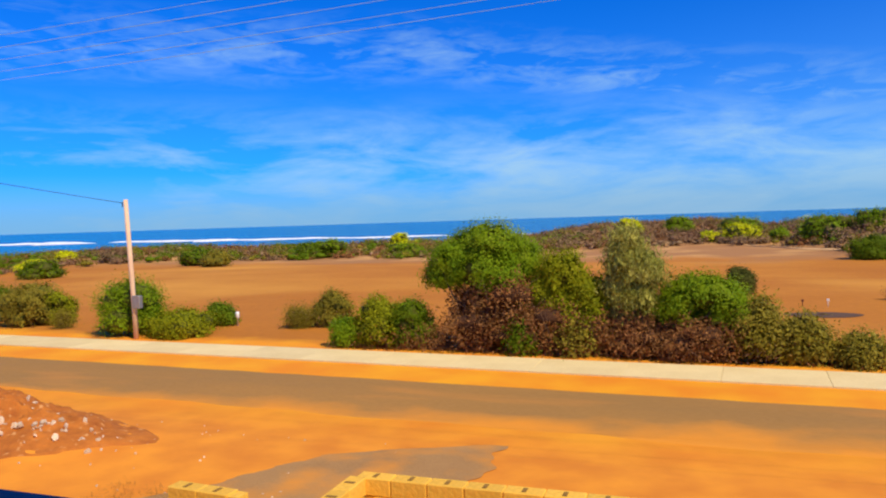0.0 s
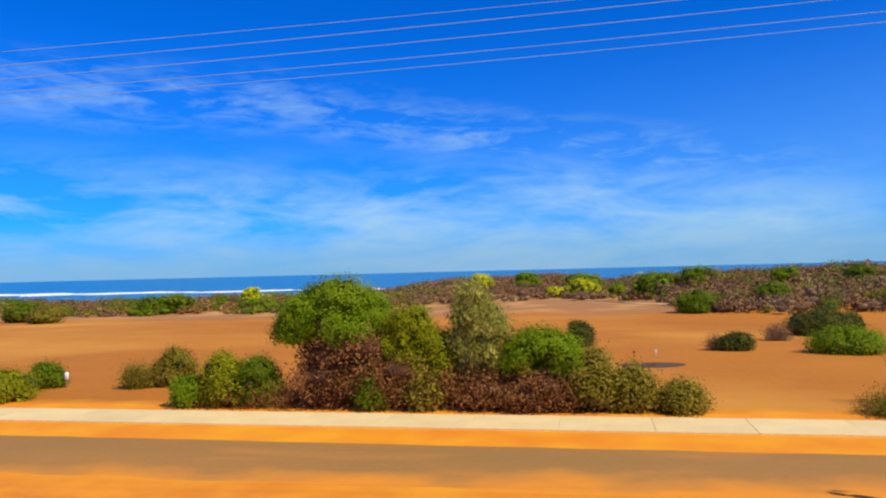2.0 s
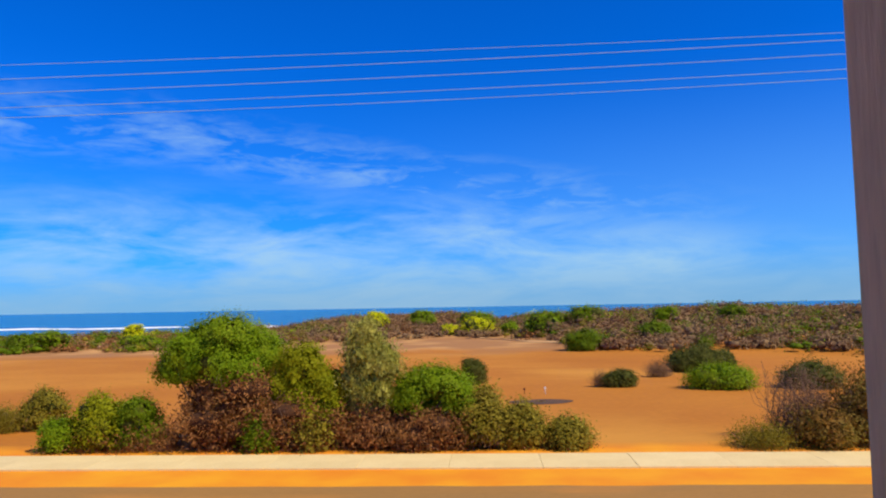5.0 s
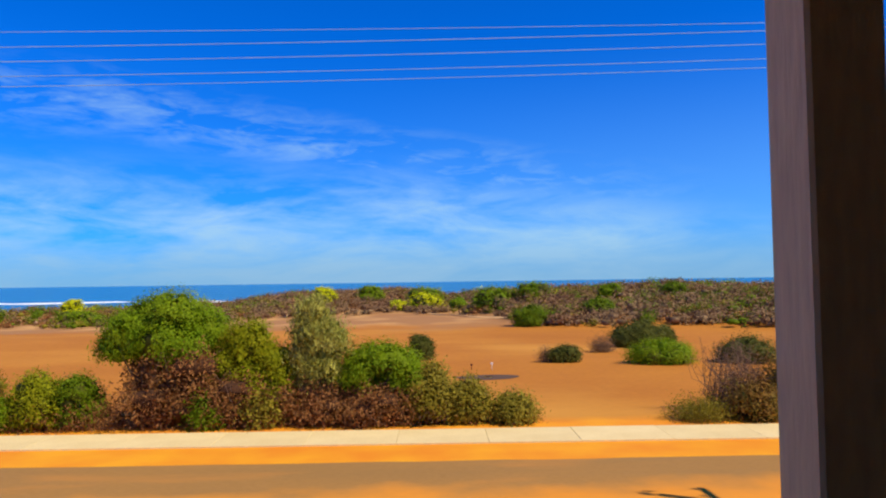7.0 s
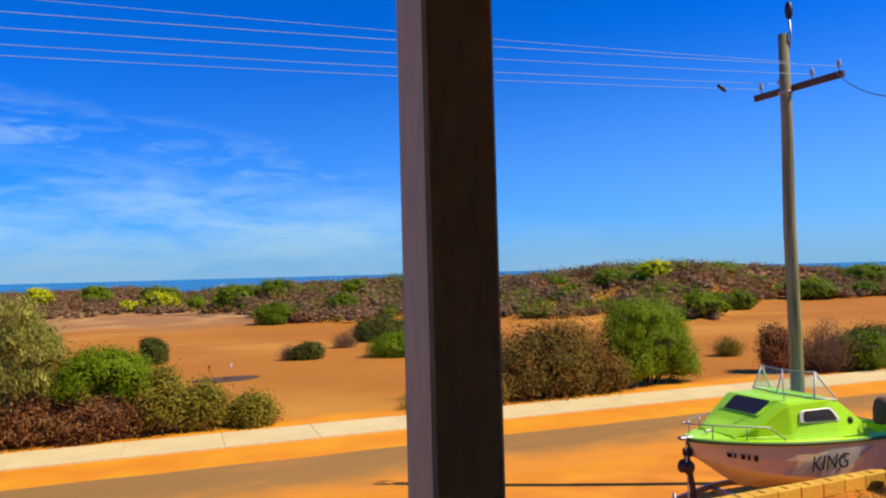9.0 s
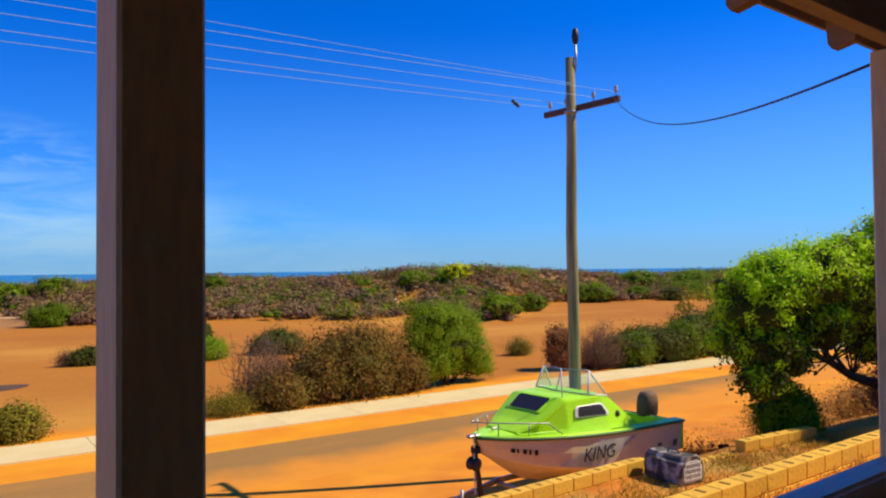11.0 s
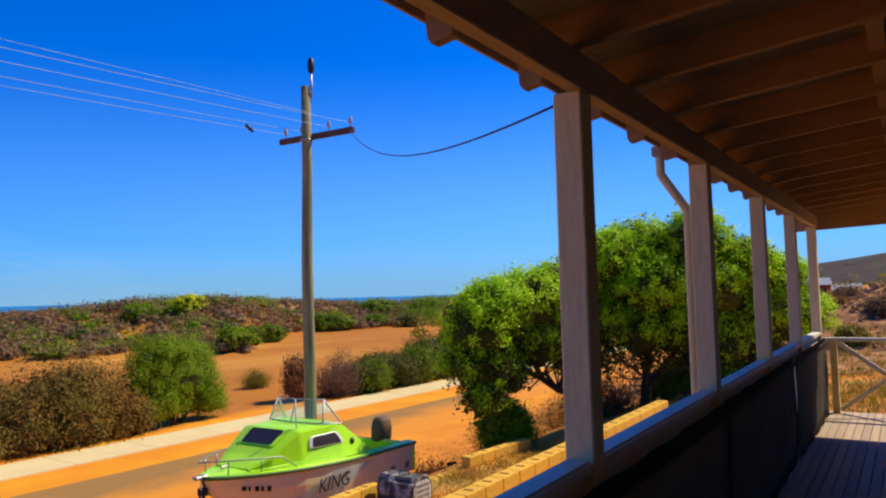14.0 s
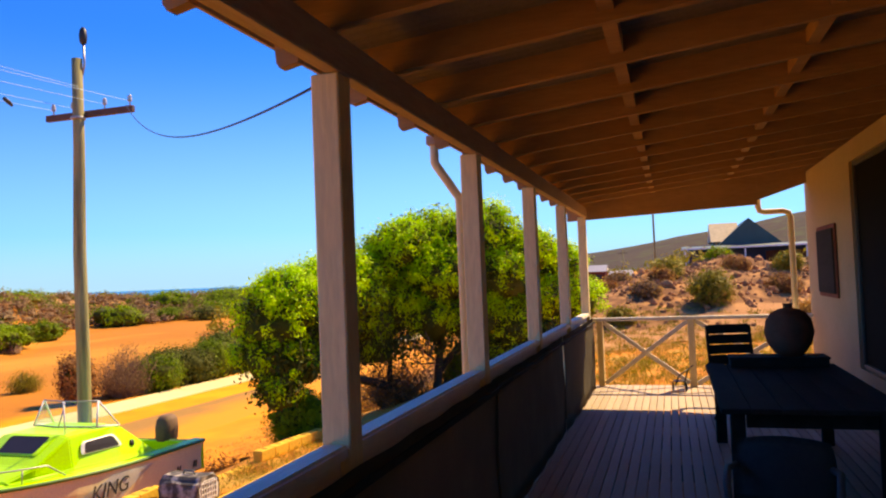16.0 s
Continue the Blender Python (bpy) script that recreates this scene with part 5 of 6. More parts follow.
bush("gum_tree", "young grey-green gum with drooping leaves", -2.85, 22.95, 1.9, 3.7, M_GUM, 15, n=7500, leaf=0.075, slim=0.22, droop=0.75, upward=0.0, blobs=[(-0.25, 0, 3.2, 0.40, 0.4, 0.45), (-0.1, 0, 2.75, 0.70, 0.6, 0.45), (0.35, -0.1, 2.3, 0.62, 0.6, 0.55), (-0.45, 0, 1.95, 0.42, 0.5, 0.5), (0.15, -0.1, 1.6, 0.55, 0.5, 0.5), (-0.3, 0, 1.05, 0.42, 0.4, 0.5)], tuft=34, spread=0.16, twig=30, core=0.42, category="tree")
bush("wattle_bush", "rounded bright green wattle bush over dry brush", -0.95, 22.8, 2.6, 2.45, M_GREEN, 16, n=8000, leaf=0.055, blobs=[(0, 0, 1.75, 1.15, 0.9, 0.62), (-0.7, 0, 1.4, 0.7, 0.7, 0.6), (0.75, 0, 1.3, 0.7, 0.7, 0.55)], tuft=80, twig=18)
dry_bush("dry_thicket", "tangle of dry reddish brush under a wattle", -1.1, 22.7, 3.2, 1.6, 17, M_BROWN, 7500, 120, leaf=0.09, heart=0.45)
bush("olive_shrub", "loose olive shrub with bare twigs showing", 0.55, 22.4, 1.6, 1.95, M_OLIVE, 18, n=3000, leaf=0.06, k=7, base_n=800, tuft=26, twig=24, base=M_HEATH, core=0.0, spread=0.16)
bush("olive_shrub", "loose olive shrub with bare twigs showing", 1.65, 22.4, 1.4, 1.4, M_OLIVE, 19, n=2800, leaf=0.055, base_n=600, tuft=28, twig=20, core=0.0, spread=0.16)
bush("olive_shrub", "low olive shrub at the thicket's end", 2.95, 22.25, 1.5, 0.85, M_OLIVE, 20, n=2800, leaf=0.055, base_n=300, tuft=34, twig=14, core=0.0, spread=0.16)
bush("wattle_bush", "low bright green bush beside the footpath", -11.1, 23.1, 1.9, 1.85, M_YGREEN, 21, n=5200, leaf=0.055, base_n=3200, tuft=50)
bush("wattle_bush", "low bright green bush beside the footpath", -12.3, 22.9, 1.3, 1.0, M_GREEN, 22, n=2600, leaf=0.055, tuft=40)
bush("wattle_bush", "low green bush beside the footpath", -9.95, 23.0, 1.5, 1.75, M_MID, 23, n=4600, leaf=0.055, base_n=3200, tuft=50)
bush("wattle_bush", "small green bush at the foot of a wattle", -6.1, 22.45, 0.9, 1.0, M_MID, 25, n=1100, leaf=0.055, base_n=1100, tuft=14, core=0, spread=0.26)
bush("wattle_bush", "small yellow-green bush at the foot of a gum", -4.5, 22.5, 1.1, 0.95, M_OLIVE, 26, n=1000, leaf=0.055, base_n=1100, tuft=13, core=0, spread=0.28)
rng = np.random.default_rng(24)
lit = np.stack([rng.uniform(-13, 4.0, 700), rng.uniform(22.0, 23.6, 700), np.full(700, 0.04)], 1)
lit[:, 1] += SLOPE * lit[:, 0] * 0.4
tagged(part("leaf_litter", quads("litter", leaves(rng, lit, 0.10, 5200, 0.045, 0.4, 0, 0.0) * np.array([1, 1, 0.6]) + np.array([0, 0, 0.03])), M_BROWN), "dry brown leaf litter and twigs under the thicket", "leaf litter", kind="stuff")

# bushes to the south
bush("wattle_bush", "rounded mid-green bush behind a slim pole", -22.5, 24.2, 2.9, 2.4, M_GREEN, 31, n=7000, leaf=0.06, k=8, tuft=60)
bush("wattle_bush", "low bright green bush beside the footpath", -20.0, 23.9, 2.6, 1.1, M_YGREEN, 32, n=5000, leaf=0.06, tuft=50)
bush("wattle_bush", "small green bush in the paddock beside a marker", -20.3, 26.8, 1.55, 1.0, M_MID, 33, n=3000, leaf=0.06, tuft=44)
mk = empty("marker", (-19.35, 26.7, float(land(-19.35, 26.7))), label="small white marker post beside a green bush", category="marker")
part("plate", lathe([(0.03, 0.0), (0.03, 0.30), (0.08, 0.33), (0.085, 0.52), (0.07, 0.58), (0.02, 0.60)], 10), M_WHITE, mk)
dry_bush("heath_bush", "dull olive-brown bush in the paddock", -16.3, 26.6, 1.5, 0.95, 34, M_OLIVE, 3800, 40)
bush("heath_bush", "dull olive bush in the paddock", -15.2, 27.2, 1.7, 1.5, M_OLIVE, 35, n=3600, leaf=0.06, base_n=900, base=M_HEATH)
bush("wattle_bush", "olive and yellow bush beside the footpath", -29.6, 25.6, 2.8, 2.0, M_OLIVE, 36, n=6000, leaf=0.065, base_n=800)
bush("wattle_bush", "yellow-green bush beside the footpath", -28.5, 26.2, 1.6, 1.5, M_YGREEN, 37, n=2600, leaf=0.065)
dry_bush("heath_bush", "small dry grey bush beside the footpath", -27.0, 25.0, 1.0, 0.95, 38, M_OLIVE, 1500, 30)
bush("wattle_bush", "mid-green bush beside the footpath", -33.0, 26.6, 3.0, 1.9, M_MID, 39, n=5000, leaf=0.07)

# bushes in the paddock
dark = "dark green rounded bush standing alone in the brown paddock"
bush("paddock_bush", dark, 0.8, 40.6, 1.4, 1.35, M_DARKLEAF_SHADE, 41, n=3600, leaf=0.07, tuft=50, base_n=400, base=M_HEATH, group="paddock bushes")
bush("paddock_bush", dark, 8.1, 38.1, 1.65, 0.85, M_DARKLEAF_SHADE, 42, n=3600, leaf=0.065, tuft=50, group="paddock bushes")
dry_bush("heath_bush", "small dry twiggy bush beside a dark bush", 7.1, 38.2, 0.7, 0.8, 43, M_HEATH, 900, 24)
bush("paddock_bush", "low bright green domed bush in the paddock", 12.75, 36.6, 3.1, 1.25, M_GREEN, 44, n=8000, leaf=0.06, k=9, tuft=70, group="paddock bushes")
bush("paddock_bush", "mid-green bush with dry brown limbs in the paddock", 15.3, 47.8, 3.9, 1.9, M_DARKLEAF_SHADE, 45, n=6000, leaf=0.07, k=8, base_n=900, base=M_HEATH, group="paddock bushes")
bush("paddock_bush", dark, 17.7, 49.6, 1.5, 1.2, M_DARKLEAF_SHADE, 46, n=2600, leaf=0.07, group="paddock bushes")
dry_bush("heath_bush", "dry grey bush in the paddock", 11.7, 43.9, 1.7, 1.0, 47, M_HEATH, 2400, 40)
bush("paddock_bush", dark, 16.9, 36.4, 3.2, 1.4, M_DARKLEAF_SHADE, 48, n=4200, leaf=0.065, base_n=2600, base=M_HEATH, group="paddock bushes")
bush("paddock_bush", "mid-green domed bush at the dune foot", 11.7, 67.6, 3.4, 1.9, M_MID, 49, n=6000, leaf=0.09, group="paddock bushes")

# pale sandy bank along the paddock's far edge
rows = []
for i in range(25):
    t = i / 24
    x, y = 3.0 + 15.5 * t, 92.0 - 26.0 * t ** 0.75
    half = 0.9 + 1.6 * math.sin(math.pi * min(1.0, t * 1.15)) + 0.3 * math.sin(i * 1.3)
    rows.append([(x - 0.5 * k * half, y + k * half, float(land(x - 0.5 * k * half, y + k * half)) + 0.03 + 0.10 * (1 - k * k)) for k in (-1, -0.5, 0, 0.5, 1)])
tagged(part("sand_bank", loft(rows, smooth=True), material("pale dune sand", (0.88, 0.56, 0.24), (0.78, 0.46, 0.18), 0.5, 0.95, bump=0.4, fine=4)), "pale sandy bank along the far edge of the paddock", "sand bank", kind="structure")

# wet dark patch and two small markers in the paddock
bm = bmesh.new()
rng = np.random.default_rng(50)
ring = [[(3.4 + r * 1.4 * math.cos(a) * (1 + 0.08 * math.sin(3 * a)), 32.4 + r * 0.85 * math.sin(a) * (1 + 0.1 * math.sin(2 * a)), float(land(3.4 + r * math.cos(a), 32.4 + r * math.sin(a))) + 0.012 + 0.03 * (1 - r)) for a in np.linspace(0, math.tau, 28, endpoint=False)] for r in (1.0, 0.6, 0.15)]
loft(ring, bm, True)
tagged(part("dark_sand_green", bm, material("oiled dark sand", (0.10, 0.062, 0.04), (0.13, 0.08, 0.05), 2, 0.9)), "dark oiled sand patch in the brown paddock", "sand patch", kind="structure")
for x, y, m, h in ((3.95, 35.2, M_WHITE, 0.36), (3.0, 35.4, M_BRICKRED, 0.30)):
    f = empty("marker", (x, y, float(land(x, y)) - 0.02), label="small white marker post in the paddock" if m is M_WHITE else "small red marker post in the paddock", category="marker")
    part("stake", tube([(0, 0, 0), (0, 0, h)], 0.018, 6), m, f)
    part("cap", box(-0.05, 0.05, -0.02, 0.02, h - 0.10, h, 0.01), m, f)

# bushes along the footpath to the north
dry_bush("dry_bush", "dry twiggy brown bush beside the footpath", 10.3, 22.7, 3.0, 2.35, 51, M_HEATH, 2400, 420)
dry_bush("dry_bush", "low dry brown scrub beside the footpath", 8.5, 21.9, 2.2, 0.75, 52, M_OLIVE, 3000, 60)
bush("brown_bush", "low rust and olive shrub beside the footpath", 10.3, 21.85, 1.9, 1.15, M_RUST_LEAF, 152, n=2600, leaf=0.055, base=M_OLIVE, base_n=1500, tuft=24, twig=30, core=0.4, spread=0.2)
bush("brown_bush", "dense olive and rust-brown bush", 13.2, 22.4, 3.7, 2.5, M_RUST_LEAF, 53, n=8000, leaf=0.06, base=M_HEATH, base_n=4500, tuft=26, twig=90, core=0.5, spread=0.24)
bush("brown_bush", "dense dark brown and olive bush", 11.9, 22.2, 2.2, 2.0, M_RUST_LEAF, 54, n=4000, leaf=0.06, base_n=2500, base=M_HEATH, tuft=22, twig=80, core=0.5, spread=0.24)
bush("brown_bush", "low rust-brown bush beside the footpath", 14.9, 21.9, 2.0, 1.6, M_RUST_LEAF, 55, n=4200, leaf=0.055, base_n=1000, core=0.35, spread=0.15)
tall = [(-0.3, 0, 2.25, 1.15, 1.1, 0.85), (0.75, 0.1, 2.0, 0.95, 0.9, 0.9), (-0.9, -0.1, 1.5, 0.9, 0.9, 1.0), (0.2, -0.4, 1.4, 1.2, 0.8, 1.1), (1.05, -0.2, 1.0, 0.85, 0.8, 0.95), (1.3, -0.2, 0.5, 0.7, 0.7, 0.6), (-0.6, -0.3, 0.7, 1.1, 0.8, 0.8)]
bush("wattle_bush", "tall rounded bright green bush beside the footpath", 16.95, 22.3, 3.9, 3.1, M_GREEN, 56, n=18000, leaf=0.05, blobs=[(1.12 * b[0], b[1], b[2], 1.1 * b[3], b[4], b[5]) for b in tall], tuft=120, slim=0.38, upward=0.3, spread=0.08)
bush("green_shrub", "low bright green shrub behind a bush", 21.0, 27.0, 3.0, 0.8, M_GREEN, 57, n=3000, leaf=0.06)
dry_bush("heath_bush", "small grey-brown bush in the paddock", 25.5, 27.0, 1.6, 1.0, 58, M_OLIVE, 2600, 40)
dry_bush("heath_bush", "dry grey-purple bush beside the footpath", 24.9, 21.2, 3.1, 2.1, 59, M_HEATH, 5000, 260)
bush("brown_bush", "rust-brown shrub behind the power pole", 23.2, 22.0, 1.4, 1.9, M_BROWN, 60, n=3200, leaf=0.06, core=0.35, spread=0.15)
HG = "dense mid-green hedge-like bush rising beside the footpath"
for k in range(12):
    hx = 26.4 + 1.12 * k
    hh = 1.45 + 0.165 * k + 0.18 * math.sin(k * 2.1)
    bush("green_shrub", HG, hx, 21.0 - 0.02 * k + 0.25 * math.sin(k * 1.7), 2.3 + 0.1 * k, hh, M_DARKLEAF_SHADE if k % 3 else M_MID, 61 + k * 7, d=2.2, n=2900, leaf=0.07, k=8, base_n=900, base=M_OLIVE, spread=0.14)

# spreading tree inside the block wall
rng = np.random.default_rng(70)
TX, TY, TZ = 16.5, 4.9, 1.2
tree = empty("spreading_tree", (TX, TY, TZ), label="spreading dark green coastal tree with bright lit top", category="tree")
# clumps of the crown: place and radius
clumps = [(-3.6, 2.5, 2.34, 0.78), (-3.7, 2.67, 1.66, 0.60), (-3.4, 2.47, 1.54, 0.62), (-3.6, 2.46, 0.98, 0.46), (-2.3, 2.08, 2.79, 0.82), (-2.7, 2.37, 2.28, 0.54), (-1.7, 1.75, 2.56, 0.72), (-0.3, 1.41, 3.47, 0.80), (-0.7, 1.96, 2.83, 0.62), (0.3, 0.49, 3.92, 0.92), (0.7, -0.65, 4.08, 0.88), (1.1, -1.57, 3.53, 0.74), (1.3, -1.91, 2.44, 0.70), (0.5, -1.07, 3.01, 0.82), (0.7, -1.19, 1.90, 0.74), (-0.5, 1.22, 2.37, 0.80), (-0.2, 0.08, 3.04, 0.88), (-0.3, 0.34, 2.10, 0.72), (0.1, -0.48, 2.12, 0.74), (-0.9, 1.62, 1.90, 0.50), (1.9, -0.2, 3.3, 0.95), (2.2, -0.9, 2.5, 0.85), (-1.2, 1.6, 2.15, 0.6), (-3.0, 2.3, 1.35, 0.5), (-3.2, 2.35, 2.72, 0.72), (-2.3, 2.0, 1.95, 0.6), (-1.5, 1.85, 3.05, 0.70), (-1.0, 1.6, 1.5, 0.5), (0.9, -0.8, 1.25, 0.6), (1.6, -1.6, 1.4, 0.65), (1.8, -2.1, 3.15, 0.78), (2.0, -2.5, 2.3, 0.80), (1.0, -0.2, 2.7, 0.8), (-0.6, 0.9, 3.75, 0.65), (0.2, 0.9, 2.9, 0.7)]
clumps = [(x, y, z, r * 1.07) for x, y, z, r in clumps]
tb_ = [(x, y, z, r, r * 1.05, r * 0.84) for x, y, z, r in clumps]
c = tufts(rng, [(x, y, z, r * 0.97, r * 1.0, r * 0.84) for x, y, z, r in clumps], 150)
c = c[(c[:, 5] > -0.25) | (rng.random(len(c)) < 0.45)]
# the crown thins out below, so the dark leaves painted as its shade show
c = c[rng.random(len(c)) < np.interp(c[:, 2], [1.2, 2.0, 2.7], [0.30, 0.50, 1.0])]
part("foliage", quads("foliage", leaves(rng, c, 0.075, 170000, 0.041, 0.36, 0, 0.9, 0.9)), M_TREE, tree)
# inner, lower and core leaves are dark to put the crown's shade in colour
part("shaded_inner_foliage", quads("inner", leaves(rng, tufts(rng, [(*b[:3], b[3] * 0.77, b[4] * 0.77, b[5] * 0.76) for b in tb_], 80), 0.12, 70000, 0.055, 0.42, 0, 0.2)), M_DARKLEAF_SHADE, tree)
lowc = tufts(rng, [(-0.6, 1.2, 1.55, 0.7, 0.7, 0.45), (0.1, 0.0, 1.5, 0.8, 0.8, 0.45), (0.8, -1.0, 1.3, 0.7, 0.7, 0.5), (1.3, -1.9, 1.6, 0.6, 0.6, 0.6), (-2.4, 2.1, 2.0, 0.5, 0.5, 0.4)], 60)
part("shaded_lower_foliage", quads("lower", leaves(rng, lowc, 0.14, 9000, 0.05, 0.4, 0, 0.1)), M_DARKLEAF_SHADE, tree)
part("leafy_core", mounds(rng, [(x, y, z - 0.1 * r, r * 0.64, r * 0.64, r * 0.54) for x, y, z, r in clumps]), M_DARKLEAF_SHADE, tree)
bm = bmesh.new()
tube([(-0.25, 0.70, -0.15), (-0.4, 0.83, 0.13), (-0.7, 1.30, 0.62), (-1.1, 1.55, 0.80), (-1.7, 1.70, 0.98), (-2.1, 1.93, 1.27), (-2.4, 1.98, 1.73), (-2.5, 2.0, 2.3)], [0.13, 0.12, 0.10, 0.09, 0.08, 0.07, 0.055, 0.03], 8, bm)
tube([(-2.1, 1.93, 1.27), (-2.6, 2.2, 1.5), (-3.1, 2.45, 1.62), (-3.5, 2.5, 1.9)], [0.06, 0.05, 0.04, 0.02], 7, bm)
tube([(-0.2, 0.5, -0.1), (-0.2, 0.35, 0.36), (-0.1, 0.30, 1.1), (0.1, 0.19, 2.2), (0.5, -0.3, 3.2)], [0.12, 0.11, 0.09, 0.07, 0.03], 8, bm)
tube([(-0.1, 0.30, 0.9), (0.3, -0.3, 1.7), (0.6, -0.8, 2.4), (0.9, -1.2, 3.0)], [0.075, 0.06, 0.05, 0.025], 7, bm)
tube([(0.0, 0.1, -0.1), (0.3, -0.35, 0.6), (0.6, -0.9, 1.3), (0.8, -1.2, 1.9)], [0.075, 0.065, 0.05, 0.03], 7, bm)
tube([(-0.7, 1.30, 0.62), (-0.6, 1.3, 1.4), (-0.5, 1.3, 2.2), (-0.4, 1.35, 3.0)], [0.07, 0.055, 0.045, 0.02], 7, bm)
part("trunk", bm, M_TRUNK, tree)
bm = bmesh.new()
for foot in ((-1.7, 1.70, 0.98), (-2.1, 1.93, 1.27), (-0.1, 0.30, 1.1), (0.1, 0.19, 2.2), (0.3, -0.3, 1.7), (-0.6, 1.3, 1.4), (0.6, -0.9, 1.3), (-2.6, 2.2, 1.5)):
    dist = np.linalg.norm(c[:, :3] - np.array(foot), axis=1)
    near = c[np.argsort(dist)[:500], :3]
    twigs(rng, foot, near[rng.choice(len(near), 9)], 0.022, bm, 0.12)
part("branchwork", bm, M_TRUNK, tree)
bm = bmesh.new()
ends = np.stack([rng.uniform(-1.6, 0.6, 90), rng.uniform(0.2, 1.8, 90), rng.uniform(0.5, 1.5, 90)], 1)
for e in ends:
    twigs(rng, e + np.array([rng.uniform(-0.5, 0.5), 0, rng.uniform(0.2, 0.6)]), [e], 0.008, bm, 0.3)
part("twigwork", bm, M_TWIG, tree)
bush("green_shrub", "small bright green shrub at the foot of the tree", 13.9, 7.45, 1.35, 1.15, M_GREEN, 71, n=4200, leaf=0.045, tuft=60, upward=0.9)
bush("green_shrub", "small bright green shrub behind the block wall", 17.6, 4.6, 1.4, 0.7, M_GREEN, 72, n=3600, leaf=0.05, upward=0.7)
dry_bush("dry_brush", "heap of dry brush beside the boat's stern", 13.6, 9.1, 1.3, 0.35, 73, M_BROWN, 1200, 50)
dry_bush("dry_brush", "heap of dry brush and red dirt by the wall", 12.4, 8.2, 1.3, 0.4, 74, M_BROWN, 1400, 60)
dry_bush("dry_brush", "tangle of dry twigs under the spreading tree", 16.3, 6.2, 2.6, 1.25, 77, M_BROWN, 2600, 160)
dry_bush("dry_brush", "tangle of dry twigs under the spreading tree", 17.6, 5.0, 2.2, 1.2, 78, M_OLIVE, 2400, 120)
dry_bush("dry_brush", "dry straw-coloured brush under the tree", 15.6, 8.2, 2.2, 0.45, 75, M_STRAW, 3000, 90)
dry_bush("dry_brush", "dry straw-coloured brush under the tree", 17.8, 7.6, 2.4, 0.6, 76, M_STRAW, 3000, 90)

# dune scrub: too many to count
rng = np.random.default_rng(80)


def scrub(name, label, mat, count, per, leaf, amin, amax, dr0, dr1, wmin, wmax, flat=0.55, seed=1):
    rng = np.random.default_rng(seed)
    out, solid = [], []
    while len(out) < count:
        a = rng.uniform(amin, amax)
        r = np.interp(a, EDGE_A, EDGE_R) + rng.uniform(dr0, dr1)
        x, y = r * math.sin(radians(a)), r * math.cos(radians(a))
        w = rng.uniform(wmin, wmax)
        z = float(land(x, y))
        if z < -2.5:
            out.append(None)
            continue
        blobs = [(x + rng.normal(0, w * 0.25), y + rng.normal(0, w * 0.25), z + w * flat * 0.25, w * 0.42, w * 0.42, w * flat * 0.6) for _ in range(3)]
        solid += [(*b[:3], b[3] * 0.36, b[4] * 0.36, b[5] * 0.30) for b in blobs[:2]]
        c = tufts(rng, [(*b[:3], b[3] * 0.9, b[4] * 0.9, b[5] * 0.84) for b in blobs], 16)
        c[:, 2] = np.maximum(c[:, 2], z)
        out.append(leaves(rng, c, 0.10 * w ** 0.5, int(per * 1.1), leaf * 0.72, 0.5, 0, 0.3, 1.2))
    q = np.concatenate([o for o in out if o is not None])
    ob = tagged(part(name, quads(name, q), mat), label, "scrub", kind="stuff")
    part("leafy_core", mounds(rng, solid, 0.07), mat, ob)
    return ob


scrub("dune_heath", "dry purple-brown heath covering the dunes", M_HEATH, 1600, 100, 0.21, -19, 66, 0, 38, 1.2, 3.2, 0.50, 81)
scrub("dune_heath", "thin dry heath with sand between on the southern dunes", M_HEATH, 230, 100, 0.20, -60, -19, 1, 36, 1.2, 2.8, 0.42, 181)
scrub("dune_scrub", "low green and olive scrub on the southern dunes", M_MID, 70, 200, 0.15, -60, -19, 0, 30, 1.8, 3.6, 0.42, 182)
scrub("dune_heath", "rust-brown dry scrub on the dunes", M_BROWN, 480, 110, 0.17, -60, 66, 1, 38, 1.0, 2.4, 0.5, 82)
scrub("dune_scrub", "mid-green scrub on the dunes", M_MID, 150, 220, 0.15, -62, 74, 1, 42, 2.0, 4.4, 0.42, 83)
scrub("dune_scrub", "bright green scrub on the dunes", M_GREEN, 40, 330, 0.13, -62, 74, 2, 40, 2.0, 4.4, 0.42, 84)
scrub("dune_scrub", "yellow-green scrub on the dunes", M_LIMELEAF, 8, 260, 0.13, -62, 40, 3, 34, 1.8, 3.6, 0.5, 85)
scrub("dune_scrub", "olive scrub on the dunes", M_OLIVE, 420, 110, 0.16, -62, 74, 0, 40, 1.2, 3.0, 0.5, 86)
scrub("dune_scrub", "dense green scrub inland of the dunes", M_MID, 240, 190, 0.18, 54, 80, -2, 30, 2.2, 4.8, 0.5, 87)


scrub("dune_scrub", "fresh green scrub thick on the northern dunes", M_GREEN, 90, 200, 0.15, 24, 74, 2, 42, 2.0, 4.2, 0.45, 88)
scrub("dune_scrub", "dark green scrub thick on the northern dunes", M_MID, 130, 170, 0.15, 18, 74, 0, 40, 1.6, 3.6, 0.45, 89)


def dune_bush(x, y, w, h, mat, label, seed):
    return bush("dune_bush", label, x, y, w, h, mat, seed, n=1500, leaf=0.14, spread=0.06, tuft=60, k=8)


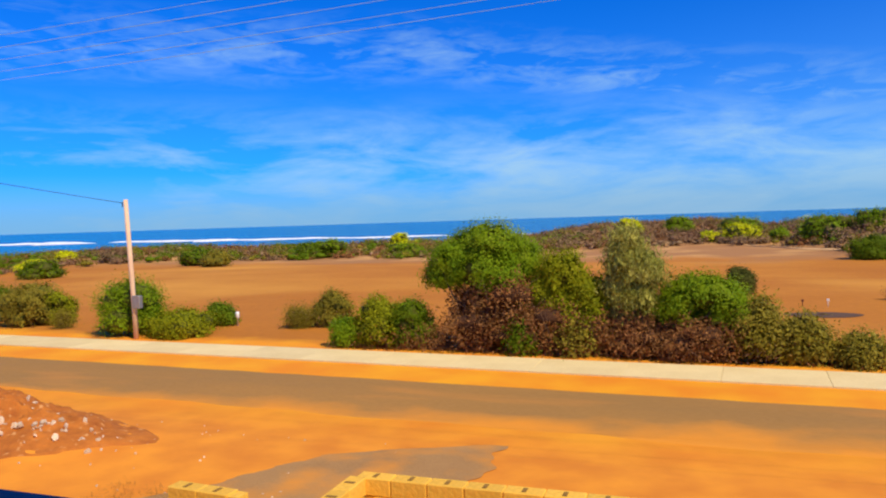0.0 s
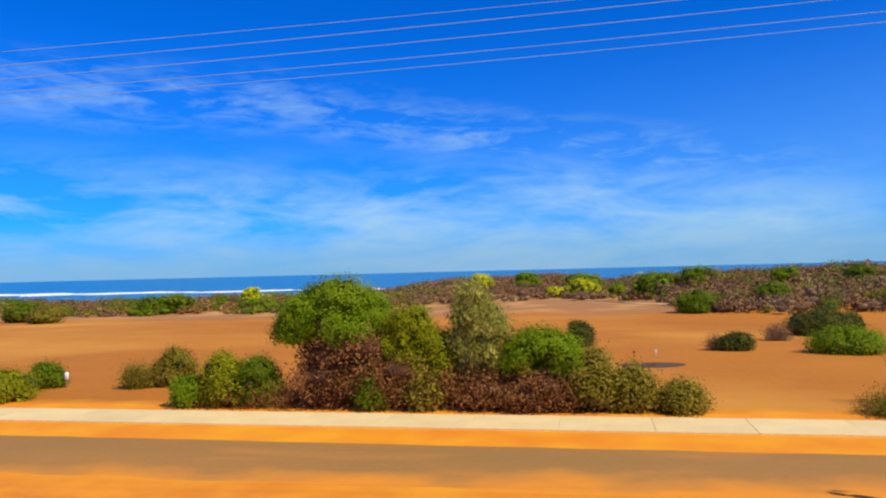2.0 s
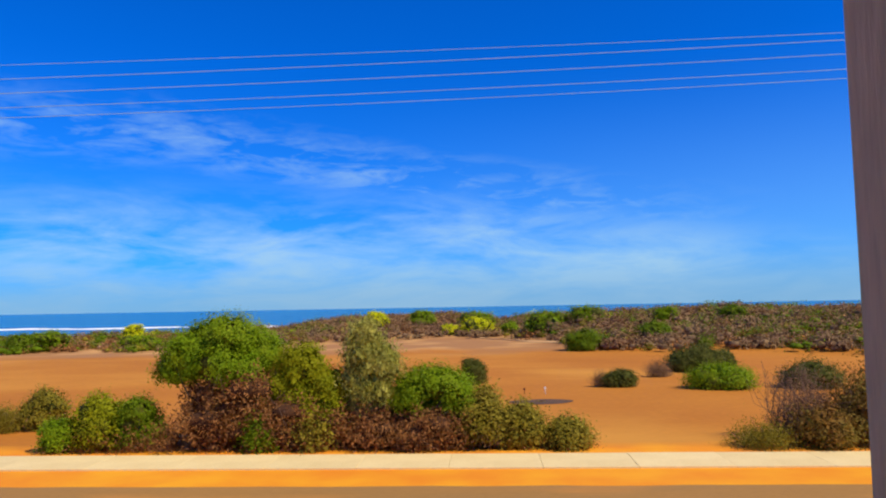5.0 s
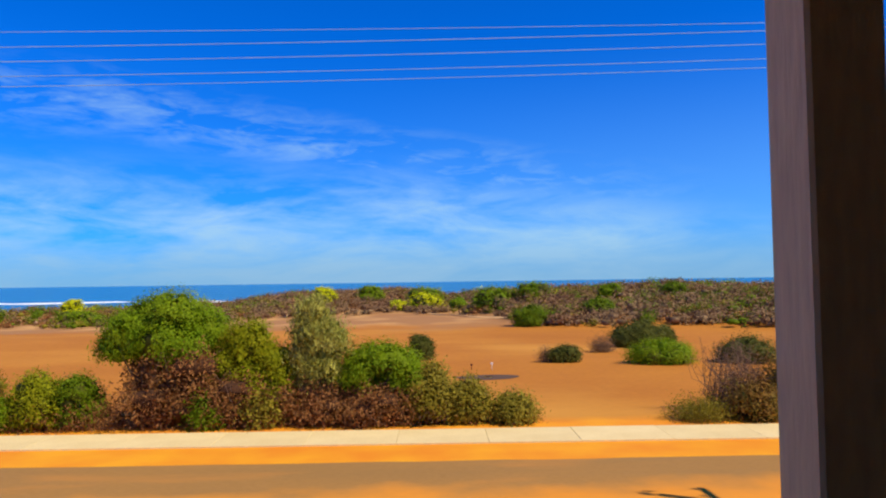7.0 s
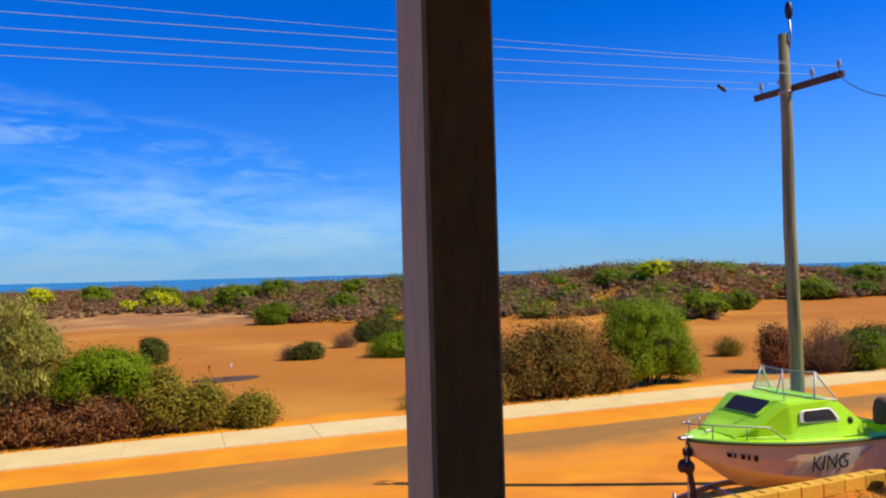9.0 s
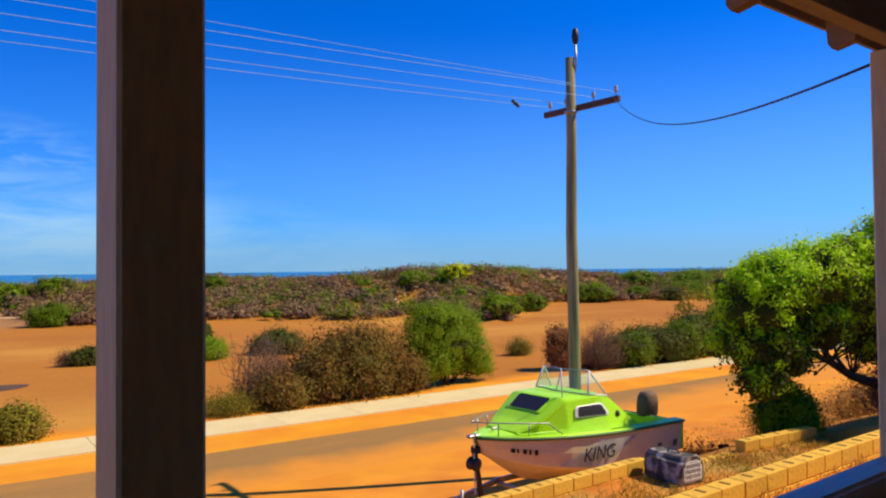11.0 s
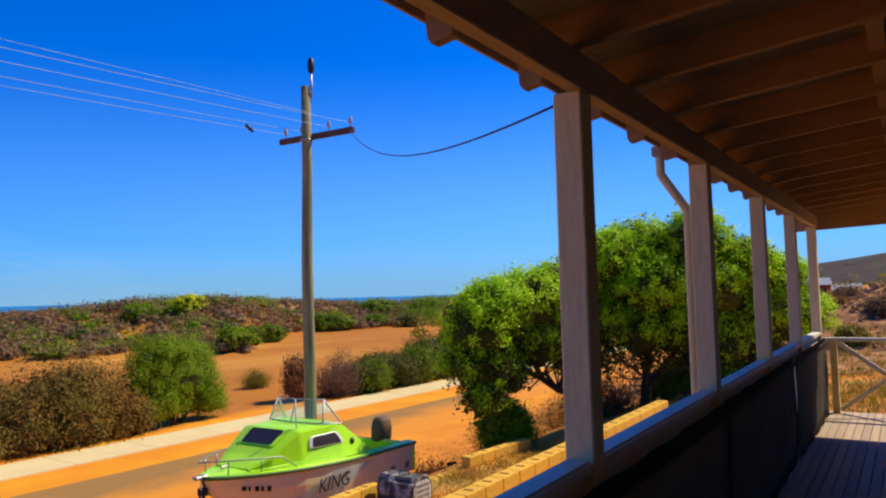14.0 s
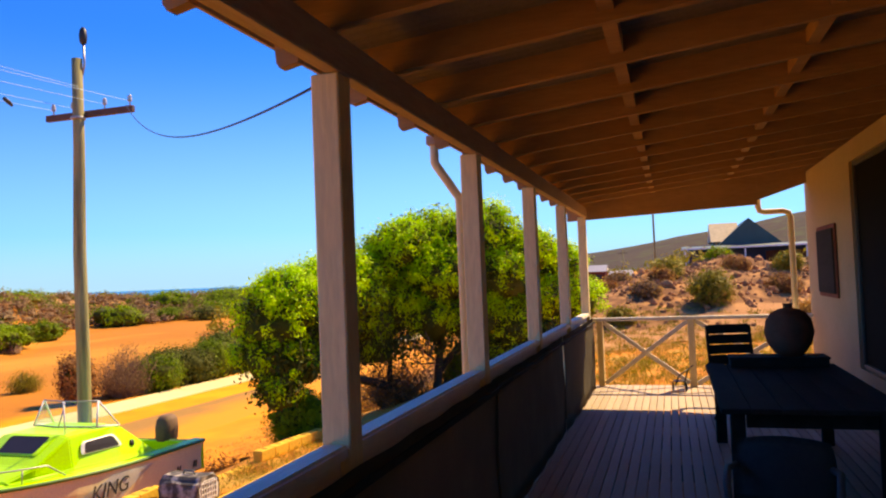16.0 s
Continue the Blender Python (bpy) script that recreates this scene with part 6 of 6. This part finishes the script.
GD = "rounded bright green bush on the dune edge"
MD = "rounded mid-green bush on the dune edge"
YD = "vivid yellow-green bush on the dune edge"
HD = "low dry purple-brown bush on the dune edge"
for k, (x, y, w, h, m, lab) in enumerate((
        (-47.0, 80.5, 3.4, 2.2, M_MID, MD), (-44.6, 82.5, 3.8, 2.6, M_GREEN, GD), (-34.5, 82.2, 5.2, 1.9, M_GREEN, GD), (-41.0, 95.0, 3.0, 2.4, M_LIMELEAF, YD),
        (-10.7, 103.6, 3.6, 2.6, M_LIMELEAF, YD), (-4.6, 108.0, 4.5, 2.4, M_GREEN, GD), (-0.2, 97.2, 3.0, 1.4, M_LIMELEAF, YD), (3.1, 96.0, 5.1, 2.4, M_LIMELEAF, YD),
        (3.4, 104.0, 5.6, 2.9, M_GREEN, GD), (7.3, 95.0, 2.7, 1.6, M_GREEN, GD), (10.8, 87.0, 5.6, 3.0, M_GREEN, GD), (15.3, 85.3, 4.6, 2.3, M_GREEN, GD),
        (19.3, 72.0, 3.9, 1.9, M_MID, MD), (23.7, 83.5, 2.7, 1.8, M_GREEN, GD), (30.2, 81.0, 2.9, 2.0, M_MID, MD), (-57.0, 50.8, 4.6, 1.9, M_MID, MD),
        (-65.0, 57.0, 3.3, 1.6, M_LIMELEAF, YD), (-77.0, 72.5, 2.8, 1.5, M_LIMELEAF, YD), (-69.8, 73.1, 4.6, 1.9, M_HEATH, HD), (-53.0, 67.5, 4.2, 2.0, M_MID, MD),
        (-48.5, 64.5, 3.4, 1.8, M_OLIVE, MD), (50.1, 62.2, 3.2, 2.3, M_LIMELEAF, YD), (46.7, 65.5, 4.2, 1.9, M_GREEN, GD), (41.4, 46.2, 3.4, 2.1, M_GREEN, GD),
        (44.6, 48.4, 3.6, 2.0, M_MID, MD), (51.3, 52.3, 3.2, 1.8, M_MID, MD), (67.6, 58.3, 6.0, 2.6, M_GREEN, GD), (74.3, 57.1, 3.0, 1.6, M_MID, MD),
        (76.5, 53.2, 3.6, 1.8, M_DARKLEAF_SHADE, MD), (84.6, 65.0, 6.0, 2.4, M_GREEN, GD), (92.0, 61.0, 6.0, 2.0, M_GREEN, GD), (88.2, 53.7, 3.8, 2.4, M_DARKLEAF_SHADE, MD), (68.1, 72.8, 6.6, 1.8, M_GREEN, GD))):
    dune_bush(x, y, w, h, m, lab, 91 + k)
rng = np.random.default_rng(106)
bm = bmesh.new()
for i in range(70):
    a = rng.uniform(-55, 62)
    r = np.interp(a, EDGE_A, EDGE_R) + rng.uniform(0, 40)
    x, y = r * math.sin(radians(a)), r * math.cos(radians(a))
    s = rng.uniform(0.15, 0.5)
    m = Matrix.Translation((x, y, float(land(x, y)) + 0.35)) @ Euler(rng.uniform(0, 3, 3)).to_matrix().to_4x4() @ Matrix.Diagonal((s, s * 0.7, s * 0.6, 1))
    bmesh.ops.create_icosphere(bm, subdivisions=1, radius=1.0, matrix=m)
tagged(part("dune_rocks", bm, M_ROCK), "pale limestone rocks showing among dune scrub", "rocks", kind="stuff")

# ---- the block beside the house ----
rng = np.random.default_rng(120)
bm = bmesh.new()
for i in range(2600):
    x, y = rng.normal(32.5, 4.8), rng.normal(0.2, 4.4)
    if x < 23.5:
        continue
    s = rng.uniform(0.04, 0.12) * (2.4 if rng.random() < 0.06 else 1)
    m = Matrix.Translation((x, y, float(land(x, y)) + s * 0.1)) @ Euler(rng.uniform(0, 3, 3)).to_matrix().to_4x4() @ Matrix.Diagonal((s, s * 0.75, s * 0.6, 1))
    bmesh.ops.create_icosphere(bm, subdivisions=1, radius=1.0, matrix=m)
tagged(part("mound_rocks", bm, M_RUBBLE), "pale tumbled limestone on a sandy mound", "rocks", kind="stuff")


def grass(name, label, mat, n, x0, x1, y0, y1, size, seed, tall=1.6):
    rng = np.random.default_rng(seed)
    p = np.stack([rng.uniform(x0, x1, n // 14), rng.uniform(y0, y1, n // 14)], 1)
    c = np.column_stack([p, land(p[:, 0], p[:, 1]) + size * 0.6])
    q = leaves(rng, c, np.array([0.10, 0.10, 0.02]), n, size, 0.10, 0, tall)
    return tagged(part(name, quads(name, q), mat), label, "grass", kind="stuff")


grass("dry_grass", "dry straw grass on bare ground beside the house", M_STRAW, 12000, 12.6, 24, -6, 5, 0.085, 121)
grass("green_weeds", "sparse green weeds among dry grass", M_OLIVE, 16000, 13, 26, -6, 4, 0.09, 122)
grass("dry_grass", "thin dry grass on the yard terrace", M_STRAW, 16000, -3.8, 13.4, 2.0, 4.0, 0.06, 123)
grass("dry_grass", "thin dry grass on the lower terrace", M_STRAW, 9000, -3.8, 13.4, 4.4, 7.0, 0.06, 124)
grass("green_weeds", "yellow-green weeds on the lower terrace", M_OLIVE, 12000, 5.0, 13.4, 4.4, 7.0, 0.05, 128)
grass("dry_grass", "dry grass tufts at the driveway edge", M_STRAW, 1600, -9.6, -8.0, 8.6, 9.8, 0.03, 125)
grass("dry_grass", "straw grass under the spreading tree", M_STRAW, 6000, 12, 22, 6.5, 11.5, 0.05, 126)
for x, y, w, h, m, s in ((26.5, -1.3, 1.7, 1.15, M_OLIVE, 131), (33, 0.1, 1.4, 0.8, M_OLIVE, 132), (35.5, -2.8, 1.4, 0.5, M_BROWN, 134), (38, -2.2, 1.3, 0.55, M_GREEN, 135), (33, -4.6, 1.2, 0.6, M_OLIVE, 136), (31, -6.2, 1.4, 0.7, M_OLIVE, 137), (30, 2.6, 1.3, 0.5, M_BROWN, 139), (24.8, 1.6, 0.9, 0.4, M_OLIVE, 140), (29, -3.8, 1.3, 0.5, M_BROWN, 141), (36, 2.4, 1.2, 0.5, M_HEATH, 142), (27.5, 0.9, 1.0, 0.4, M_HEATH, 143), (29.4, 0.4, 0.9, 0.35, M_BROWN, 144), (25.6, -4.2, 1.2, 0.45, M_STRAW, 145), (31.6, 4.2, 1.5, 0.6, M_HEATH, 146)):
    bush("mound_bush", "dry olive and straw bush growing on the sandy mound" if m is not M_GREEN else "small bright green bush on the sandy mound", x, y, w, h, m, s, n=2600, leaf=0.055, base_n=1500, base=M_STRAW, core=0.45, spread=0.14, upward=0.9, slim=0.22)

# bare track along the foot of the mound
rows = []
for i in range(41):
    x = 19.0 + 9.0 * i / 40
    y = 5.0 - 11.0 * i / 40 + 0.25 * math.sin(i * 0.5)
    rows.append([(x + k * 0.9, y + k * 0.7, float(land(x + k * 0.9, y + k * 0.7)) + 0.03) for k in (-1, -0.5, 0, 0.5, 1)])
tagged(part("dirt_track", loft(rows, smooth=True), M_RUBBLE), "bare pale dirt track at the foot of the mound", "track", kind="structure")

# neighbour's house on the rise
nh = empty("neighbour_house", (74, 0, 4.5), 0, label="dark blue house with a green gabled roof on the rise", category="house")
part("wall", box(0, 9, -16, -1.7, -2.0, 1.75), M_NAVY, nh)
part("porch_wall", box(-0.35, -0.02, -11.8, -8.4, -1.0, 1.0), M_BRICKRED, nh)
for y0 in (-4.6, -14.0):
    w = part("window", box(-0.08, -0.01, y0, y0 + 1.6, 0.1, 1.2), M_TINT, nh)
    part("sill", box(-0.14, -0.081, y0 - 0.1, y0 + 1.7, 0.0, 0.09), M_WHITE, w)
part("veranda_roof", loft([[(-3.0, y, 1.42), (0.2, y, 1.72), (0.2, y, 1.62), (-3.0, y, 1.32)] for y in (-17.0, -1.0)], None, True, False, True), M_ROOFGREEN, nh)
part("fascia", box(-3.08, -3.01, -17.1, -0.9, 1.32, 1.46), M_WHITE, nh)


def prism(y0, y1, yp, z0, zp, x0, x1):
    g = bmesh.new()
    v = [g.verts.new(p) for p in ((x0, y0, z0), (x0, y1, z0), (x0, yp, zp), (x1, y0, z0), (x1, y1, z0), (x1, yp, zp))]
    for f in ((0, 1, 2), (3, 5, 4), (0, 2, 5, 3), (1, 4, 5, 2), (0, 3, 4, 1)):
        g.faces.new([v[i] for i in f])
    bmesh.ops.recalc_face_normals(g, faces=g.faces)
    return g


part("roof", prism(-9.9, -4.4, -7.1, 1.75, 4.15, 0.3, 9), M_ROOFGREEN, nh)
part("wing_wall", box(2.5, 9, -6.2, -4.0, 1.76, 2.1), M_ROOFGREEN, nh)
# sunlit look of this roof slope is put into its cream colour
part("wing_roof", loft([[(2.3, y, 2.11), (5.5, y, 4.05), (9.2, y, 2.11)] for y in (-6.5, -3.8)], None, True, False, True), M_CREAMROOF, nh)
for y in (-1.3, -6.4, -11.4, -16):
    part("veranda_post", box(-2.95, -2.85, y - 0.06, y + 0.06, -1.5, 1.25), M_WHITE, nh)

for x, y, h, tk_ in ((52, 1.0, 9.4, 0.06), (75, 17.5, 9.5, 0.13), (150, 9, 8, 0.1)):
    p = empty("distant_pole", (x, y, float(land(x, y))), label="distant grey timber power pole", category="power pole", group="distant poles")
    part("shaft", tube([(0, 0, -0.3), (0, 0, h)], [tk_ * 1.2, tk_], 8), M_POLE, p)
    if h < 9.2:
        part("crossarm", box(-0.05, 0.05, -0.9, 0.9, h - 0.5, h - 0.4), M_ARM, p)
for x, y, w, c_ in ((190, 12, 5, M_CREAMROOF), (175, 17, 5, M_BRICKRED)):
    z = float(land(x, y))
    fh = empty("distant_house", (x, y, z), label="small distant house among scrub", category="house", group="distant houses")
    part("wall", box(-4, 4, -w / 2, w / 2, -0.5, 2.7), c_, fh)
    part("roof", loft([[(-4.4, -w / 2 - 0.4, 2.7), (0, -w / 2 - 0.4, 4.2), (4.4, -w / 2 - 0.4, 2.7)], [(-4.4, w / 2 + 0.4, 2.7), (0, w / 2 + 0.4, 4.2), (4.4, w / 2 + 0.4, 2.7)]], None, True, False, True), M_STEEL, fh)
    for k in (-0.25, 0.25):
        part("window", box(-4.06, -4.0, k * w - 0.7, k * w + 0.7, 0.9, 2.0), M_TINT, fh)
rng = np.random.default_rng(150)
qs = []
for i in range(420):
    x, y = rng.uniform(48, 240), rng.uniform(-60, 40)
    if y < -2 and 62 < x < 90:
        continue
    w = rng.uniform(1.5, 4.0)
    z = float(land(x, y))
    cc = tufts(rng, [(x, y, z + 0.3 * w, w * 0.5, w * 0.5, w * 0.4)], 16)
    qs.append(leaves(rng, cc, 0.2, 60, 0.2, 0.5, 0, 0.3))
tagged(part("inland_scrub", quads("inland_scrub", np.concatenate(qs)), M_OLIVE), "olive scrub over the ground inland", "scrub", kind="stuff")

# ---- driveway, rubble and retaining walls ----
bm = bmesh.new()
rows = []
rng = np.random.default_rng(155)
for i in range(56):
    y = 7.9 + 5.5 * i / 55
    x0 = float(np.interp(y, [7.9, 8.8, 10.1, 11.0, 12.0, 12.7, 13.4], [-9.9, -9.35, -8.12, -7.66, -7.1, -6.0, -4.6])) + 0.04 * math.sin(i * 0.9) + 0.02 * math.sin(i * 2.3)
    x1 = -4.25 + 0.12 * math.sin(i * 0.35) + 0.05 * math.sin(i * 1.1)
    rows.append([(x0 + (x1 - x0) * k / 6, y, float(land(x0 + (x1 - x0) * k / 6, y)) + 0.012) for k in range(7)])
tagged(part("driveway", loft(rows, bm), M_DRIVE), "grey-brown driveway meeting the road", "driveway", kind="structure")

bm = bmesh.new()
rows = []
for j in range(29):
    r = j / 28
    rows.append([(-14.5 + 3.6 * r * math.cos(a) * (1 + 0.10 * math.sin(3 * a + 1) + 0.05 * math.sin(7 * a)), 11.3 + 1.75 * r * math.sin(a) * (1 + 0.12 * math.sin(4 * a) + 0.06 * math.sin(9 * a))) for a in np.linspace(0, math.tau, 96, endpoint=False)])
rows = [[(x, y, float(land(x, y)) + 0.10 * (1 - (j / 28) ** 2) + (0.22 * noise.noise(Vector((x * 1.5, y * 1.5, 0))) + 0.16 * noise.noise(Vector((x * 5, y * 5, 3))) + 0.09 * noise.noise(Vector((x * 13, y * 13, 5)))) * (1 - j / 28) ** 0.6 + (0.012 if j < 28 else -0.03)) for x, y in row] for j, row in enumerate(rows)]
loft(rows[1:], bm, True, True)
tagged(part("dirt_heap", bm, M_HEAP), "heap of red-brown dirt with white stones", "dirt heap", kind="structure")
rng = np.random.default_rng(160)


def stone_mesh(seed):
    rng = np.random.default_rng(seed)
    bm = bmesh.new()
    bmesh.ops.create_icosphere(bm, subdivisions=1, radius=1.0)
    for v in bm.verts:
        v.co *= rng.uniform(0.72, 1.15)
    me = bpy.data.meshes.new("stone")
    bm.to_mesh(me)
    bm.free()
    me.materials.append(M_STONE)
    return me


STONES = [stone_mesh(s) for s in range(5)]
for i in range(110):
    if i < 62:
        x = rng.uniform(-14.2, -11.0)
        y = 10.85 + 0.12 * (x + 12.6) + rng.normal(0, 0.16) + (rng.uniform(0, 0.9) if i % 4 == 0 else 0)
    else:
        x, y = rng.uniform(-13, -6), rng.uniform(9.2, 13.2)
    s = rng.uniform(0.025, 0.075) if i < 62 else rng.uniform(0.010, 0.026)
    ob = tagged(part("loose_stone", STONES[i % 5], None), "loose white limestone piece on orange dirt", "stone", group="loose stones")
    ob.matrix_basis = Matrix.Translation((x, y, float(land(x, y)) + s * 0.25 + (0.08 if ((x + 14.5) / 3.4) ** 2 + ((y - 11.3) / 1.6) ** 2 < 0.8 else 0))) @ Euler(rng.uniform(0, 3, 3)).to_matrix().to_4x4() @ Matrix.Diagonal((s * 1.3, s, s * 0.7, 1))

bits = box(-0.11, 0.11, -0.055, 0.055, -0.036, 0.036, 0.01)
bme = bpy.data.meshes.new("brick_bit")
bits.to_mesh(bme)
bits.free()
bme.materials.append(M_BRICKRED)
for i in range(26):
    x, y = rng.normal(12.9, 0.55), rng.normal(8.5, 0.5)
    ob = tagged(part("broken_brick", bme, None), "broken red brick piece on dry brush", "brick", group="broken bricks")
    s = rng.uniform(0.5, 1.0)
    ob.matrix_basis = Matrix.Translation((x, y, float(land(x, y)) + 0.03 * s)) @ Euler((rng.uniform(-0.5, 0.5), rng.uniform(-0.5, 0.5), rng.uniform(0, 3))).to_matrix().to_4x4() @ Matrix.Diagonal((s, s, s, 1))

# hollow block, 390 x 190 x 190, modelled solid with painted-on core holes
def block_mesh(length=0.39):
    bm = bmesh.new()
    box(-length / 2 + 0.005, length / 2 - 0.005, -0.095, 0.095, 0.005, 0.185, 0.008, bm)
    me = bpy.data.meshes.new("block")
    bm.to_mesh(me)
    bm.free()
    me.materials.append(M_BLOCK)
    return me


def core_mesh():
    bm = box(-0.022, 0.022, -0.055, 0.055, 0.0, 0.004)
    me = bpy.data.meshes.new("core")
    bm.to_mesh(me)
    bm.free()
    me.materials.append(M_CORE_SHADE)
    return me


BLOCK, CORE = block_mesh(), core_mesh()


def block_wall(name, label, a, b, top, base):
    """A straight wall of hollow blocks laid in running bond."""
    a, b = Vector(a), Vector(b)
    L = (b - a).length
    turn = math.degrees(math.atan2(b.y - a.y, b.x - a.x))
    w = empty(name, (a.x, a.y, 0), turn, label=label, category="wall", kind="structure")
    courses = int(math.ceil((top - base) / 0.19))
    part("mortar", box(0, L, -0.082, 0.082, base, top - 0.02), M_BLOCK, w)
    for c in range(min(courses, 4)):
        x = 0.195 if c % 2 == 0 else 0.39
        while x < L - 0.1:
            o = part("block", BLOCK, None, w, at=(x, rng.uniform(-0.004, 0.004), top - 0.19 * (c + 1)))
            # a flat dark plate paints the shade of each core hole
            if c == 0:
                part("core_hole_shade", CORE, None, w, at=(x, 0, top - 0.004))
            x += 0.39
    return w


block_wall("wall_terrace", "yellow limestone-coloured block retaining wall, lower terrace", (0.6, 7.38), (9.3, 7.30), 1.40, 0.0)
block_wall("wall_terrace", "yellow limestone-coloured block retaining wall, one course higher beside the driveway", (-4.25, 7.43), (0.58, 7.385), 1.565, 0.0)
block_wall("wall_return", "short return of the yellow block wall", (-4.23, 6.2), (-4.23, 7.32), 1.565, 0.0)
block_wall("wall_pier", "short yellow block pier beside the driveway", (-6.12, 6.85), (-5.22, 6.78), 1.50, 0.2)
block_wall("wall_upper", "yellow block retaining wall, upper terrace", (-4.1, 4.18), (13.4, 4.0), 2.28, 1.1)
block_wall("wall_steps", "stepped end of the yellow block wall", (9.3, 7.2), (11.4, 6.98), 1.21, 0.2)
block_wall("wall_steps", "stepped end of the yellow block wall", (11.4, 6.95), (13.4, 6.7), 1.40, 0.2)

# footpath of concrete slabs
path = empty("pavement", label="pale concrete footpath of long slabs", category="footpath", kind="structure")
SLAB_L = 2.42


def slab_mesh():
    bm = box(-SLAB_L / 2 + 0.002, SLAB_L / 2 - 0.002, -0.90, 0.90, -0.08, 0.045, 0.005)
    me = bpy.data.meshes.new("slab")
    bm.to_mesh(me)
    bm.free()
    me.materials.append(M_PATH)
    return me


SLAB = slab_mesh()
for i in range(-30, 60):
    x = 3.13 + i * SLAB_L
    s = part("slab", SLAB, None, path)
    s.matrix_basis = Matrix.Translation((x, 20.50 + SLOPE * x, rng.uniform(-0.004, 0.004))) @ pose(0, 0, 0, 0, 0, math.degrees(math.atan(SLOPE)))
